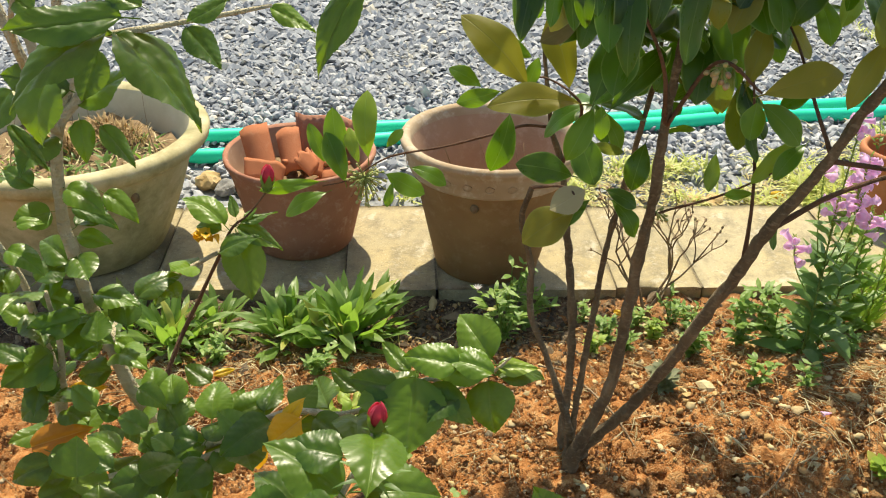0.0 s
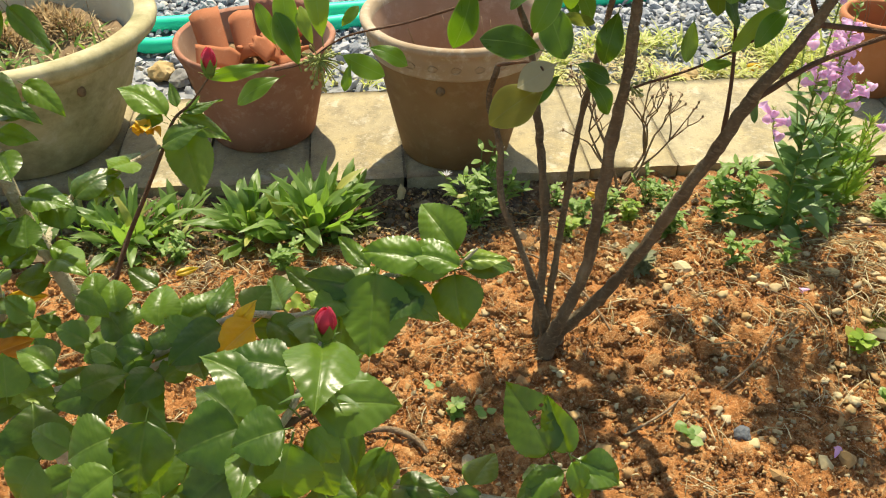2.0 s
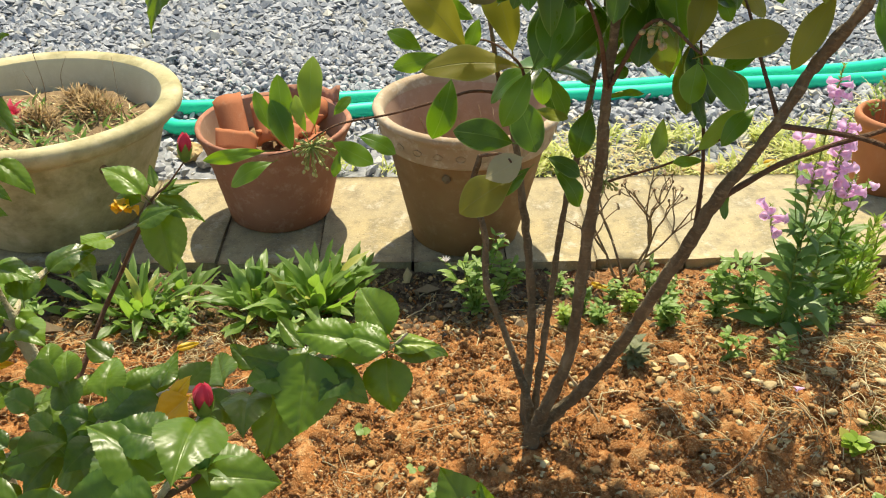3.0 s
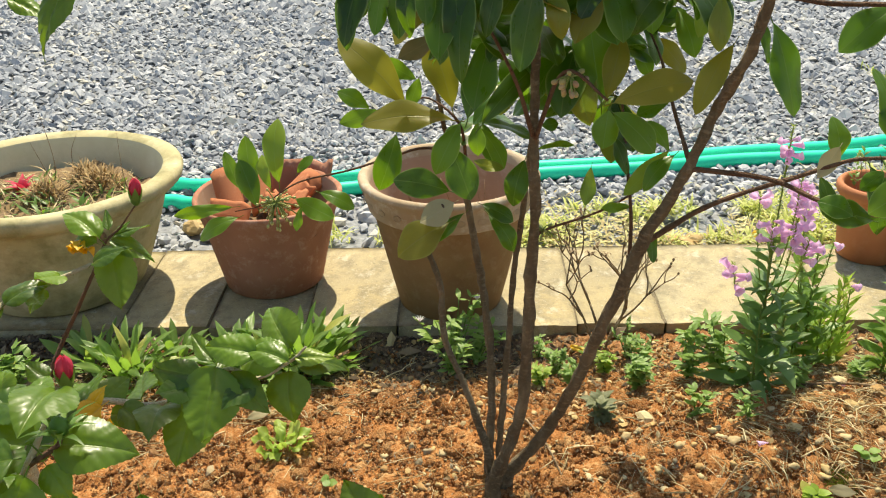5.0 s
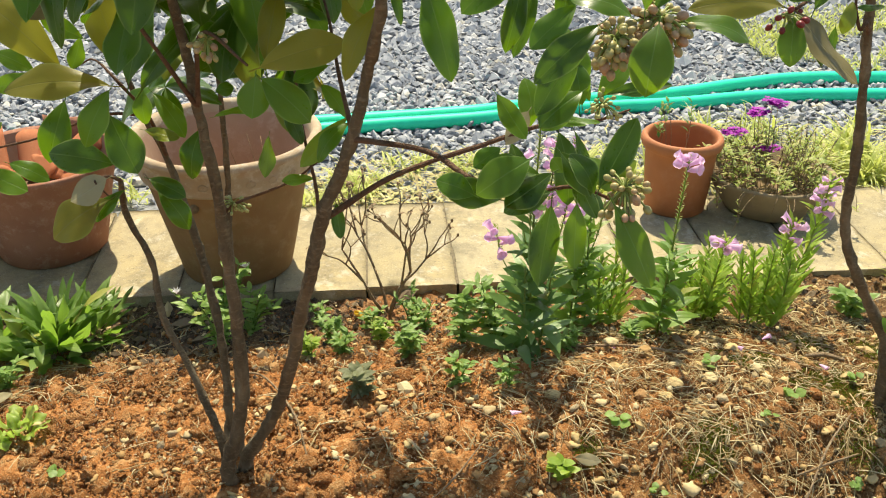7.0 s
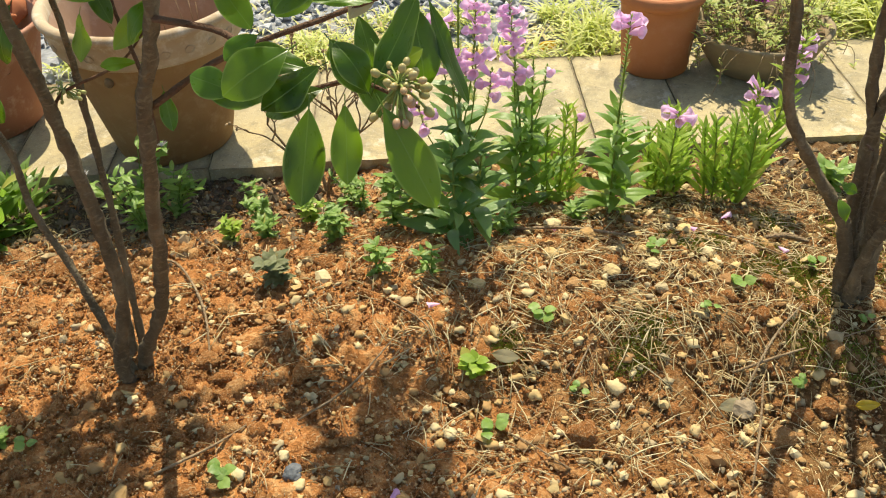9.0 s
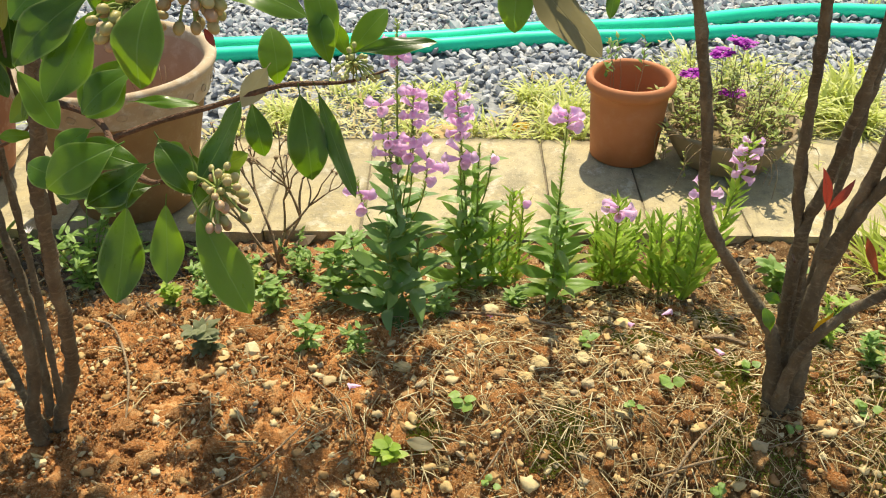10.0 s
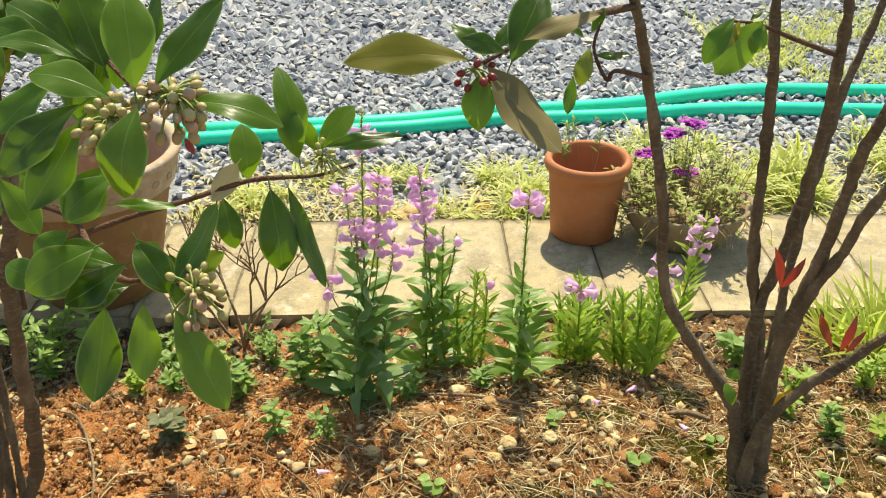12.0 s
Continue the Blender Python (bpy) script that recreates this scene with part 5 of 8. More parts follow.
leaf(shrub, "V", (0.488, 1.360, 0.768), (0.543, 1.363, 0.773), 0.011)
leaf(shrub, "F", (0.494, 1.360, 0.804), (0.518, 1.362, 0.807), 0.019)
leaf(shrub, "T", (0.609, 1.300, 0.972), (0.542, 1.304, 0.991), 0.035)
leaf(shrub, "D", (0.406, 1.300, 0.708), (0.451, 1.294, 0.683), 0.026)
leaf(shrub, "D", (0.415, 1.300, 0.693), (0.452, 1.285, 0.640), 0.029)
leaf(shrub, "D", (0.380, 1.280, 0.703), (0.339, 1.267, 0.664), 0.018)
leaf(shrub, "T", (0.646, 1.280, 0.674), (0.650, 1.266, 0.628), 0.019)
leaf(shrub, "D", (0.494, 1.250, 1.023), (0.503, 1.229, 0.958), 0.028)
leaf(shrub, "D", (0.551, 1.250, 1.023), (0.526, 1.236, 0.982), 0.028)
leaf(shrub, "Y", (0.614, 1.380, 0.967), (0.575, 1.386, 0.989), 0.027)
leaf(shrub, "V", (0.646, 1.420, 0.968), (0.675, 1.407, 0.925), 0.030)
leaf(shrub, "F", (0.453, 1.400, 0.838), (0.442, 1.416, 0.890), 0.033)
leaf(shrub, "D", (0.528, 1.350, 0.877), (0.534, 1.336, 0.833), 0.026)
leaf(shrub, "B", (0.366, 1.256, 0.730), (0.319, 1.250, 0.703), 0.039)
leaf(shrub, "Y", (0.359, 1.270, 0.694), (0.286, 1.257, 0.647), 0.051)
leaf(shrub, "D", (0.273, 1.170, 1.062), (0.245, 1.116, 0.979), 0.031)
leaf(shrub, "D", (0.305, 1.180, 1.061), (0.306, 1.132, 0.984), 0.030)
leaf(shrub, "D", (0.332, 1.200, 1.058), (0.337, 1.160, 0.992), 0.027)
leaf(shrub, "D", (0.354, 1.200, 1.050), (0.350, 1.143, 0.956), 0.033)
leaf(shrub, "D", (0.393, 1.220, 1.037), (0.377, 1.152, 0.925), 0.034)
leaf(shrub, "D", (0.240, 1.160, 1.087), (0.241, 1.124, 1.031), 0.029)
leaf(shrub, "V", (0.578, 1.340, 1.023), (0.592, 1.306, 0.963), 0.033)
leaf(shrub, "V", (0.628, 1.360, 1.008), (0.635, 1.322, 0.942), 0.035)
leaf(shrub, "V", (0.674, 1.360, 0.967), (0.696, 1.327, 0.908), 0.034)
leaf(shrub, "V", (0.527, 1.340, 1.031), (0.542, 1.308, 0.975), 0.030)
leaf(shrub, "F", (0.715, 1.340, 1.011), (0.690, 1.299, 0.942), 0.035)
# left twig cluster
leaf(shrub, "V", (0.066, 1.560, 0.644), (0.066, 1.605, 0.744), 0.041)
leaf(shrub, "V", (0.016, 1.560, 0.625), (0.007, 1.602, 0.715), 0.037)
leaf(shrub, "V", (-0.008, 1.580, 0.626), (-0.033, 1.607, 0.685), 0.025)
leaf(shrub, "V", (0.027, 1.550, 0.604), (-0.004, 1.585, 0.678), 0.037)
leaf(shrub, "V", (-0.014, 1.540, 0.608), (-0.113, 1.527, 0.598), 0.022)
leaf(shrub, "V", (-0.003, 1.530, 0.593), (-0.071, 1.519, 0.555), 0.030)
leaf(shrub, "V", (0.096, 1.540, 0.622), (0.160, 1.531, 0.589), 0.036)
leaf(shrub, "V", (0.138, 1.540, 0.633), (0.196, 1.532, 0.605), 0.029)
leaf(shrub, "V", (0.108, 1.530, 0.612), (0.096, 1.518, 0.571), 0.016)
leaf(shrub, "V", (0.097, 1.570, 0.657), (0.125, 1.582, 0.684), 0.018)
leaf(shrub, "V", (0.051, 1.560, 0.633), (0.034, 1.593, 0.683), 0.022)
# berry cluster near the middle of the bed
leaf(shrub, "V", (0.917, 0.900, 1.022), (0.912, 0.924, 1.079), 0.031)
leaf(shrub, "F", (0.927, 0.910, 1.019), (0.973, 0.931, 1.070), 0.024)
leaf(shrub, "D", (0.887, 0.940, 1.022), (0.868, 0.961, 1.072), 0.034)
leaf(shrub, "D", (0.916, 0.950, 1.026), (0.923, 0.967, 1.065), 0.016)
leaf(shrub, "D", (0.871, 0.940, 1.032), (0.826, 0.953, 1.062), 0.026)
leaf(shrub, "V", (0.881, 0.910, 1.038), (0.826, 0.914, 1.047), 0.015)
leaf(shrub, "F", (0.904, 0.890, 1.019), (0.854, 0.896, 1.033), 0.024)
leaf(shrub, "F", (0.859, 0.920, 1.045), (0.826, 0.924, 1.056), 0.018)
leaf(shrub, "D", (0.863, 0.910, 1.024), (0.825, 0.897, 0.993), 0.023)
leaf(shrub, "D", (0.881, 0.900, 1.011), (0.827, 0.882, 0.969), 0.025)
leaf(shrub, "D", (0.871, 0.920, 0.991), (0.833, 0.898, 0.936), 0.026)
leaf(shrub, "V", (0.923, 0.880, 1.016), (0.912, 0.859, 0.964), 0.033)
leaf(shrub, "F", (0.948, 0.910, 1.008), (1.009, 0.904, 0.993), 0.022)
leaf(shrub, "R", (0.939, 0.920, 0.979), (0.945, 0.916, 0.968), 0.005)
leaf(shrub, "V", (0.804, 0.930, 0.944), (0.829, 0.915, 0.908), 0.020)
leaf(shrub, "V", (0.881, 0.940, 0.941), (0.842, 0.928, 0.913), 0.025)
leaf(shrub, "V", (0.859, 1.000, 0.891), (0.901, 0.998, 0.886), 0.008)
# far twig on the right, young and pale leaves
leaf(shrub, "V", (0.965, 1.300, 0.792), (0.943, 1.337, 0.888), 0.033)
leaf(shrub, "V", (0.966, 1.290, 0.797), (0.956, 1.310, 0.849), 0.029)
leaf(shrub, "V", (0.988, 1.300, 0.803), (1.029, 1.317, 0.848), 0.029)
leaf(shrub, "F", (0.995, 1.290, 0.810), (1.083, 1.294, 0.820), 0.020)
leaf(shrub, "F", (0.903, 1.310, 0.761), (0.897, 1.333, 0.821), 0.036)
leaf(shrub, "B", (0.897, 1.290, 0.791), (0.867, 1.275, 0.751), 0.025)
leaf(shrub, "T", (0.934, 1.270, 0.769), (0.945, 1.237, 0.681), 0.043)
leaf(shrub, "D", (0.954, 1.270, 0.771), (0.993, 1.230, 0.663), 0.024)
leaf(shrub, "T", (0.876, 1.290, 0.748), (0.888, 1.269, 0.693), 0.028)
leaf(shrub, "V", (0.983, 1.320, 0.792), (0.966, 1.333, 0.827), 0.019)
# hanging branch
leaf(shrub, "D", (0.907, 0.950, 0.843), (0.943, 0.973, 0.902), 0.031)
leaf(shrub, "V", (0.906, 0.960, 0.841), (0.945, 0.968, 0.861), 0.018)
leaf(shrub, "D", (0.902, 0.950, 0.836), (0.879, 0.964, 0.872), 0.025)
leaf(shrub, "F", (0.856, 0.980, 0.843), (0.807, 0.986, 0.859), 0.023)
leaf(shrub, "F", (0.821, 1.000, 0.809), (0.765, 1.004, 0.819), 0.029)
leaf(shrub, "D", (0.865, 0.970, 0.830), (0.819, 0.963, 0.813), 0.024)
leaf(shrub, "F", (0.858, 0.930, 0.836), (0.845, 0.903, 0.766), 0.031)
leaf(shrub, "F", (0.884, 0.940, 0.832), (0.881, 0.918, 0.774), 0.023)
leaf(shrub, "F", (0.914, 0.920, 0.839), (0.949, 0.893, 0.765), 0.031)
leaf(shrub, "V", (0.882, 1.000, 0.836), (0.871, 1.005, 0.850), 0.016)
leaf(shrub, "V", (0.861, 0.980, 0.898), (0.910, 0.979, 0.896), 0.010)
leaf(shrub, "F", (0.871, 0.950, 0.944), (0.845, 0.928, 0.910), 0.031)
leaf(shrub, "F", (0.843, 0.970, 0.865), (0.791, 0.952, 0.838), 0.035)
leaf(shrub, "D", (0.874, 0.980, 0.867), (0.901, 0.958, 0.830), 0.027)
leaf(shrub, "D", (0.865, 0.970, 0.850), (0.818, 0.953, 0.824), 0.028)
leaf(shrub, "F", (0.907, 1.000, 0.852), (0.927, 0.982, 0.822), 0.022)
leaf(shrub, "F", (0.818, 0.990, 0.869), (0.791, 0.980, 0.854), 0.019)
leaf(shrub, "D", (0.892, 1.000, 0.842), (0.913, 0.973, 0.798), 0.024)
leaf(shrub, "D", (0.794, 0.990, 0.819), (0.757, 0.999, 0.833), 0.025)
# upper branch
leaf(shrub, "D", (0.759, 1.220, 0.977), (0.788, 1.185, 0.868), 0.042)
leaf(shrub, "D", (0.688, 1.200, 1.015), (0.685, 1.179, 0.952), 0.026)
leaf(shrub, "D", (0.722, 1.150, 0.997), (0.730, 1.134, 0.948), 0.012)
leaf(shrub, "T", (0.714, 1.220, 0.951), (0.668, 1.192, 0.870), 0.031)
leaf(shrub, "D", (0.848, 1.100, 1.018), (0.788, 1.083, 0.973), 0.037)
leaf(shrub, "D", (0.844, 1.060, 1.014), (0.826, 1.036, 0.947), 0.022)
leaf(shrub, "D", (0.858, 1.060, 1.005), (0.834, 1.037, 0.942), 0.017)
leaf(shrub, "D", (0.880, 1.020, 1.024), (0.872, 1.005, 0.983), 0.019)
# shrub B
leaf(shrub_b, "Y", (1.146, 1.150, 0.956), (1.033, 1.132, 0.960), 0.034)
leaf(shrub_b, "K", (1.163, 1.150, 0.950), (1.232, 1.120, 0.877), 0.051)
leaf(shrub_b, "D", (1.186, 1.160, 0.950), (1.216, 1.196, 1.009), 0.036)
leaf(shrub_b, "D", (1.180, 1.160, 0.959), (1.139, 1.165, 0.971), 0.018)
leaf(shrub_b, "K", (1.195, 1.160, 0.971), (1.261, 1.140, 1.000), 0.024)
leaf(shrub_b, "V", (1.469, 1.300, 0.948), (1.421, 1.285, 0.894), 0.036)
leaf(shrub_b, "V", (1.471, 1.300, 0.943), (1.460, 1.292, 0.915), 0.019)
leaf(shrub_b, "T", (1.159, 1.150, 0.945), (1.154, 1.127, 0.896), 0.029)
leaf(shrub_b, "T", (1.169, 1.160, 0.941), (1.195, 1.136, 0.892), 0.024)
leaf(shrub_b, "T", (1.159, 1.170, 0.955), (1.131, 1.181, 0.980), 0.017)
leaf(shrub_b, "T", (1.170, 1.170, 0.956), (1.196, 1.184, 0.987), 0.017)
leaf(shrub_b, "T", (1.276, 1.250, 0.935), (1.266, 1.240, 0.898), 0.018)
leaf(shrub_b, "T", (1.281, 1.250, 0.927), (1.318, 1.250, 0.928), 0.010)
leaf(shrub_b, "T", (1.270, 1.260, 0.943), (1.249, 1.267, 0.958), 0.011)
leaf(shrub_b, "T", (1.278, 1.260, 0.948), (1.291, 1.270, 0.971), 0.011)
leaf(shrub_b, "T", (1.261, 1.250, 0.905), (1.256, 1.240, 0.867), 0.013)
leaf(shrub_b, "T", (1.437, 1.300, 0.951), (1.408, 1.287, 0.905), 0.024)
leaf(shrub_b, "T", (1.444, 1.300, 0.948), (1.431, 1.292, 0.921), 0.013)
leaf(shrub_b, "T", (1.455, 1.300, 0.948), (1.470, 1.305, 0.959), 0.007)
leaf(shrub_b, "R", (1.624, 1.460, 0.508), (1.601, 1.450, 0.583), 0.012)
leaf(shrub_b, "R", (1.626, 1.460, 0.508), (1.649, 1.450, 0.565), 0.011)
leaf(shrub_b, "R", (1.704, 1.420, 0.427), (1.673, 1.420, 0.490), 0.011)
leaf(shrub_b, "R", (1.716, 1.420, 0.423), (1.728, 1.420, 0.488), 0.012)
leaf(shrub_b, "R", (1.725, 1.420, 0.419), (1.748, 1.420, 0.459), 0.008)
leaf(shrub_b, "T", (1.594, 1.460, 0.346), (1.567, 1.458, 0.361), 0.017)
leaf(shrub_b, "O", (1.662, 1.470, 0.282), (1.681, 1.460, 0.324), 0.019)
leaf(shrub_b, "T", (1.595, 1.470, 0.282), (1.584, 1.488, 0.313), 0.019)

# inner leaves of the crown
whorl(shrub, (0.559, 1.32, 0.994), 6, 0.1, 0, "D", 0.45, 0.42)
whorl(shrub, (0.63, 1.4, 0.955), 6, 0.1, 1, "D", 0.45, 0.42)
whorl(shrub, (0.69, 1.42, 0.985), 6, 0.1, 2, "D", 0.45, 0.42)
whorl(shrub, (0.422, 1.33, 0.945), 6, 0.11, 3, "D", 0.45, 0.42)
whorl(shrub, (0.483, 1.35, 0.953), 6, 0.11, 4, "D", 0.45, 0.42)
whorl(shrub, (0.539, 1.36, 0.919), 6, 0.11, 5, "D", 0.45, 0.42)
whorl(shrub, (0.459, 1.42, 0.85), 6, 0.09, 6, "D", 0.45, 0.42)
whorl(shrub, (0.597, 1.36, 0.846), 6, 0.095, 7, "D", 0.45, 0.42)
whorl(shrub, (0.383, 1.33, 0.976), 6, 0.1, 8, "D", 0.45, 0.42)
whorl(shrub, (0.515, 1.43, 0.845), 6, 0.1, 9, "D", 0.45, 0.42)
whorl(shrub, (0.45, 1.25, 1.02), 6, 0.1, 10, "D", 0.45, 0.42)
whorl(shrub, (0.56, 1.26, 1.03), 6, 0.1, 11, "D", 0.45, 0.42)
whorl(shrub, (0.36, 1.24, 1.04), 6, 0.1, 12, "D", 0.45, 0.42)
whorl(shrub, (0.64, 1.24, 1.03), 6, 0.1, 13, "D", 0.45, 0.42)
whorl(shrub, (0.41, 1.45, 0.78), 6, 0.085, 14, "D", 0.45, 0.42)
# whorls lifted out of view above the crown, kept for the shade they cast
whorl(shrub, (0.269, 1.200, 1.198), 7, 0.090, 40, "T", 0.55)
whorl(shrub, (0.298, 1.250, 1.175), 7, 0.098, 41, "T", 0.55)
whorl(shrub, (0.347, 1.300, 1.169), 7, 0.106, 42, "T", 0.55)
whorl(shrub, (0.372, 1.380, 1.124), 7, 0.114, 43, "T", 0.55)
whorl(shrub, (0.447, 1.200, 1.184), 7, 0.090, 44, "T", 0.55)
whorl(shrub, (0.442, 1.250, 1.120), 7, 0.098, 45, "T", 0.55)
whorl(shrub, (0.491, 1.300, 1.143), 7, 0.106, 46, "T", 0.55)
whorl(shrub, (0.542, 1.380, 1.139), 7, 0.114, 47, "T", 0.55)
whorl(shrub, (0.539, 1.200, 1.120), 7, 0.090, 48, "T", 0.55)
whorl(shrub, (0.598, 1.250, 1.143), 7, 0.098, 49, "T", 0.55)
whorl(shrub, (0.618, 1.300, 1.120), 7, 0.106, 50, "T", 0.55)
whorl(shrub, (0.674, 1.380, 1.120), 7, 0.114, 51, "T", 0.55)
whorl(shrub, (0.503, 1.200, 1.120), 7, 0.090, 52, "T", 0.55)
whorl(shrub, (0.570, 1.250, 1.120), 7, 0.098, 53, "T", 0.55)
whorl(shrub, (0.408, 1.300, 1.120), 7, 0.106, 54, "T", 0.55)
whorl(shrub, (0.473, 1.380, 1.173), 7, 0.114, 55, "T", 0.55)
whorl(shrub, (0.566, 1.200, 1.192), 7, 0.090, 56, "T", 0.55)
whorl(shrub, (0.634, 1.250, 1.173), 7, 0.098, 57, "T", 0.55)
whorl(shrub, (0.372, 1.300, 1.200), 7, 0.106, 58, "T", 0.55)
whorl(shrub, (0.736, 1.380, 1.123), 7, 0.114, 59, "T", 0.55)
# whorls added over the crown, out of view, placed to shade the bed
shade_rnd = random.Random(6)
for k in range(13):
    a, d = shade_rnd.uniform(0, 6.283), shade_rnd.random() ** 0.5
    cx, cy, rx, ry = (0.93, 2.10, 0.16, 0.19) if k < 6 else (0.47, 2.02, 0.15, 0.13)
    whorl(shrub, (cx + d * math.cos(a) * rx, cy + d * math.sin(a) * ry, 1.28 + shade_rnd.uniform(0, 0.20)), 7, 0.115, 100 + k)
# twigs added out of view to carry these shading whorls
for bx, by in ((0.75, 1.75), (0.95, 2.0), (0.42, 2.0), (0.6, 1.9)):
    stem(shrub, [(0.735, 1.055, 1.26, 0.006), ((0.74 + bx) / 2, (1.06 + by) / 2 - 0.1, 1.34, 0.005), (bx, by, 1.38, 0.003)], TWIG, "twig", 5, 0.2)

hibiscus = thing("hibiscus_bush", -0.22, 1.02, 0.03, "hibiscus bush with glossy toothed leaves, some yellow, and red buds", "bush")
for name_h, mat_h, pts in (
    ("trunk", BARK_PALE, [(-0.20, 1.03, 0.02, 0.019), (-0.175, 1.01, 0.30, 0.0165), (-0.169, 1.0, 0.516, 0.0155), (-0.196, 1.0, 0.61, 0.0142), (-0.222, 1.0, 0.718, 0.0132), (-0.229, 1.0, 0.785, 0.0126), (-0.233, 1.0, 0.828, 0.012), (-0.222, 1.0, 0.919, 0.011), (-0.191, 1.0, 0.959, 0.0095)]),
    ("trunk", BARK_PALE, [(-0.25, 1.02, 0.02, 0.017), (-0.268, 1.01, 0.30, 0.015), (-0.27, 1.0, 0.465, 0.014), (-0.27, 0.98, 0.578, 0.012), (-0.268, 0.98, 0.65, 0.010), (-0.275, 0.98, 0.716, 0.0085), (-0.283, 0.98, 0.773, 0.0065), (-0.32, 0.96, 0.90, 0.004)]),
    ("branch", BARK_PALE, [(-0.27, 0.98, 0.575, 0.009), (-0.263, 0.98, 0.618, 0.0075), (-0.255, 0.98, 0.687, 0.006), (-0.25, 0.96, 0.76, 0.004)]),
    ("branch", BARK_PALE, [(-0.268, 1.0, 0.42, 0.012), (-0.274, 0.93, 0.514, 0.0105), (-0.203, 0.90, 0.558, 0.010), (-0.128, 0.88, 0.602, 0.0098), (-0.053, 0.87, 0.647, 0.009), (0.004, 0.86, 0.68, 0.0072), (0.052, 0.865, 0.672, 0.006), (0.093, 0.87, 0.682, 0.005), (0.137, 0.86, 0.718, 0.004), (0.168, 0.86, 0.707, 0.0035), (0.204, 0.86, 0.728, 0.003), (0.219, 0.86, 0.743, 0.002)]),
    ("branch", BARK_PALE, [(-0.203, 0.90, 0.552, 0.008), (-0.177, 0.90, 0.535, 0.008), (-0.105, 0.86, 0.612, 0.007), (-0.058, 0.86, 0.637, 0.0055)]),
    ("branch", BARK_PALE, [(-0.215, 1.0, 0.66, 0.008), (-0.209, 1.1, 0.661, 0.0065), (-0.152, 1.15, 0.673, 0.0055), (-0.118, 1.18, 0.679, 0.005)]),
    ("twig", TWIG, [(-0.21, 1.1, 0.48, 0.0055), (-0.177, 1.15, 0.556, 0.005), (-0.153, 1.17, 0.602, 0.0045), (-0.121, 1.19, 0.663, 0.004), (-0.101, 1.2, 0.703, 0.003), (-0.078, 1.2, 0.724, 0.0022), (-0.052, 1.2, 0.757, 0.0016)]),
    ("branch", BARK_PALE, [(-0.20, 0.90, 0.48, 0.010), (-0.10, 0.72, 0.60, 0.009), (0.012, 0.60, 0.733, 0.007), (0.042, 0.60, 0.770, 0.006), (0.064, 0.60, 0.809, 0.0045), (0.086, 0.61, 0.851, 0.003), (0.093, 0.62, 0.863, 0.0025)]),
    ("twig", TWIG, [(0.063, 0.60, 0.806, 0.004), (0.086, 0.60, 0.822, 0.003), (0.091, 0.60, 0.831, 0.002)]),
    ("branch", BARK_PALE, [(-0.18, 0.92, 0.45, 0.011), (-0.06, 0.80, 0.56, 0.0095), (0.056, 0.78, 0.552, 0.009), (0.106, 0.79, 0.523, 0.009), (0.16, 0.80, 0.496, 0.0088), (0.252, 0.80, 0.462, 0.008), (0.295, 0.80, 0.470, 0.006), (0.301, 0.80, 0.514, 0.004)]),
    ("branch", BARK_PALE, [(-0.191, 1.0, 0.959, 0.009), (-0.13, 0.82, 1.06, 0.006), (-0.065, 0.66, 1.12, 0.004), (-0.026, 0.575, 1.145, 0.003), (0.008, 0.575, 1.151, 0.0024), (0.049, 0.575, 1.159, 0.0016)]),
    ("branch", BARK_PALE, [(-0.222, 1.0, 0.919, 0.008), (-0.196, 0.90, 1.003, 0.006), (-0.173, 0.82, 1.071, 0.004), (-0.152, 0.80, 1.125, 0.003)]),
    ("twig", TWIG, [(-0.152, 0.80, 1.12, 0.004), (-0.051, 0.82, 1.133, 0.004), (0.03, 0.80, 1.126, 0.0035), (0.085, 0.80, 1.115, 0.003)]),
):
    stem(hibiscus, pts, mat_h, name_h, 8, 0.3)
    low = [q for q in pts if 0.44 < q[2] < 1.06]
    if name_h != "twig" and len(low) > 2:
        leaves_along(hibiscus, low, 0.023, 0.053, int(1000 * pts[-1][2]))


# branches and leaves added over the bush, out of view, to shade the lower leaves
over = random.Random(88)
for bx, by, bz in ((-0.30, 1.36, 1.62), (-0.12, 1.36, 1.60), (0.04, 1.32, 1.62), (-0.42, 1.30, 1.60)):
    stem(hibiscus, [(-0.222, 1.0, 0.919, 0.010), ((bx - 0.222) / 2, 1.05, 1.25, 0.008), (bx, by, bz, 0.004)], BARK_PALE, "branch", 6, 0.3)
    for k in range(3):
        whorl(hibiscus, (bx + over.uniform(-.07, .07), by + over.uniform(-.07, .07), bz + over.uniform(-.04, .08)), 6, 0.085, over.randrange(999), "H", 0.1, 0.75)


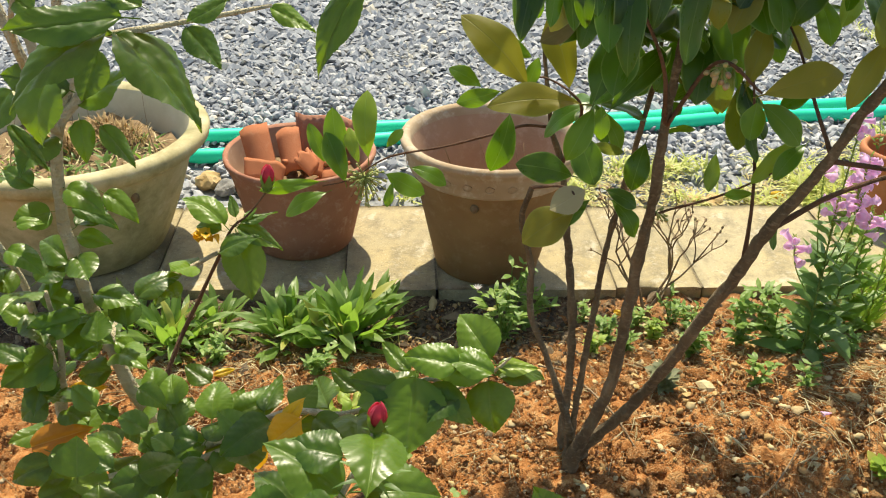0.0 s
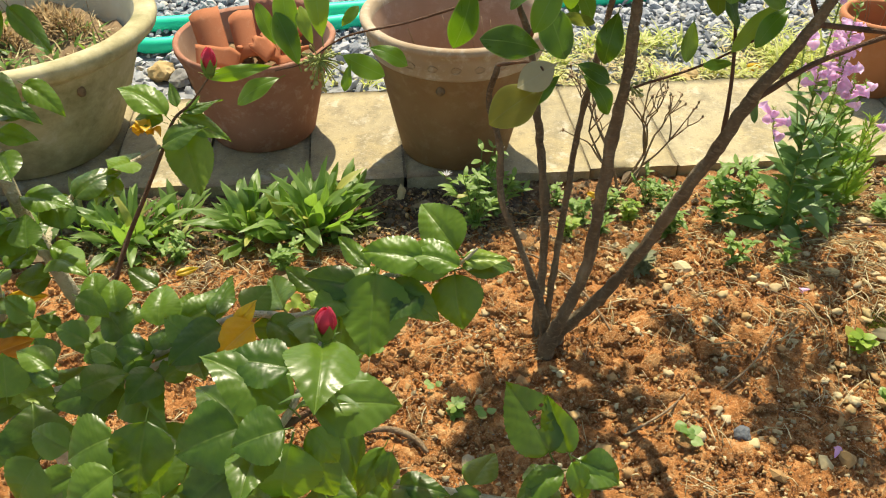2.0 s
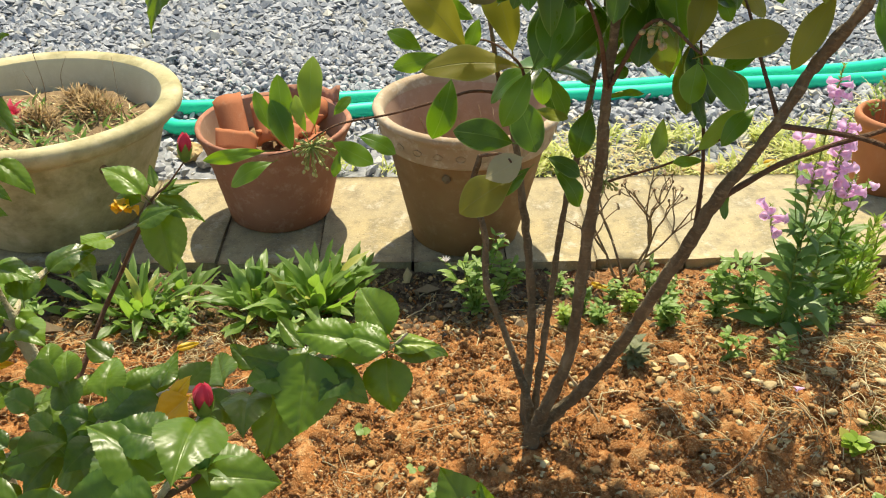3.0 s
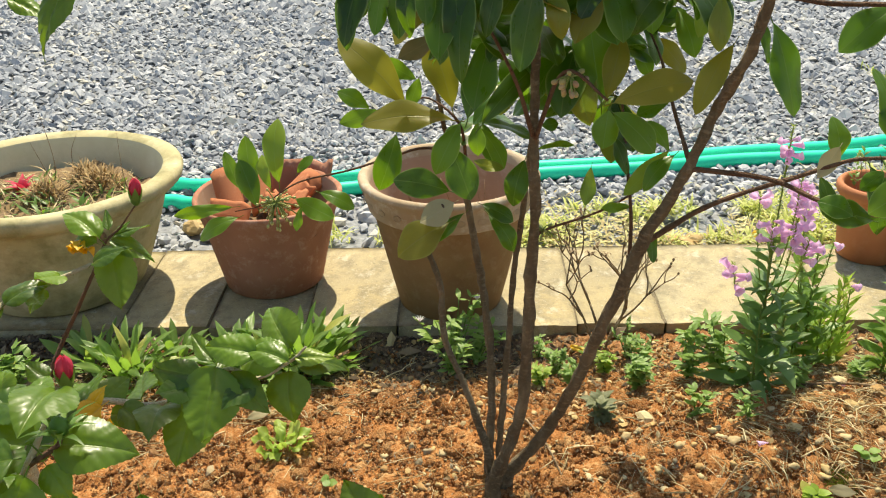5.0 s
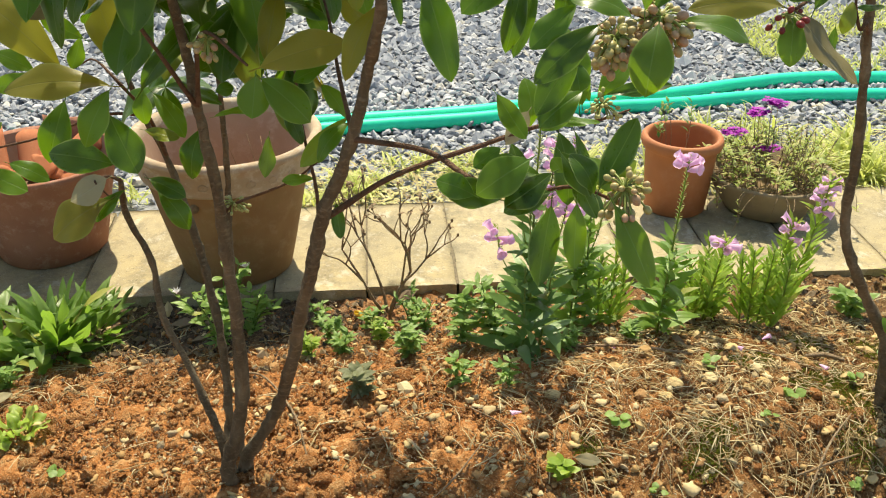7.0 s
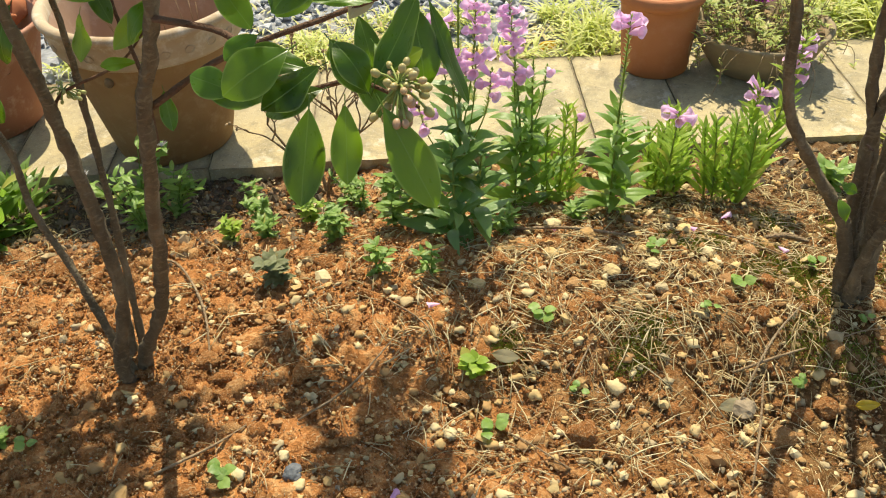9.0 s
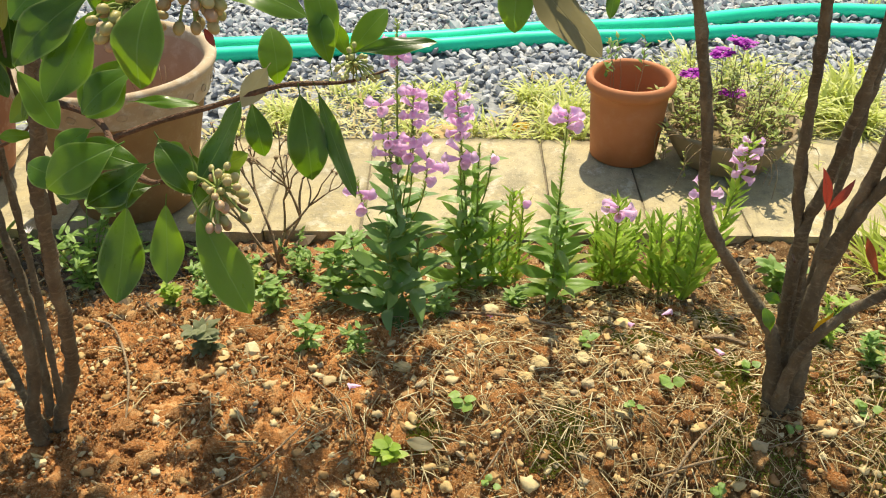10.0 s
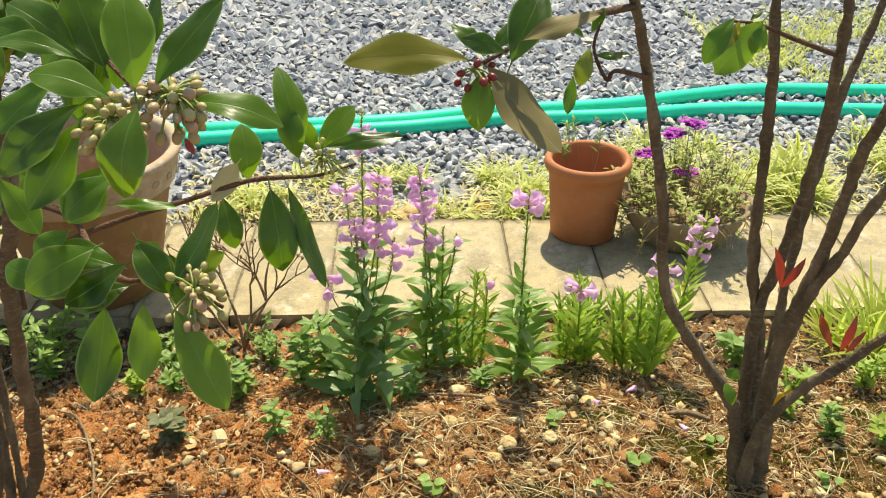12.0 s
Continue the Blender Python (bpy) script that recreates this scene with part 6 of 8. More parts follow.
def bud(plant, x, y, z, size, lean=(0.1, -0.1, 1.0)):
    """A hibiscus bud: furled red petals in a green calyx with thin bracts."""
    d = Vector(lean).normalized()
    q = Vector((0, 0, 1)).rotation_difference(d).to_matrix().to_4x4()
    m = plant.matrix_basis.inverted() @ Matrix.Translation((x, y, z)) @ q @ Matrix.Diagonal((size, size, size, 1))
    pet, cal = Soup(), Soup()
    for k in range(6):
        a = k * 1.05
        b = Vector((0.16 * math.cos(a), 0.16 * math.sin(a), 0.35))
        t = Vector((0.06 * math.cos(a + 1.0), 0.06 * math.sin(a + 1.0), 1.25 - 0.05 * (k % 2)))
        pet.blade(b, t, 0.42, 0.20, (math.cos(a), math.sin(a), 0.1), 5, -0.4, 0.8)
    pet.ball((0, 0, 0.62), 0.20, 2.2, 7, 10)
    for k in range(5):
        a = k * 1.2566
        cal.blade((0.10 * math.cos(a), 0.10 * math.sin(a), 0.0), (0.31 * math.cos(a), 0.31 * math.sin(a), 0.86), 0.36, 0.10, (math.cos(a), math.sin(a), 0), 4, -0.3, 0.7)
    cal.ball((0, 0, 0.22), 0.23, 1.3, 6, 10)
    for k in range(7):
        a = k * 0.8976 + 0.4
        cal.blade((0.08 * math.cos(a), 0.08 * math.sin(a), -0.02), (0.45 * math.cos(a), 0.45 * math.sin(a), 0.14), 0.07, 0.15, segs=3)
    c = part("bud", cal.mesh("calyx", HERB), plant, "red flower bud in a green calyx", m)
    part("petals", pet.mesh("petals", RED_PETAL), c, "furled red petals")
    return c


bud(hibiscus, 0.093, 0.62, 0.858, 0.023)
bud(hibiscus, -0.052, 1.2, 0.757, 0.030, (0.1, 0.0, 1.0))
g = random.Random(40)
tuft = Soup()
for k in range(11):
    a = k * 0.571
    tuft.blade((0.091, 0.60, 0.831), (0.091 + 0.028 * math.cos(a), 0.60 + 0.028 * math.sin(a), 0.836 + g.uniform(-0.004, 0.016)), 0.006, 0.15, segs=4)
tuft.ball((0.091, 0.60, 0.838), 0.007, 1.3, 6, 9)
part("young_bud", tuft.mesh("young_bud", HERB), hibiscus, "green unopened bud with narrow bracts", hibiscus.matrix_basis.inverted())
open_bloom = Soup()
for k in range(16):
    a, u = k * 2.4, g.uniform(0.3, 1.0)
    b = Vector((-0.135, 1.19, 0.697)) + Vector((g.uniform(-.006, .006), g.uniform(-.006, .006), g.uniform(-.006, .004)))
    open_bloom.blade(b, b + Vector((0.016 * u * math.cos(a), 0.014 * u * math.sin(a), g.uniform(-0.010, 0.006))), 0.014, g.uniform(0.1, 0.5), segs=5, fold=0.5, shape=1.3)
part("withered_bloom", open_bloom.mesh("withered_bloom", LEAF_YELLOW), hibiscus, "withered orange bloom", hibiscus.matrix_basis.inverted())

# hibiscus, upper shoots
leaf(hibiscus, "H", (-0.025, 0.565, 1.148), (-0.073, 0.540, 1.126), 0.033)
leaf(hibiscus, "H", (-0.023, 0.565, 1.148), (0.019, 0.545, 1.111), 0.040)
leaf(hibiscus, "H", (-0.019, 0.565, 1.156), (-0.069, 0.551, 1.154), 0.026)
leaf(hibiscus, "H", (-0.151, 0.820, 1.039), (-0.166, 0.795, 0.994), 0.050)
leaf(hibiscus, "H", (0.010, 0.565, 1.151), (0.026, 0.556, 1.134), 0.016)
leaf(hibiscus, "H", (0.085, 0.800, 1.115), (0.048, 0.770, 1.059), 0.031)
leaf(hibiscus, "H", (0.017, 0.820, 1.092), (0.050, 0.811, 1.076), 0.019)
leaf(hibiscus, "H", (0.030, 0.565, 1.164), (0.011, 0.561, 1.155), 0.013)
leaf(hibiscus, "H", (-0.119, 0.840, 1.053), (-0.132, 0.821, 1.018), 0.027)
leaf(hibiscus, "H", (-0.178, 1.000, 0.926), (-0.145, 0.979, 0.890), 0.027)
leaf(hibiscus, "H", (-0.223, 0.900, 0.967), (-0.191, 0.881, 0.933), 0.017)
leaf(hibiscus, "H", (-0.198, 1.000, 0.932), (-0.191, 0.979, 0.896), 0.023)
leaf(hibiscus, "H", (-0.009, 0.565, 1.161), (-0.030, 0.571, 1.168), 0.012)
leaf(hibiscus, "H", (-0.146, 0.800, 1.093), (-0.170, 0.814, 1.108), 0.018)
leaf(hibiscus, "H", (-0.194, 0.850, 1.017), (-0.215, 0.833, 0.985), 0.033)
leaf(hibiscus, "H", (-0.203, 1.050, 0.828), (-0.166, 1.036, 0.804), 0.033)
leaf(hibiscus, "H", (-0.229, 1.020, 0.826), (-0.181, 1.011, 0.811), 0.027)
leaf(hibiscus, "H", (-0.229, 1.020, 0.792), (-0.192, 1.016, 0.786), 0.023)
leaf(hibiscus, "H", (-0.235, 0.950, 0.885), (-0.267, 0.965, 0.898), 0.023)
leaf(hibiscus, "H", (-0.259, 0.950, 0.842), (-0.235, 0.955, 0.846), 0.019)
# twig with the small red bud
leaf(hibiscus, "H", (-0.109, 1.200, 0.709), (-0.167, 1.236, 0.740), 0.049)
leaf(hibiscus, "H", (-0.114, 1.200, 0.701), (-0.149, 1.208, 0.707), 0.024)
leaf(hibiscus, "H", (-0.094, 1.200, 0.706), (-0.034, 1.186, 0.682), 0.035)
leaf(hibiscus, "H", (-0.089, 1.200, 0.711), (-0.042, 1.212, 0.721), 0.025)
leaf(hibiscus, "H", (-0.094, 1.200, 0.720), (-0.103, 1.224, 0.740), 0.014)
leaf(hibiscus, "H", (-0.093, 1.190, 0.695), (-0.073, 1.140, 0.632), 0.064)
leaf(hibiscus, "H", (-0.084, 1.200, 0.716), (-0.068, 1.213, 0.727), 0.010)
leaf(hibiscus, "H", (-0.175, 1.150, 0.658), (-0.196, 1.133, 0.631), 0.027)
# left stem
leaf(hibiscus, "H", (-0.232, 0.980, 0.729), (-0.275, 0.993, 0.739), 0.033)
leaf(hibiscus, "H", (-0.215, 0.950, 0.735), (-0.273, 0.942, 0.723), 0.039)
leaf(hibiscus, "H", (-0.193, 0.920, 0.725), (-0.197, 0.949, 0.744), 0.032)
leaf(hibiscus, "H", (-0.181, 0.980, 0.703), (-0.190, 1.018, 0.730), 0.041)
leaf(hibiscus, "H", (-0.202, 1.000, 0.670), (-0.173, 0.990, 0.655), 0.024)
leaf(hibiscus, "H", (-0.268, 0.950, 0.631), (-0.299, 0.937, 0.613), 0.039)
leaf(hibiscus, "H", (-0.280, 0.950, 0.764), (-0.301, 0.975, 0.783), 0.027)
leaf(hibiscus, "H", (-0.285, 0.950, 0.680), (-0.321, 0.967, 0.690), 0.028)
leaf(hibiscus, "H", (-0.253, 0.950, 0.665), (-0.276, 0.940, 0.650), 0.028)
leaf(hibiscus, "O", (-0.299, 0.950, 0.562), (-0.229, 0.950, 0.588), 0.044)
leaf(hibiscus, "O", (-0.038, 0.950, 0.582), (-0.018, 0.950, 0.598), 0.015)
leaf(hibiscus, "O", (-0.044, 0.950, 0.574), (-0.062, 0.950, 0.517), 0.047)
leaf(hibiscus, "O", (-0.266, 1.000, 0.603), (-0.221, 1.000, 0.606), 0.019)
# pale branch with small leaves
leaf(hibiscus, "H", (-0.153, 0.900, 0.681), (-0.124, 0.890, 0.666), 0.027)
leaf(hibiscus, "H", (-0.118, 0.900, 0.660), (-0.129, 0.931, 0.678), 0.034)
leaf(hibiscus, "H", (-0.143, 0.920, 0.663), (-0.149, 0.945, 0.678), 0.028)
leaf(hibiscus, "H", (-0.079, 0.880, 0.656), (-0.077, 0.921, 0.679), 0.045)
leaf(hibiscus, "H", (-0.056, 0.880, 0.660), (-0.007, 0.900, 0.671), 0.040)
leaf(hibiscus, "H", (-0.062, 0.900, 0.648), (-0.052, 0.923, 0.661), 0.024)
leaf(hibiscus, "H", (0.007, 0.860, 0.682), (0.029, 0.883, 0.695), 0.032)
leaf(hibiscus, "H", (0.012, 0.860, 0.665), (0.054, 0.858, 0.662), 0.027)
leaf(hibiscus, "H", (-0.091, 0.860, 0.644), (-0.123, 0.868, 0.648), 0.026)
leaf(hibiscus, "H", (-0.082, 0.860, 0.645), (-0.066, 0.879, 0.655), 0.027)
leaf(hibiscus, "H", (-0.152, 0.900, 0.603), (-0.140, 0.927, 0.616), 0.033)
leaf(hibiscus, "H", (-0.139, 0.860, 0.633), (-0.113, 0.845, 0.614), 0.033)
leaf(hibiscus, "H", (-0.075, 0.840, 0.625), (-0.048, 0.860, 0.634), 0.029)
leaf(hibiscus, "H", (-0.255, 0.900, 0.599), (-0.209, 0.885, 0.579), 0.042)
leaf(hibiscus, "H", (-0.255, 0.900, 0.583), (-0.303, 0.889, 0.569), 0.041)
leaf(hibiscus, "H", (-0.270, 0.880, 0.551), (-0.227, 0.895, 0.557), 0.032)
leaf(hibiscus, "H", (-0.187, 0.880, 0.592), (-0.220, 0.898, 0.600), 0.024)
leaf(hibiscus, "H", (-0.103, 0.860, 0.631), (-0.091, 0.843, 0.609), 0.027)
leaf(hibiscus, "H", (-0.047, 0.900, 0.625), (-0.068, 0.931, 0.631), 0.022)
leaf(hibiscus, "H", (-0.197, 0.950, 0.602), (-0.224, 0.962, 0.608), 0.019)
leaf(hibiscus, "H", (-0.121, 0.920, 0.625), (-0.112, 0.943, 0.637), 0.023)
leaf(hibiscus, "H", (-0.146, 0.800, 0.691), (-0.167, 0.820, 0.701), 0.024)
leaf(hibiscus, "H", (-0.100, 0.800, 0.687), (-0.121, 0.815, 0.694), 0.020)
# near shoot with the large red bud
leaf(hibiscus, "H", (0.069, 0.600, 0.824), (0.021, 0.618, 0.858), 0.052)
leaf(hibiscus, "H", (0.068, 0.575, 0.831), (0.036, 0.570, 0.825), 0.037)
leaf(hibiscus, "H", (0.035, 0.610, 0.798), (-0.007, 0.601, 0.787), 0.047)
leaf(hibiscus, "H", (0.070, 0.580, 0.813), (0.060, 0.560, 0.779), 0.047)
leaf(hibiscus, "H", (0.081, 0.590, 0.813), (0.098, 0.579, 0.792), 0.022)
leaf(hibiscus, "H", (-0.038, 0.660, 0.757), (-0.049, 0.632, 0.712), 0.054)
leaf(hibiscus, "H", (-0.063, 0.660, 0.744), (-0.097, 0.651, 0.734), 0.046)
leaf(hibiscus, "H", (-0.139, 0.700, 0.681), (-0.141, 0.724, 0.717), 0.057)
leaf(hibiscus, "H", (-0.129, 0.680, 0.702), (-0.149, 0.662, 0.677), 0.041)
leaf(hibiscus, "H", (0.038, 0.600, 0.778), (-0.006, 0.582, 0.752), 0.056)
leaf(hibiscus, "H", (0.095, 0.700, 0.695), (0.108, 0.672, 0.645), 0.027)
leaf(hibiscus, "H", (0.126, 0.690, 0.680), (0.102, 0.669, 0.646), 0.026)
leaf(hibiscus, "H", (0.132, 0.680, 0.686), (0.124, 0.663, 0.656), 0.020)
leaf(hibiscus, "H", (-0.078, 0.640, 0.720), (-0.086, 0.626, 0.699), 0.035)
leaf(hibiscus, "H", (-0.155, 0.720, 0.730), (-0.156, 0.739, 0.758), 0.037)
leaf(hibiscus, "H", (-0.054, 0.620, 0.750), (-0.090, 0.606, 0.732), 0.036)
leaf(hibiscus, "H", (0.079, 0.600, 0.782), (0.093, 0.584, 0.752), 0.026)
leaf(hibiscus, "H", (-0.165, 0.700, 0.678), (-0.186, 0.712, 0.697), 0.044)
# middle shoot
leaf(hibiscus, "H", (0.126, 0.860, 0.721), (0.117, 0.809, 0.666), 0.077)
leaf(hibiscus, "H", (0.169, 0.860, 0.735), (0.115, 0.870, 0.742), 0.045)
leaf(hibiscus, "H", (0.202, 0.870, 0.735), (0.170, 0.911, 0.764), 0.052)
leaf(hibiscus, "H", (0.202, 0.850, 0.732), (0.156, 0.866, 0.742), 0.035)
leaf(hibiscus, "H", (0.207, 0.860, 0.731), (0.247, 0.859, 0.730), 0.020)
leaf(hibiscus, "H", (0.199, 0.860, 0.715), (0.202, 0.829, 0.673), 0.057)
leaf(hibiscus, "H", (0.109, 0.860, 0.709), (0.062, 0.869, 0.715), 0.039)
leaf(hibiscus, "H", (0.101, 0.870, 0.689), (0.083, 0.822, 0.626), 0.067)
leaf(hibiscus, "H", (0.122, 0.870, 0.721), (0.094, 0.901, 0.735), 0.020)
leaf(hibiscus, "H", (0.069, 0.900, 0.674), (0.040, 0.922, 0.687), 0.022)
# low shoot with the eaten leaf
leaf(hibiscus, "E", (0.289, 0.800, 0.533), (0.250, 0.836, 0.597), 0.070)
leaf(hibiscus, "H", (0.308, 0.800, 0.532), (0.288, 0.829, 0.584), 0.041)
leaf(hibiscus, "H", (0.321, 0.800, 0.518), (0.365, 0.788, 0.493), 0.049)
leaf(hibiscus, "H", (0.302, 0.790, 0.516), (0.251, 0.776, 0.498), 0.037)
leaf(hibiscus, "H", (0.310, 0.790, 0.529), (0.324, 0.768, 0.488), 0.030)
# more leaves low down
leaf(hibiscus, "H", (-0.129, 0.750, 0.729), (-0.159, 0.768, 0.739), 0.025)
leaf(hibiscus, "H", (-0.135, 0.850, 0.668), (-0.168, 0.866, 0.677), 0.025)
leaf(hibiscus, "H", (-0.111, 0.880, 0.642), (-0.137, 0.912, 0.659), 0.035)
leaf(hibiscus, "H", (-0.043, 0.850, 0.664), (-0.071, 0.871, 0.675), 0.028)
leaf(hibiscus, "H", (-0.092, 0.950, 0.649), (-0.122, 0.967, 0.660), 0.026)
leaf(hibiscus, "H", (-0.038, 0.900, 0.650), (-0.023, 0.925, 0.665), 0.032)
leaf(hibiscus, "H", (-0.104, 0.680, 0.712), (-0.137, 0.699, 0.718), 0.027)
leaf(hibiscus, "H", (-0.052, 0.660, 0.700), (-0.085, 0.683, 0.707), 0.030)
leaf(hibiscus, "H", (-0.074, 0.640, 0.687), (-0.109, 0.651, 0.690), 0.026)
leaf(hibiscus, "H", (-0.021, 0.620, 0.708), (-0.060, 0.610, 0.698), 0.039)
leaf(hibiscus, "H", (0.055, 0.620, 0.715), (0.039, 0.601, 0.697), 0.037)
leaf(hibiscus, "H", (0.081, 0.660, 0.660), (0.094, 0.641, 0.642), 0.034)
leaf(hibiscus, "H", (0.120, 0.740, 0.555), (0.099, 0.775, 0.563), 0.039)
leaf(hibiscus, "H", (0.139, 0.760, 0.514), (0.155, 0.783, 0.518), 0.028)
leaf(hibiscus, "H", (-0.199, 0.900, 0.657), (-0.229, 0.921, 0.670), 0.027)
leaf(hibiscus, "H", (-0.133, 0.800, 0.658), (-0.096, 0.813, 0.664), 0.035)
leaf(hibiscus, "O", (0.017, 0.830, 0.695), (-0.024, 0.830, 0.655), 0.043)
leaf(hibiscus, "O", (-0.003, 0.840, 0.680), (0.020, 0.840, 0.713), 0.020)

# ---- herbs in the bed ----
LEAVES["N"] = leaf_set(mat_leaf("narrow_leaf", (0.085, 0.170, 0.055), (0.18, 0.29, 0.085), (0.3, 0.3, 0.05), (0.16, 0.26, 0.10), (0.22, 0.44, 0.06), 9.0, 2.0, 0.38, 0.34, 0.05), 0.98, 0.02, 0.3, 0.06, 9, 0.5, 0.9, 1.8, slim=0.2)
LEAVES["M"] = leaf_set(mat_leaf("mid_green_narrow_leaf", (0.10, 0.20, 0.035), (0.21, 0.34, 0.065), (0.32, 0.34, 0.08), (0.20, 0.30, 0.10), (0.30, 0.52, 0.06), 9.0, 2.0, 0.40, 0.38, 0.06), 0.98, 0.02, 0.3, 0.06, 9, 0.5, 0.9, 1.8, slim=0.2)
LEAVES["L"] = leaf_set(mat_leaf("light_leaf", (0.22, 0.34, 0.035), (0.36, 0.48, 0.075), (0.42, 0.40, 0.08), (0.26, 0.38, 0.12), (0.4, 0.62, 0.08), 9.0, 2.0, 0.45, 0.42, 0.08), 0.98, 0.0, 0.3, 0.06, 8, 0.5, 0.9, slim=0.16)
LEAVES["S"] = leaf_set(mat_leaf("spoon_leaf", (0.085, 0.165, 0.035), (0.20, 0.31, 0.08), (0.42, 0.42, 0.10), (0.24, 0.36, 0.13), (0.34, 0.58, 0.07), 7.0, 2.0, 0.40, 0.40, 0.08), 1.35, 0.03, 0.30, 0.28, 14, 0.0, 0.80, 1.8, slim=0.17)
LEAVES["W"] = leaf_set(mat_leaf("weed_leaf", (0.12, 0.23, 0.045), (0.24, 0.37, 0.08), (0.4, 0.4, 0.1), (0.2, 0.32, 0.12), (0.3, 0.5, 0.08), 6.0, 1.5, 0.45, 0.35, 0.06), 0.8, 0.06, 0.3, 0.10, 10, 0.4)
LEAVES["G"] = leaf_set(mat_leaf("grey_weed_leaf", (0.12, 0.135, 0.06), (0.20, 0.21, 0.10), (0.3, 0.25, 0.1), (0.24, 0.27, 0.18), (0.25, 0.35, 0.15), 6.0, 1.5, 0.6, 0.25, 0.1), 0.8, 0.06, 0.3, 0.10, 10, 0.4)


def floret_mesh():
    """One flower, unit long, along y: a swelling tube, a hooded upper lip and a lobed lower lip."""
    v, f, n = [], [], 18
    prof = [(0.0, 0.05), (0.12, 0.09), (0.32, 0.16), (0.55, 0.22), (0.74, 0.24), (0.86, 0.25), (0.95, 0.29), (1.0, 0.35)]
    for k, (y, r) in enumerate(prof):
        lip = max(0.0, (k - 4) / 3.0)
        for s in range(n):
            a = 2 * math.pi * s / n
            up = math.sin(a)
            lobe = 0.30 * lip * abs(math.sin(1.5 * (a + math.pi / 2))) if up < 0.1 else -0.12 * lip
            q = r * (1 + lobe)
            v.append((q * math.cos(a), y + lip * (0.16 * max(0.0, up) - 0.05 * max(0.0, -up)), q * up * (0.95 if up > 0 else 1.1)))
    for k in range(len(prof) - 1):
        for s in range(n):
            t = (s + 1) % n
            f.append((k * n + s, k * n + t, (k + 1) * n + t, (k + 1) * n + s))
    return mesh("floret", v, f, PINK_O)


PINK_O = mat_blade("pink_floret", [(0.0, (0.70, 0.38, 0.66)), (0.5, (0.80, 0.50, 0.76)), (1.0, (0.86, 0.64, 0.83))], (0.95, 0.62, 0.9), 0.42, 0.55, False)
FLORET = floret_mesh()


def floret(plant, p, d, ln):
    y = Vector(d).normalized()
    x = y.orthogonal().normalized()
    z = x.cross(y)
    m = Matrix((x * ln * 0.88, y * ln, z * ln * 0.88)).transposed().to_4x4()
    m.translation = Vector(p)
    return part("floret", FLORET, plant, m=plant.matrix_basis.inverted() @ m)


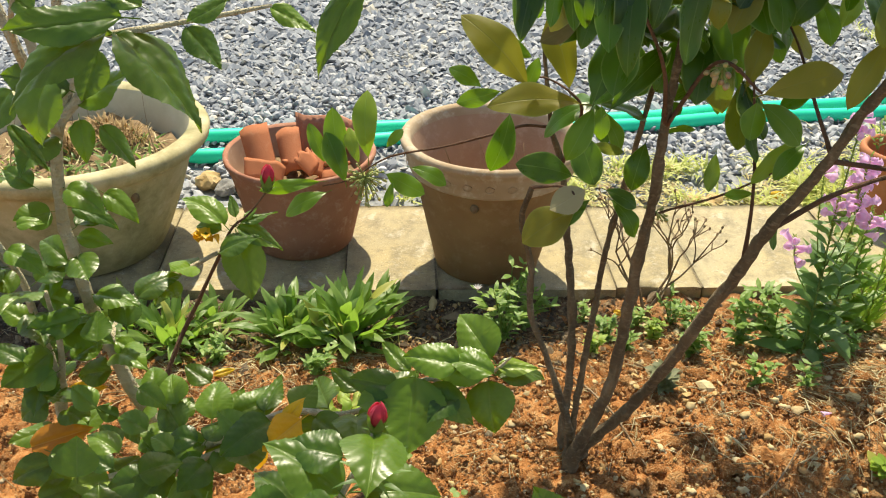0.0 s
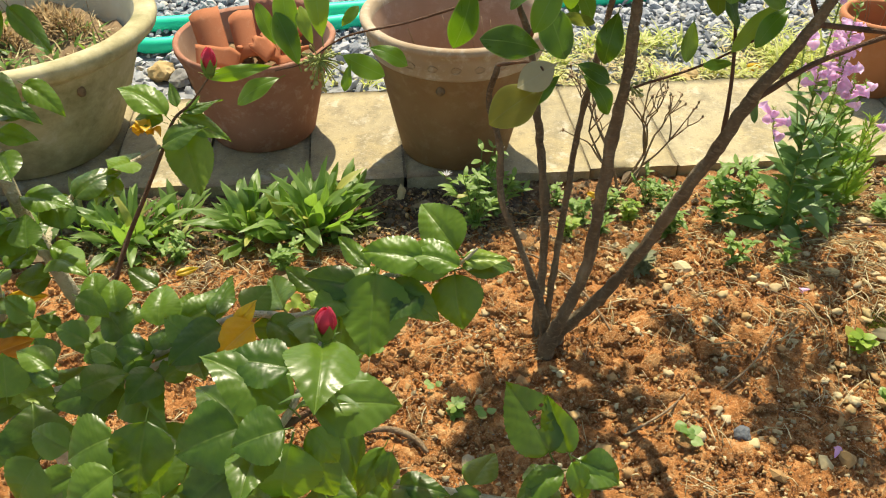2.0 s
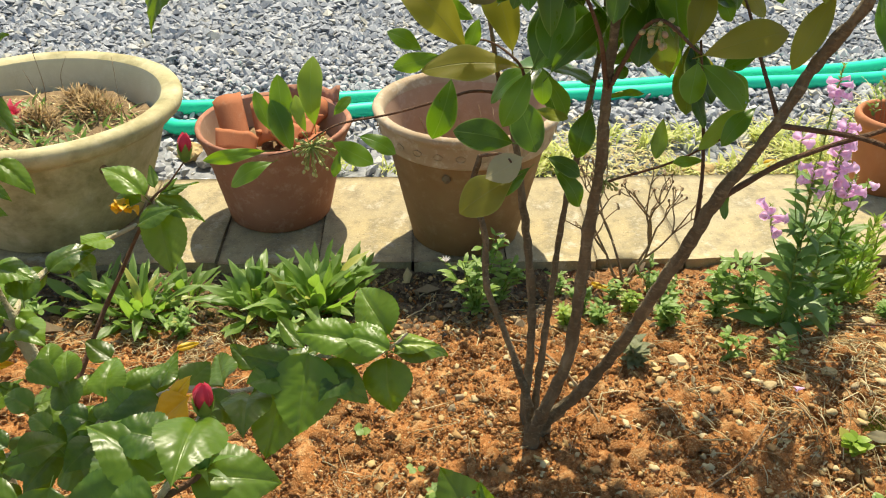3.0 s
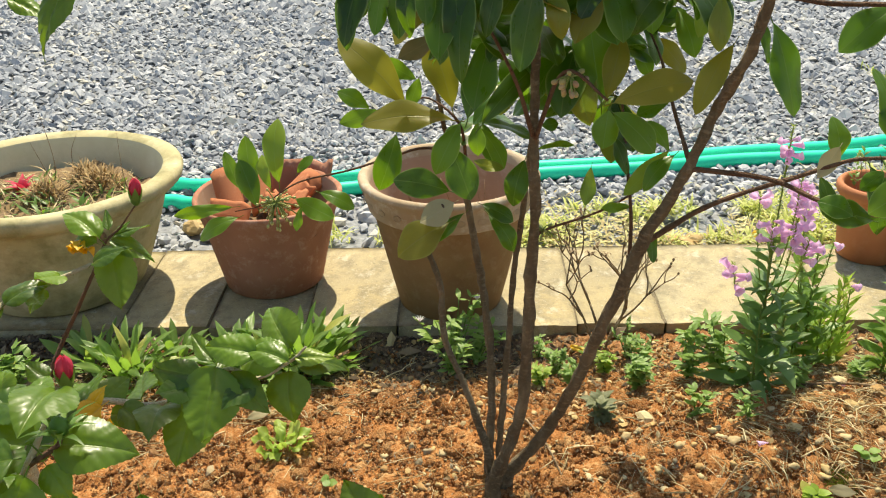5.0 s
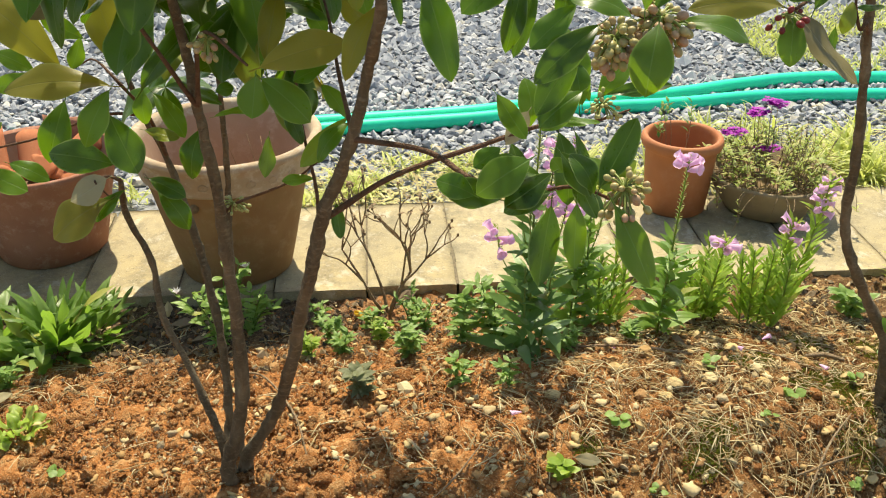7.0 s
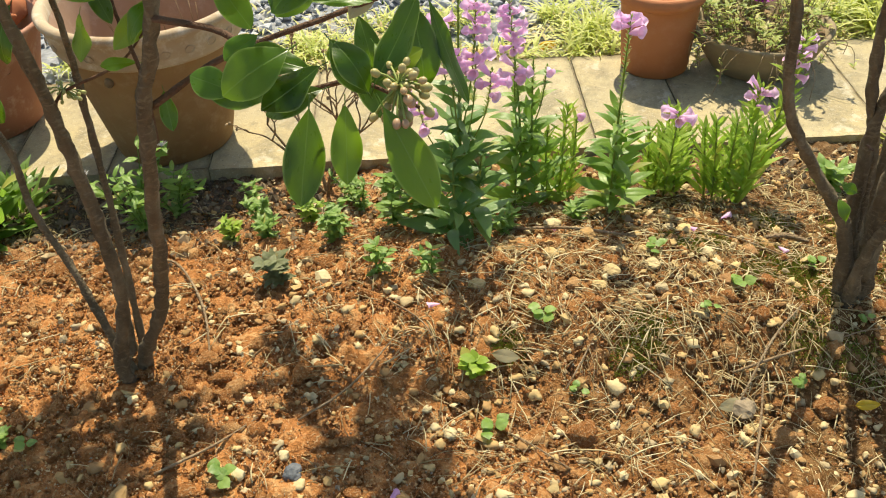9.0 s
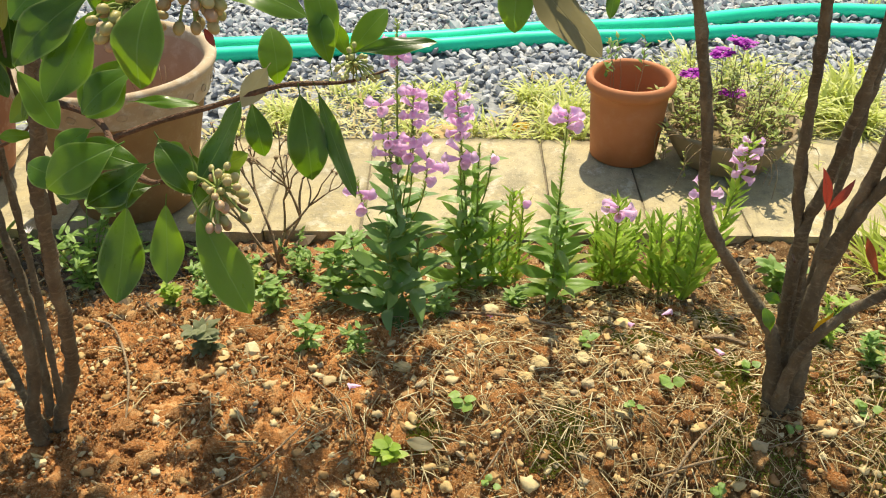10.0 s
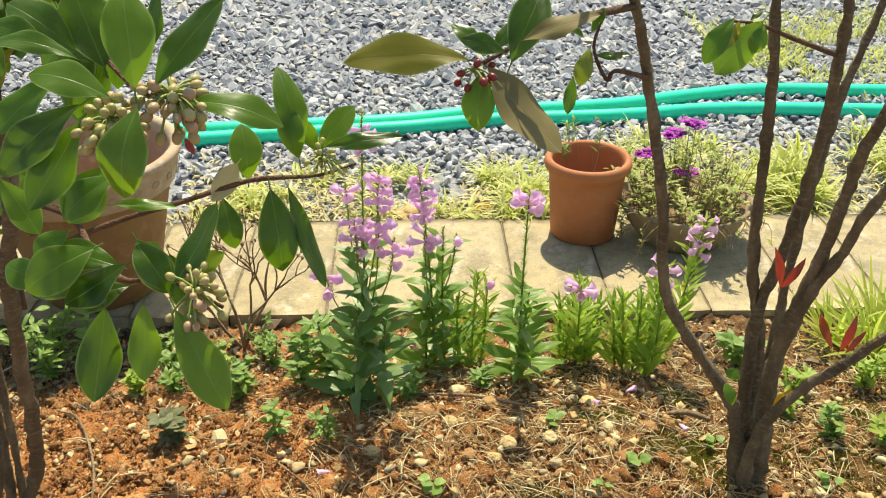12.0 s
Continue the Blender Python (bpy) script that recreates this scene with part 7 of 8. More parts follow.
def obedient_plant(x, y, spikes, kind, leaf_len, label, seed):
    """A leafy main stem from which lesser stems branch; narrow opposite leaves below, a toothed calyx column with pink florets above.
    spikes: (base dx, base dy, top x, top y, top z, floret start, floret end as heights, count)."""
    z0 = bed_z(x, y) - 0.01
    p = thing("flowering_plant", x, y, z0, label, "flower", "pink flowering plants along the paving")
    g = random.Random(seed)
    bx, by, tx, ty, tz = spikes[0][:5]
    foot, head = Vector((x + bx, y + by, z0)), Vector((tx, ty, tz))
    for k, (bx, by, tx, ty, tz, f0, f1, nf) in enumerate(spikes):
        t = Vector((tx, ty, tz))
        branch = k > 0 and nf > 0 and kind != "L"
        b = foot.lerp(head, min(0.75, 0.42 * (tz - z0) / (head.z - z0) + g.uniform(-.04, .04))) if branch else Vector((x + bx, y + by, z0))
        bow = Vector((t.x - b.x, t.y - b.y, 0)) * 0.22 if branch else Vector((g.uniform(-.006, .006), g.uniform(-.006, .006), 0))
        mid = (b + t) / 2 + bow
        thick = 0.0024 if kind == "L" else 0.0024 if k == 0 else 0.0015 if branch else 0.0026
        s = Soup()
        pts = [Vector(q[:3]) for q in s.tube([(*b, thick), (*mid, thick * 0.85), (*t, thick * 0.42)], 6, 10)]

        def at(u):
            q = min(max(u, 0.0), 0.999) * (len(pts) - 1)
            return pts[int(q)].lerp(pts[int(q) + 1], q - int(q))

        hgt, run = tz - z0, (t - b).length
        teeth = int(run / 0.0065)
        for i in range(teeth):
            u = i / max(1, teeth)
            h = at(u).z
            if h < z0 + hgt * (0.90 if kind == "L" else 0.50 if k == 0 else 0.72 if branch else 0.80):
                continue
            c, a = at(u), i * 1.571
            o = 0.0115 * (1.1 - 0.4 * (h - z0) / hgt) * (1.0 if k == 0 else 0.8)
            for q in (a, a + 2.094, a + 4.189):
                s.blade(c, c + Vector((math.cos(q) * o, math.sin(q) * o, 0.007)), 0.0060, 0.1, segs=2)
        part("stem", s.mesh("stem", HERB_PALE), p, m=p.matrix_basis.inverted())
        top_leaf = 0.93 if kind == "L" else 0.55 if k == 0 else 0.35 if branch else 0.90
        n = int(run * top_leaf / (0.008 if kind == "L" else 0.014 if k == 0 else 0.034 if branch else 0.017))
        for i in range(n):
            u = 0.05 + top_leaf * i / max(1, n)
            c = at(u)
            for side in (0, 1):
                a = i * 1.571 + side * 3.1416 + g.uniform(-.4, .4)
                ll = leaf_len * (1.15 - 0.55 * u / top_leaf) * g.uniform(0.75, 1.15) * (0.55 if branch else 1.0)
                up = g.uniform(0.5, 2.0) if kind == "L" else g.uniform(-0.05, 1.0) + (-0.4 if u < 0.14 else 0.0)
                d = Vector((math.cos(a), math.sin(a), up)).normalized() * ll
                leaf(p, kind, c, c + d, ll * (g.uniform(0.13, 0.18) if kind == "L" else g.uniform(0.21, 0.29)), (0, -0.3, 1))
        count = int(nf * 1.05 + 0.5)
        for i in range(count):
            # whorls of florets, the lower ones open, those at the top still small
            z = f0 + (f1 - f0) * i / max(1, count - 1) + g.uniform(-.004, .004)
            c = at((z - b.z) / (tz - b.z))
            a = -1.4 + 2.4 * i + g.uniform(-.5, .5)
            floret(p, c, (math.cos(a), 0.8 * math.sin(a) - 0.25, g.uniform(-0.15, 0.65)), g.uniform(0.026, 0.033) * (0.82 if nf > 7 else 1.0) * (1.0 if i < 0.8 * count or nf < 6 else 0.75))
    return p


obedient_plant(1.005, 1.75, [(0.002, 0.007, 1.01, 1.77, 0.667, 0.593, 0.633, 9), (0.011, 0.0, 1.036, 1.75, 0.57, 0.49, 0.558, 13), (-0.01, 0.018, 0.975, 1.8, 0.517, 0.493, 0.505, 3), (-0.005, 0.0, 0.991, 1.75, 0.485, 0.421, 0.473, 9), (0.011, -0.004, 1.035, 1.74, 0.486, 0.442, 0.474, 6), (0.02, -0.007, 1.061, 1.73, 0.447, 0.399, 0.435, 6), (-0.027, 0.007, 0.928, 1.77, 0.377, 0.329, 0.365, 6), (-0.02, -0.02, 0.985, 1.73, 0.3, 0, 0, 0), (0.02, 0.0, 1.04, 1.74, 0.27, 0, 0, 0)], "N", 0.098, "tall flowering plant with dark narrow leaves and pink flower spikes", 1)
obedient_plant(1.135, 1.885, [(0, 0, 1.104, 1.9, 0.498, 0.393, 0.488, 18), (0.01, -0.01, 1.114, 1.89, 0.371, 0.335, 0.363, 5), (0.02, 0, 1.15, 1.89, 0.382, 0, 0, 0), (0.04, -0.01, 1.176, 1.88, 0.371, 0.367, 0.367, 1), (-0.02, -0.02, 1.12, 1.87, 0.25, 0, 0, 0)], "M", 0.086, "tall flowering plant with narrow leaves and a dense pink spike", 2)
obedient_plant(1.21, 1.89, [(0, 0, 1.22, 1.89, 0.28, 0, 0, 0), (0.02, 0.01, 1.24, 1.90, 0.25, 0.26, 0.27, 1), (-0.02, 0, 1.18, 1.88, 0.23, 0, 0, 0)], "L", 0.055, "young flowering plant with light green narrow leaves and few flowers", 3)
obedient_plant(1.30, 1.82, [(0, 0, 1.292, 1.75, 0.520, 0.488, 0.508, 6), (0.01, 0.01, 1.31, 1.80, 0.30, 0, 0, 0)], "M", 0.088, "slender flowering plant with one tall pink-tipped spike", 4)
obedient_plant(1.43, 1.90, [(0, 0, 1.40, 1.77, 0.322, 0.295, 0.315, 5), (0.02, 0, 1.44, 1.88, 0.24, 0, 0, 0), (-0.02, 0, 1.41, 1.88, 0.22, 0, 0, 0), (0.03, 0.01, 1.47, 1.90, 0.21, 0.33, 0.33, 0), (0, 0.02, 1.43, 1.92, 0.25, 0, 0, 0), (-0.03, 0.01, 1.39, 1.91, 0.20, 0, 0, 0)], "L", 0.058, "bushy light green flowering plant with small pink flower head", 5)
obedient_plant(1.54, 1.86, [(0, 0, 1.53, 1.82, 0.27, 0, 0, 0), (0.03, 0.01, 1.575, 1.85, 0.325, 0.28, 0.315, 6), (0.05, 0.02, 1.655, 1.88, 0.405, 0.325, 0.395, 12), (-0.02, 0, 1.50, 1.85, 0.25, 0, 0, 0), (0.02, -0.02, 1.57, 1.82, 0.24, 0, 0, 0), (-0.03, 0.02, 1.49, 1.88, 0.22, 0, 0, 0)], "L", 0.066, "bushy flowering plant with light leaves and two pink spikes", 6)


def rosette(x, y, n, ln, kind, wid, label, seed, steep=(0.15, 1.2)):
    z = bed_z(x, y)
    p = thing("rosette_plant", x, y, z - 0.005, label, "plant", "leafy rosettes by the paving")
    g = random.Random(seed)
    for k in range(n):
        a = k * 2.399 + g.uniform(-.3, .3)
        e = steep[0] + (steep[1] - steep[0]) * (1 - k / n) + g.uniform(-.12, .12)
        ll = ln * g.uniform(0.65, 1.1)
        r0 = 0.012 * g.random() + 0.02 * (k / n)
        b = Vector((x + r0 * math.cos(a), y + r0 * math.sin(a), z))
        leaf(p, kind, b, b + Vector((math.cos(a) * math.cos(e), math.sin(a) * math.cos(e), math.sin(e))) * ll, ll * wid * g.uniform(0.8, 1.2), (-math.cos(a) * 0.6, -math.sin(a) * 0.6 - 0.2, 1))
    return p


rosette(-0.005, 1.90, 66, 0.160, "S", 0.15, "lush rosette of bright green tongue-shaped leaves", 1)
rosette(-0.135, 1.91, 52, 0.138, "S", 0.15, "rosette of bright green tongue-shaped leaves in loose soil", 2)
rosette(0.055, 1.97, 42, 0.120, "S", 0.15, "small rosette of tongue-shaped leaves beside the paving", 3)
rosette(-0.39, 1.89, 50, 0.135, "S", 0.13, "sparse rosette of long narrow leaves by the paving", 4)
rosette(-0.50, 1.95, 26, 0.12, "S", 0.15, "rosette of paler leaves in front of the paving", 5)
rosette(-0.30, 1.96, 22, 0.10, "S", 0.17, "low rosette of green leaves beside the paving", 6)
LEAVES["P"] = leaf_set(mat_leaf("crinkled_lime_leaf", (0.24, 0.36, 0.06), (0.38, 0.50, 0.11), (0.5, 0.5, 0.15), (0.42, 0.52, 0.2), (0.52, 0.70, 0.12), 6.0, 1.5, 0.45, 0.42, 0.05), 1.3, 0.05, 0.25, 0.5, 12, 0.0, 0.6, 1.6)
rosette(0.02, 1.58, 18, 0.050, "P", 0.42, "small lime green rosette with crinkled leaves on clay soil", 7, (0.2, 1.1))
LEAVES["J"] = leaf_set(mat_leaf("yellow_grass_leaf", (0.30, 0.40, 0.06), (0.50, 0.56, 0.13), (0.55, 0.5, 0.2), (0.5, 0.55, 0.2), (0.68, 0.80, 0.14), 9.0, 2.0, 0.45, 0.45, 0.08), 0.8, 0.0, 0.3, 0.06, 8, 0.5, slim=0.08)
for k, (gx, gy, gl) in enumerate(((2.14, 2.04, 0.17), (2.02, 2.00, 0.13), (2.08, 1.93, 0.16), (2.20, 1.95, 0.18), (2.14, 1.80, 0.13))):
    rosette(gx, gy, 60, gl, "J", 0.046, "tuft of bright yellow-green grassy leaves by the paving", 8 + k, (0.3, 1.25))


def weed(x, y, h, n, kind, ln, wid, label, seed, mat=None, white=0):
    z = bed_z(x, y)
    p = thing("weed", x, y, z - 0.004, label, "weed", "weeds in the bed")
    g = random.Random(seed)
    for k in range(n):
        a = g.uniform(0, 6.283)
        o = g.uniform(0.1, 0.55) * h
        t = Vector((x + math.cos(a) * o, y + math.sin(a) * o, z + h * g.uniform(0.65, 1.05)))
        s = Soup()
        pts = s.tube([(x, y, z - 0.004, 0.0017), ((x + t.x) / 2, (y + t.y) / 2, z + h * 0.55, 0.0014), (*t, 0.0008)], 5, 4)
        part("stalk", s.mesh("stalk", mat or HERB), p, m=p.matrix_basis.inverted())
        for i, q in enumerate(pts[1:]):
            for side in (0, 1):
                b = g.uniform(0, 6.283)
                ll = ln * g.uniform(0.6, 1.15)
                c = Vector(q[:3])
                leaf(p, kind, c, c + Vector((math.cos(b), math.sin(b), g.uniform(-0.1, 0.6))).normalized() * ll, ll * wid, (0, -0.2, 1))
        if k < white:
            fl = Soup()
            for i in range(9):
                b = i * 0.7
                fl.blade(t, t + Vector((math.cos(b) * 0.012, math.sin(b) * 0.012, 0.012)), 0.005, 0.1, segs=3)
            part("flower", fl.mesh("flower", WHITE_PETAL), p, "small white flower head", p.matrix_basis.inverted())
    return p


weed(0.36, 1.87, 0.17, 9, "W", 0.034, 0.30, "green weed with small white flowers in dark soil", 1, None, 2)
weed(0.41, 1.93, 0.12, 6, "W", 0.032, 0.30, "leafy green weed beside the paving", 2)
weed(0.84, 1.615, 0.060, 2, "W", 0.026, 0.40, "small bright green weed on clay soil", 3)
weed(0.94, 1.59, 0.065, 2, "W", 0.027, 0.30, "small toothed green weed on clay soil", 4)
weed(0.662, 1.625, 0.05, 5, "G", 0.03, 0.5, "low greyish weed with withered leaves", 5, DRY_TWIG)
weed(0.76, 1.77, 0.07, 8, "W", 0.03, 0.32, "low spreading green weed", 6)
weed(0.87, 1.80, 0.12, 6, "W", 0.036, 0.34, "low green weed among flower stems", 7)
weed(0.94, 1.78, 0.14, 6, "W", 0.038, 0.34, "leafy green weed among flower stems", 8)
weed(0.68, 1.93, 0.06, 4, "W", 0.026, 0.32, "small green weed at the foot of dry twigs", 9)
weed(1.77, 1.89, 0.07, 4, "W", 0.04, 0.45, "pale green weed behind shrub stems", 10)
weed(0.56, 1.98, 0.05, 3, "W", 0.022, 0.32, "tiny green weed beside the paving", 11)
weed(1.86, 1.62, 0.06, 5, "W", 0.026, 0.32, "low green weed on stony soil", 12)
for k, (wx, wy, wh) in enumerate(((0.60, 1.88, 0.06), (0.70, 1.86, 0.05), (0.80, 1.91, 0.07), (0.55, 1.80, 0.05), (0.77, 1.96, 0.08))):
    weed(wx, wy, wh, 5, "L" if k % 2 else "W", 0.022, 0.36, "low pale green weed among dry twigs", 60 + k)
weed(-0.62, 1.80, 0.10, 6, "W", 0.04, 0.4, "leafy green weed at the bed's end", 13)
weed(0.25, 1.30, 0.025, 3, "W", 0.02, 0.5, "tiny seedling on clay soil", 14)
weed(1.0, 1.38, 0.03, 3, "L", 0.026, 0.6, "tiny lime green seedling on clay soil", 15)


def dry_shrub(x, y):
    """Leafless brown twigs that fork upwards."""
    z = bed_z(x, y)
    p = thing("dry_bush", x, y, z - 0.01, "leafless bush of thin dry brown twigs beside the paving", "bush")
    g = random.Random(31)

    def grow(b, d, ln, r, depth):
        t = b + d * ln
        s = Soup()
        mid = (b + t) / 2 + Vector((g.uniform(-.006, .006), g.uniform(-.006, .006), 0))
        s.tube([(*b, r), (*mid, r * 0.9), (*t, r * 0.72)], 5, 3, 0.3)
        part("twig", s.mesh("twig", DRY_TWIG), p, m=p.matrix_basis.inverted())
        if depth == 0:
            tip = Soup()
            tip.ball(t, 0.003, 1.6, 4, 6)
            for q in range(g.choice((0, 1, 2, 3))):
                h = g.uniform(0, 6.283)
                tip.blade(t, t + Vector((math.cos(h), math.sin(h), g.uniform(-.6, .6))) * g.uniform(0.008, 0.02), 0.007, 0.3, segs=3)
            part("dry_bud", tip.mesh("dry_bud", DRY_TWIG), p, m=p.matrix_basis.inverted())
            return
        for k in range(g.choice((2, 2, 2, 3))):
            e = (d + Vector((g.uniform(-.85, .85), g.uniform(-.6, .6), g.uniform(-.1, .4)))).normalized()
            grow(t, e, ln * g.uniform(0.6, 0.85), r * 0.7, depth - 1)

    for k in range(4):
        a = k * 1.571 + 0.5
        grow(Vector((x, y, z - 0.01)), Vector((0.55 * math.cos(a), 0.4 * math.sin(a), 1.0)).normalized(), 0.125, 0.0042, 3)
    return p


dry_shrub(0.72, 2.01)

# ---- loose matter ----
def red_zone(x, y):
    return max(0.12, min(1.0, 1.25 - 0.75 * x + 0.5 * noise.noise((x * 3, y * 3, 1)))) * (1.0 if y < 1.85 else 0.25)


def pale_zone(x, y):
    return max(0.15, min(1.0, 0.25 + 0.5 * x + 0.6 * noise.noise((x * 2.5, y * 2.5, 4))))


def lay(name, pts, sizes, mat, seed, label, flat, rough, sink=0.35, plain=False):
    c = [(x, y, bed_z(x, y) + s * sink) for (x, y), s in zip(pts, sizes)]
    return tagged(new(name, stones(name, c, sizes, mat, seed, flat, rough, plain)), label, name.replace("_", " "), kind="stuff")


def heap(name, n, zone, r0, r1, mat, seed, label, flat, rough, sink, x1=2.4, smooth=False):
    g = random.Random(seed)
    pts = scatter(n, -0.9, x1, 0.98, 2.05, seed, zone)
    sz = [r0 + (r1 - r0) * g.random() ** 2.2 for _ in pts]
    c = [(x, y, bed_z(x, y) + s * sink + 0.002) for (x, y), s in zip(pts, sz)]
    return tagged(new(name, lumps(name, c, sz, mat, seed, flat, rough, smooth)), label, name.replace("_", " "), kind="stuff")


heap("large_clay_clods", 1050, lambda x, y: max(0.5, red_zone(x, y)) * (0.25 if y > 1.8 else 1.0), 0.004, 0.012, CLOD, 61, "lumps of orange clay on the bed", 0.75, 0.75, -0.15, smooth=True)
heap("tan_pebbles", 1350, lambda x, y: max(0.10, min(1.0, 0.10 + 0.62 * x)), 0.0035, 0.0085, PEBBLE, 62, "tan pebbles lying on the bed", 0.64, 0.75, 0.2, smooth=True)


def single_pieces(name, n, zone, r0, r1, mat, seed, flat, rough, sink, smooth):
    """The stones and lumps that can be told apart, each an object on one of a few shared meshes."""
    g = random.Random(seed)
    mean = (r0 + r1) / 2
    kinds = [lumps(name, [(0, 0, 0)], [mean], mat, seed + k, flat, rough, smooth) for k in range(8)]
    for x, y in scatter(n, -0.1, 2.0, 1.12, 1.85, seed, zone):
        r = r0 + (r1 - r0) * g.random() ** 1.6
        m = pose(x, y, bed_z(x, y) + r * sink + 0.002, g.uniform(-20, 20), g.uniform(-20, 20), g.uniform(0, 360)) @ Matrix.Diagonal((r / mean, r / mean, r / mean, 1))
        part(name, kinds[g.randrange(8)], BED, m=m)


g = random.Random(77)
pts = scatter(17000, -0.7, 2.3, 1.0, 2.05, 1, red_zone)
lay("clay_clods", pts, [0.0034 * math.exp(g.gauss(0, 0.45)) for _ in pts], CLOD, 2, "crumbled orange clay lumps on the bed", 0.8, 0.45, 0.1)
pts = scatter(46000, -0.3, 2.1, 1.08, 1.9, 21, lambda x, y: (0.75 - 0.35 * smooth01((x - 1.1) / 0.5)) + 0.4 * noise.noise((x * 6, y * 6, 3)))
lay("soil_grit", pts, [0.0016 * math.exp(g.gauss(0, 0.40)) for _ in pts], GRIT, 22, "fine tan and orange grit on the clay", 0.85, 0.35, 0.5, True)
pts = scatter(9000, -0.9, 2.4, 0.95, 2.08, 2, pale_zone)
lay("pebbles", pts, [0.0029 * math.exp(g.gauss(0, 0.55)) for _ in pts], PEBBLE, 3, "pale tan pebbles and stone chips on soil", 0.65, 0.42, 0.25)
pts = scatter(6000, -0.9, 2.4, 1.70, 2.095, 3, lambda x, y: smooth01((y - 1.69) / 0.22) * (1.0 - 0.7 * smooth01((x - 0.4) / 0.5)))
lay("loam_crumbs", pts, [0.0034 * math.exp(g.gauss(0, 0.55)) for _ in pts], DARK_CLOD, 4, "dark soil crumbs and grit along the paving", 0.75, 0.3, 0.35, True)


def straw_litter():
    s = Soup()
    g = random.Random(9)

    def dens(x, y):
        a = math.exp(-((x - 1.28) / 0.36) ** 2 - ((y - 1.56) / 0.26) ** 2)
        b = 0.55 * math.exp(-((x + 0.25) / 0.3) ** 2 - ((y - 1.70) / 0.1) ** 2)
        c = 0.35 * math.exp(-((x - 1.9) / 0.4) ** 2)
        return min(1.0, a + b + c + 0.06)

    for x, y in scatter(1750, -0.9, 2.4, 1.0, 2.0, 14, dens):
        # each heap of stalks shares a rough direction
        lay_a = g.uniform(0, 6.283)
        for _ in range(g.choice((2, 3, 4, 6))):
            a = lay_a + g.gauss(0, 0.45)
            x0, y0 = x + g.gauss(0, 0.014), y + g.gauss(0, 0.014)
            ln = g.uniform(0.010, 0.055) * (1.7 if g.random() < 0.12 else 1)
            dx, dy = math.cos(a) * ln, math.sin(a) * ln
            z0, z1 = bed_z(x0, y0) + 0.006, bed_z(x0 + dx, y0 + dy) + 0.006 + max(0, g.gauss(0.0, 0.004))
            r = 0.0003 + 0.0011 * g.random() ** 1.6
            k = g.gauss(0, 0.035) * ln
            s.tube([(x0, y0, z0, r), (x0 + dx / 2 - dy * k / ln, y0 + dy / 2 + dx * k / ln, (z0 + z1) / 2 + 0.003, r), (x0 + dx, y0 + dy, z1, r * 0.7)], 3, 2)
    return tagged(new("straw_litter", s.mesh("straw_litter", STRAW)), "dry straw and grass stalks strewn on soil", "straw", kind="stuff")


straw_litter()


def fallen_twig(points, label="thin dry twig lying on clay soil"):
    s = Soup()
    s.tube([(x, y, bed_z(x, y) + h, r) for x, y, h, r in points], 6, 5, 0.3)
    return tagged(new("fallen_twig", s.mesh("fallen_twig", DRY_TWIG)), label, "twig", "fallen twigs")


fallen_twig([(0.415, 1.73, 0.01, 0.0022), (0.47, 1.69, 0.014, 0.0024), (0.535, 1.56, 0.012, 0.0022), (0.57, 1.41, 0.008, 0.0016)], "curved pale twig lying on clay soil")
fallen_twig([(1.09, 1.725, 0.01, 0.0026), (1.20, 1.70, 0.012, 0.003), (1.32, 1.662, 0.01, 0.002)], "straight straw-coloured stick lying on soil")
fallen_twig([(1.416, 1.357, 0.012, 0.0022), (1.48, 1.372, 0.018, 0.0024), (1.545, 1.392, 0.014, 0.0016)], "thick pale dry stalk lying among pebbles")
fallen_twig([(1.410, 1.302, 0.012, 0.0016), (1.49, 1.40, 0.022, 0.0022), (1.56, 1.466, 0.014, 0.0014)], "pale dry stalk lying across others")
fallen_twig([(1.392, 1.155, 0.012, 0.0018), (1.43, 1.25, 0.020, 0.0022), (1.462, 1.341, 0.014, 0.0014)], "dry stalk lying among pebbles")
fallen_twig([(1.144, 1.341, 0.010, 0.0014), (1.17, 1.375, 0.013, 0.0015), (1.192, 1.407, 0.010, 0.0010)])
fallen_twig([(1.046, 1.277, 0.008, 0.0013), (1.09, 1.235, 0.011, 0.0013), (1.131, 1.194, 0.009, 0.0010)])
fallen_twig([(1.603, 1.408, 0.010, 0.0013), (1.65, 1.42, 0.013, 0.0013), (1.697, 1.427, 0.010, 0.0010)])
fallen_twig([(0.72, 1.30, 0.008, 0.0018), (0.80, 1.36, 0.012, 0.0018), (0.88, 1.45, 0.01, 0.001)])
fallen_twig([(0.52, 1.20, 0.008, 0.0022), (0.60, 1.24, 0.012, 0.002), (0.66, 1.30, 0.01, 0.001)])
fallen_twig([(0.86, 1.53, 0.008, 0.0014), (0.92, 1.46, 0.012, 0.0014), (0.95, 1.40, 0.008, 0.001)])
fallen_twig([(1.42, 1.70, 0.008, 0.0015), (1.50, 1.66, 0.012, 0.0015), (1.58, 1.60, 0.01, 0.001)])


def rock(x, y, z, r, mat, label, seed, flat=0.7):
    bm = bmesh.new()
    bmesh.ops.create_icosphere(bm, subdivisions=3, radius=1.0)
    for v in bm.verts:
        n = noise.fractal(v.co * 1.2 + Vector((seed, seed, 0)), 0.9, 2.0, 3)
        v.co *= 1 + 0.28 * n
        v.co.z *= flat
        v.co *= r
    me = bpy.data.meshes.new("rock")
    bm.to_mesh(me)
    bm.free()
    me.materials.append(mat)
    ob = new("rock", me)
    ob.location, ob.rotation_euler = (x, y, z + r * flat * 0.45), (0, 0, seed)
    return tagged(ob, label, "stone", "loose stones")


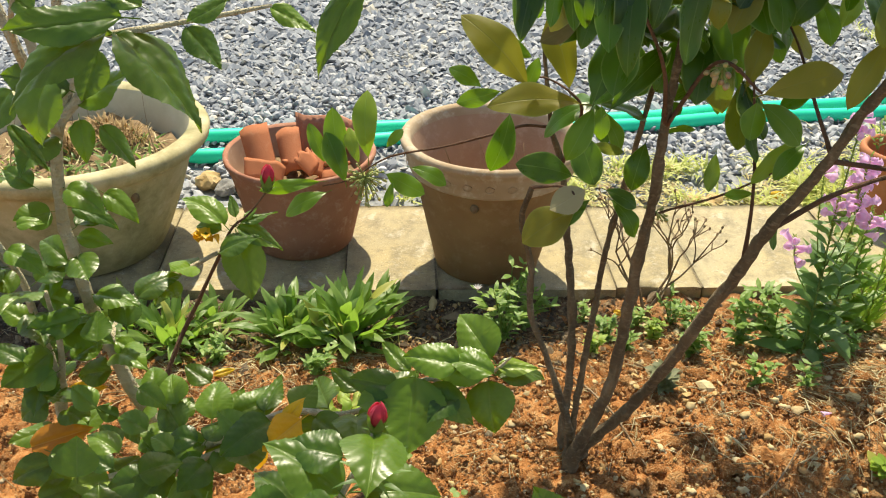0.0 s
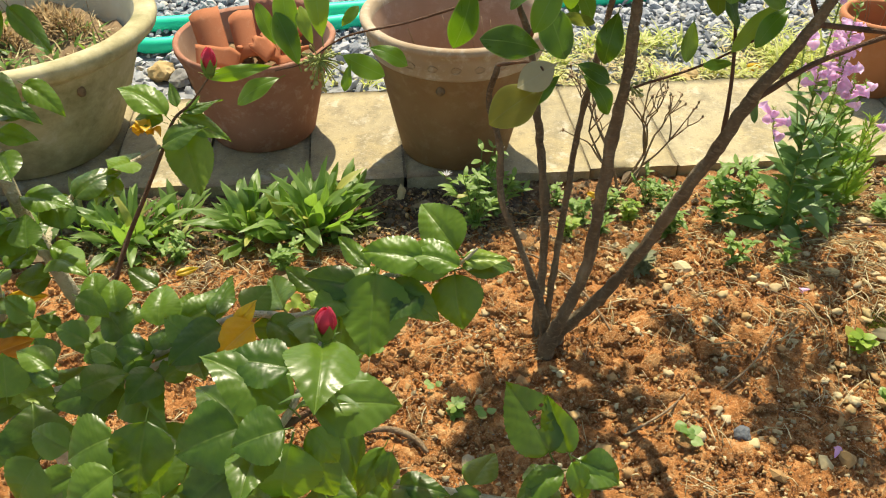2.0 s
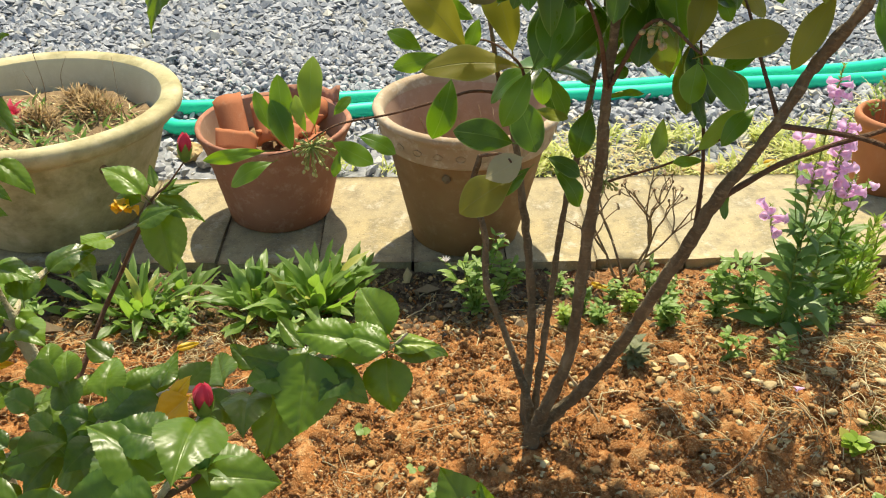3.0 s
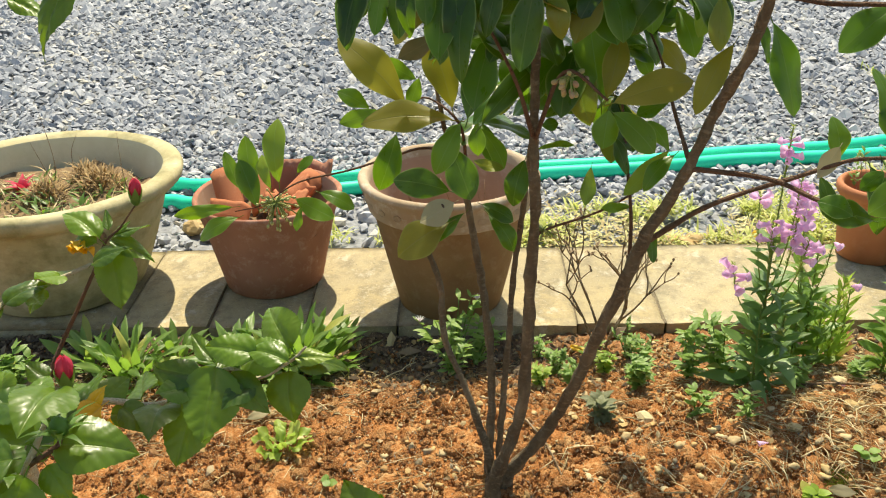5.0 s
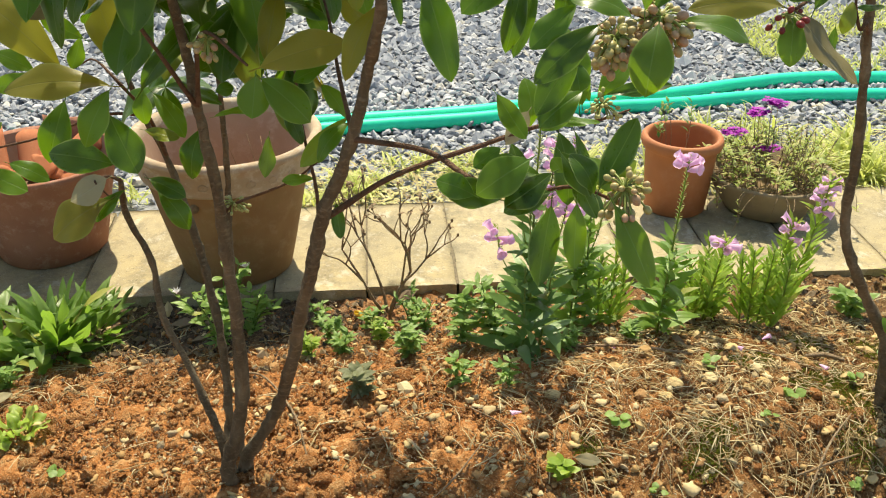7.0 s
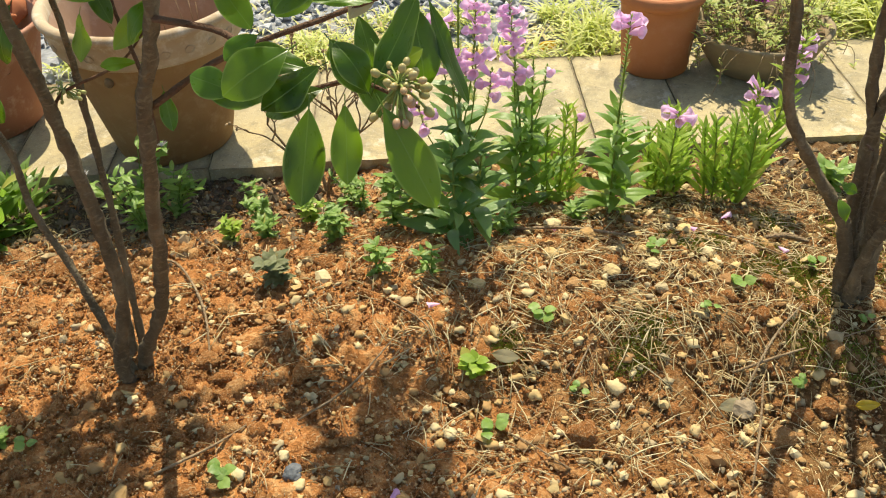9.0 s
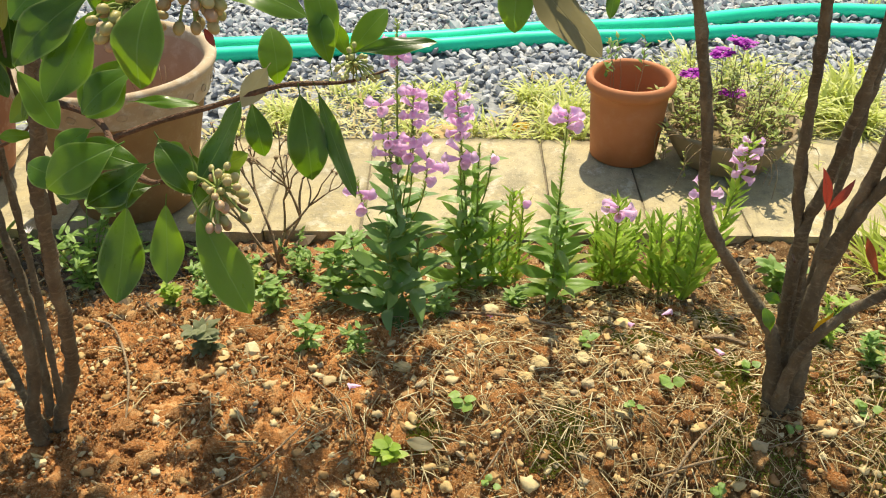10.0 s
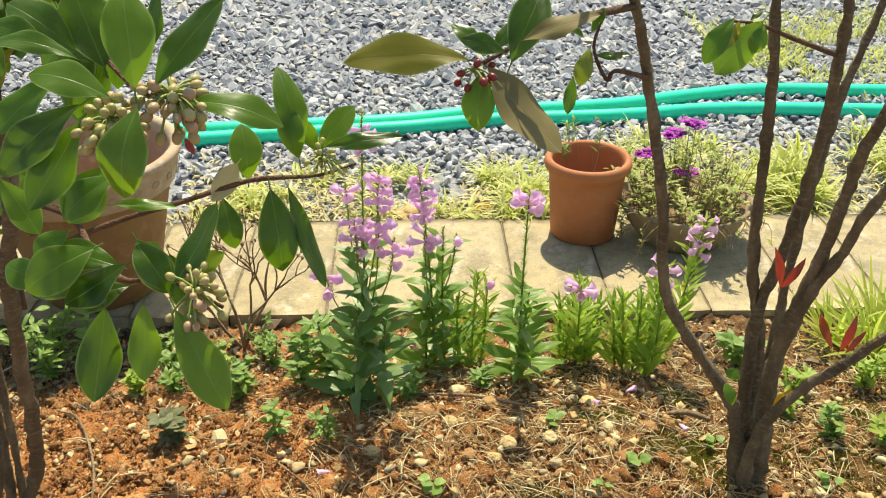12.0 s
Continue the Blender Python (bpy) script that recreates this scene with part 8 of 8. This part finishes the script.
YELLOW_ROCK = mat_plain("ochre_rock", (0.42, 0.27, 0.10), (0.56, 0.42, 0.22), 0.9, 30.0, 0.5)
GREY_ROCK = mat_plain("grey_rock", (0.16, 0.16, 0.155), (0.30, 0.29, 0.27), 0.9, 30.0, 0.5)
rock(0.72, 1.20, bed_z(0.72, 1.20), 0.014, mat_plain("slate", (0.07, 0.08, 0.09), (0.16, 0.17, 0.18), 0.7, 30.0, 0.5), "small dark grey angular stone on clay", 1.0)
rock(1.075, 2.62, 0.01, 0.035, YELLOW_ROCK, "ochre stone behind the paving", 2.0)
rock(1.02, 2.64, 0.01, 0.026, YELLOW_ROCK, "small ochre stone behind the paving", 3.0)
rock(-0.46, 2.78, 0.01, 0.040, YELLOW_ROCK, "tan stone on gravel beside pots", 4.0)
rock(-0.40, 2.73, 0.01, 0.034, GREY_ROCK, "brownish stone on gravel beside pots", 5.0)
for k, (rx, ry, rr) in enumerate(((1.16, 1.267, 0.024), (1.513, 1.288, 0.017), (1.555, 1.303, 0.021), (1.468, 1.246, 0.020), (1.215, 1.487, 0.014), (1.352, 1.686, 0.012), (0.56, 1.44, 0.018), (0.64, 1.47, 0.016), (0.72, 1.40, 0.017), (0.60, 1.36, 0.015))):
    rock(rx, ry, bed_z(rx, ry) - 0.004, rr, CLOD_ONE, "lump of orange clay on the bed", 20.0 + k, 0.8)
rock(1.42, 1.306, bed_z(1.42, 1.306) - 0.004, 0.022, mat_plain("brown_rock", (0.17, 0.13, 0.085), (0.34, 0.27, 0.18), 0.95, 60.0, 0.6), "rough grey-brown stone among dry stalks", 31.0)
for k, (rx, ry, rr) in enumerate(((1.234, 1.685, 0.0170), (1.330, 1.579, 0.0140), (1.332, 1.518, 0.0120), (1.227, 1.530, 0.0130), (1.518, 1.624, 0.0150), (1.393, 1.716, 0.0100), (1.420, 1.697, 0.0170), (1.156, 1.628, 0.0140), (1.079, 1.602, 0.0120), (1.184, 1.541, 0.0130), (1.256, 1.564, 0.0150), (1.228, 1.769, 0.0100), (1.174, 1.740, 0.0170), (1.018, 1.554, 0.0140), (1.324, 1.623, 0.0120), (1.435, 1.574, 0.0130), (1.452, 1.537, 0.0150))):
    rock(rx, ry, bed_z(rx, ry) - 0.002, rr, PEBBLE_ONE, "smooth cream pebble on stony soil", 40.0 + k, 0.65)
for k, (rx, ry, rr) in enumerate(((-2.6, 7.4, 0.22), (-2.15, 7.55, 0.25), (-1.7, 7.5, 0.2), (-3.1, 7.35, 0.2), (-1.3, 7.7, 0.15))):
    rock(rx, ry, 0.0, rr, GREY_ROCK, "rough grey boulder at the gravel's edge", 6.0 + k)


def moss():
    s = Soup()
    g = random.Random(19)
    for cx, cy, r in ((1.277, 1.407, 0.045), (1.302, 1.431, 0.04), (1.25, 1.38, 0.03), (1.385, 1.666, 0.03), (1.423, 1.646, 0.03), (1.459, 1.66, 0.035), (1.564, 1.618, 0.05), (1.595, 1.583, 0.045), (1.604, 1.521, 0.05), (1.514, 1.559, 0.035), (1.059, 1.417, 0.03), (1.565, 1.411, 0.05), (1.60, 1.75, 0.05), (1.72, 1.60, 0.06), (1.86, 1.55, 0.08), (1.95, 1.7, 0.06), (1.75, 1.72, 0.06), (1.64, 1.38, 0.05), (1.82, 1.40, 0.07)):
        for _ in range(int(16000 * r)):
            a, d = g.uniform(0, 6.283), r * g.random() ** 0.7
            x, y = cx + d * math.cos(a), cy + d * math.sin(a)
            b = Vector((x, y, bed_z(x, y) + 0.001))
            s.blade(b, b + Vector((g.uniform(-.004, .004), g.uniform(-.004, .004), g.uniform(0.002, 0.006))), 0.0035, 0.05, (0, -1, 0.2), 2)
    return tagged(new("moss", s.mesh("moss", MOSS)), "dark green moss cushions on stony soil", "moss", kind="stuff")


moss()


def pale_grass():
    """Bleached tufts in the gravel behind the paving, and a yellowish mat farther off."""
    s = Soup()
    g = random.Random(23)
    tufts = [(g.uniform(0.55, 1.45), 2.60 + abs(g.gauss(0, 0.15)), 0.7) for _ in range(30)]
    tufts += [(g.uniform(1.28, 1.46), 2.60 + abs(g.gauss(0, 0.10)), 1.1) for _ in range(20)]
    tufts += [(g.uniform(1.55, 3.2), 2.62 + abs(g.gauss(0, 0.22)), 1.5) for _ in range(130)]
    tufts += [(g.uniform(2.05, 3.2), g.uniform(2.6, 2.95), 2.1) for _ in range(48)]
    tufts += [(g.uniform(0.3, 1.4), g.uniform(2.6, 2.9), 0.6) for _ in range(40)]
    tufts += [(g.uniform(0.7, 1.5), g.uniform(2.58, 2.95), 0.6) for _ in range(26)]
    tufts += [(g.uniform(-1.0, 0.2), g.uniform(2.58, 2.7), 0.5) for _ in range(12)]
    for x, y, k in tufts:
        if noise.noise((x * 3.1, y * 3.1, 7.0)) < -0.10:
            continue
        for _ in range(int(15 + 7 * k)):
            a, e = g.uniform(0, 6.283), 0.03 + (0.55 + 0.3 * min(k, 2.0)) * g.random() ** 1.6
            ln = g.uniform(0.05, 0.125) * (0.6 + 0.45 * k)
            b = Vector((x + g.uniform(-.03, .03), y + g.uniform(-.02, .02), 0.012))
            s.blade(b, b + Vector((math.cos(a) * math.cos(e), math.sin(a) * math.cos(e), math.sin(e))) * ln, g.uniform(0.005, 0.011) * (1.7 if k > 2 else 1.0), g.uniform(0.08, 0.32), segs=4)
    return tagged(new("pale_grass", s.mesh("pale_grass", LIME)), "bleached yellow-green grass tufts in gravel", "grass", kind="stuff")


pale_grass()


def dry_litter():
    """Flattened dead leaves and bleached blades between the paving and the hose."""
    s = Soup()
    g = random.Random(27)
    for _ in range(5200):
        x = g.uniform(0.42, 2.9)
        y = 2.57 + abs(g.gauss(0, 0.17 if x < 1.5 else 0.24))
        if noise.noise((x * 4.0, y * 4.0, 2.0)) < -0.22:
            continue
        a, ln = g.uniform(0, 6.283), g.uniform(0.015, 0.055)
        b = Vector((x, y, g.uniform(0.016, 0.03)))
        s.blade(b, b + Vector((math.cos(a) * ln, math.sin(a) * ln, g.uniform(-0.004, 0.014))), g.uniform(0.004, 0.011), g.uniform(0, 0.15), segs=3)
    return tagged(new("dry_litter", s.mesh("dry_litter", STRAW_PALE)), "bleached dead leaves and grass lying on gravel", "litter", kind="stuff")


STRAW_PALE = mat_blade("bleached_litter", [(0.0, (0.24, 0.16, 0.07)), (0.35, (0.44, 0.34, 0.15)), (0.7, (0.50, 0.50, 0.19)), (1.0, (0.68, 0.62, 0.36))], (0.4, 0.38, 0.12), 0.2, 0.7)
dry_litter()


def stonecrop():
    s = Soup()
    g = random.Random(29)
    for _ in range(3600):
        x = 2.35 + abs(g.gauss(0, 0.75))
        y = 3.95 + 0.35 * (x - 2.4) + g.gauss(0, 0.30)
        if noise.noise((x * 2.2, y * 2.2, 0)) < -0.12:
            continue
        b = Vector((x, y, 0.018))
        a = g.uniform(0, 6.283)
        s.blade(b, b + Vector((math.cos(a) * 0.03, math.sin(a) * 0.03, g.uniform(0.01, 0.04))), 0.012, 0.1, segs=2)
    return tagged(new("stonecrop", s.mesh("stonecrop", LIME)), "yellow-green mat plants spreading over gravel", "ground cover", kind="stuff")


stonecrop()


def fallen_petals():
    g = random.Random(33)
    me = FLORET
    for x, y in ((1.575, 1.635), (1.42, 1.70), (1.50, 1.74), (0.95, 1.50), (1.16, 1.72), (0.86, 1.15)):
        m = Matrix.Translation((x, y, bed_z(x, y) + 0.010)) @ pose(0, 0, 0, 8, 0, g.uniform(0, 360)) @ Matrix.Diagonal((0.018, 0.02, 0.012, 1))
        ob = new("fallen_floret", me)
        ob.matrix_basis = m
        tagged(ob, "fallen pink floret lying on soil", "flower", "fallen florets")


fallen_petals()


def bark_strip(points, w, label):
    """A curled strip of bark lying on the soil."""
    v, f = [], []
    pts = spline([(x, y, bed_z(x, y) + h, w) for x, y, h in points], 6)
    for i, q in enumerate(pts):
        d = Vector(pts[min(i + 1, len(pts) - 1)][:3]) - Vector(pts[max(i - 1, 0)][:3])
        side = Vector((-d.y, d.x, 0)).normalized()
        k = w * (0.35 + 0.65 * math.sin(math.pi * (0.1 + 0.8 * i / (len(pts) - 1))))
        for c, up in ((-1, 0.0), (-0.5, 0.7), (0, 1.0), (0.5, 0.7), (1, 0.0), (0.5, 0.35), (0, 0.6), (-0.5, 0.35)):
            v.append(Vector(q[:3]) + side * k * c + Vector((0, 0, up * k)))
    for i in range(len(pts) - 1):
        for s in range(8):
            t = (s + 1) % 8
            f.append((i * 8 + s, i * 8 + t, i * 8 + 8 + t, i * 8 + 8 + s))
    f += [tuple(range(8)), tuple(len(v) - 8 + s for s in range(8))]
    return tagged(new("bark_strip", mesh("bark_strip", v, f, DRY_TWIG)), label, "bark")


bark_strip([(0.095, 1.266, 0.010), (0.14, 1.262, 0.016), (0.18, 1.24, 0.014), (0.20, 1.21, 0.008)], 0.007, "curled brown strip of bark on clay soil")
bark_strip([(1.56, 1.665, 0.010), (1.60, 1.668, 0.014), (1.64, 1.655, 0.008)], 0.008, "small curled piece of bark on soil")


def seedling(x, y, size, label, seed):
    """A few round seed leaves close to the soil."""
    g = random.Random(seed)
    z = bed_z(x, y)
    p = thing("seedling", x, y, z, label, "seedling", "seedlings on the bed")
    for k in range(g.choice((4, 5, 6))):
        a = k * 1.3 + g.uniform(-.4, .4)
        o = g.uniform(0.0, 0.7) * size
        b = Vector((x + o * math.cos(a * 2), y + o * math.sin(a * 2), z + 0.010 + g.uniform(0, 0.008)))
        leaf(p, "W", b, b + Vector((math.cos(a), math.sin(a), g.uniform(-0.1, 0.4))).normalized() * size, size * 0.85, (0, -0.2, 1))
    return p


for k, (sx, sy) in enumerate(((0.22, 1.36), (0.30, 1.28), (1.47, 1.52), (1.40, 1.46), (1.62, 1.58), (1.12, 1.46), (1.16, 1.34), (1.34, 1.62), (0.62, 1.19), (1.52, 1.34), (1.80, 1.50), (1.74, 1.66), (1.90, 1.44), (0.12, 1.46), (1.02, 1.28), (1.66, 1.44))):
    seedling(sx, sy, 0.014 + 0.004 * (k % 3), "tiny round-leaved seedling on the soil", 200 + k)
leaf(thing("fallen_leaf", 1.28, 2.65, 0.02, "withered orange leaf lying behind the paving", "leaf", "fallen leaves"), "O", (1.26, 2.64, 0.03), (1.32, 2.66, 0.035), 0.034)
for k, (lx, ly) in enumerate(((0.66, 2.00), (1.05, 1.40), (1.62, 1.30), (1.40, 1.30), (-0.25, 1.72), (-0.05, 1.66))):
    leaf(thing("fallen_leaf", lx, ly, bed_z(lx, ly), "dry brown fallen leaf on the soil", "leaf", "fallen leaves"), "B" if k % 2 else "O", (lx - 0.02, ly, bed_z(lx, ly) + 0.016), (lx + 0.025, ly + 0.012 * (k - 2), bed_z(lx, ly) + 0.014), 0.02)
for k, (wx, wy, wh, wn) in enumerate(((1.80, 1.70, 0.05, 5), (1.95, 1.60, 0.05, 5), (2.0, 1.80, 0.08, 6), (1.84, 1.78, 0.06, 4), (1.08, 1.72, 0.05, 4), (1.22, 1.76, 0.04, 3), (0.62, 1.80, 0.05, 4), (-0.05, 1.74, 0.06, 5), (-0.28, 1.80, 0.07, 6))):
    weed(wx, wy, wh, wn, "L" if wx > 1.5 else "W", 0.026, 0.32, "low light green weed on the soil", 300 + k)


single_pieces("pebble", 300, lambda x, y: max(0.22, min(1.0, 0.12 + 0.6 * x)), 0.0055, 0.0125, PEBBLE_ONE, 71, 0.64, 0.72, 0.10, True)
single_pieces("clod", 280, lambda x, y: max(0.45, red_zone(x, y)), 0.007, 0.019, CLOD_ONE, 81, 0.75, 0.8, -0.1, True)
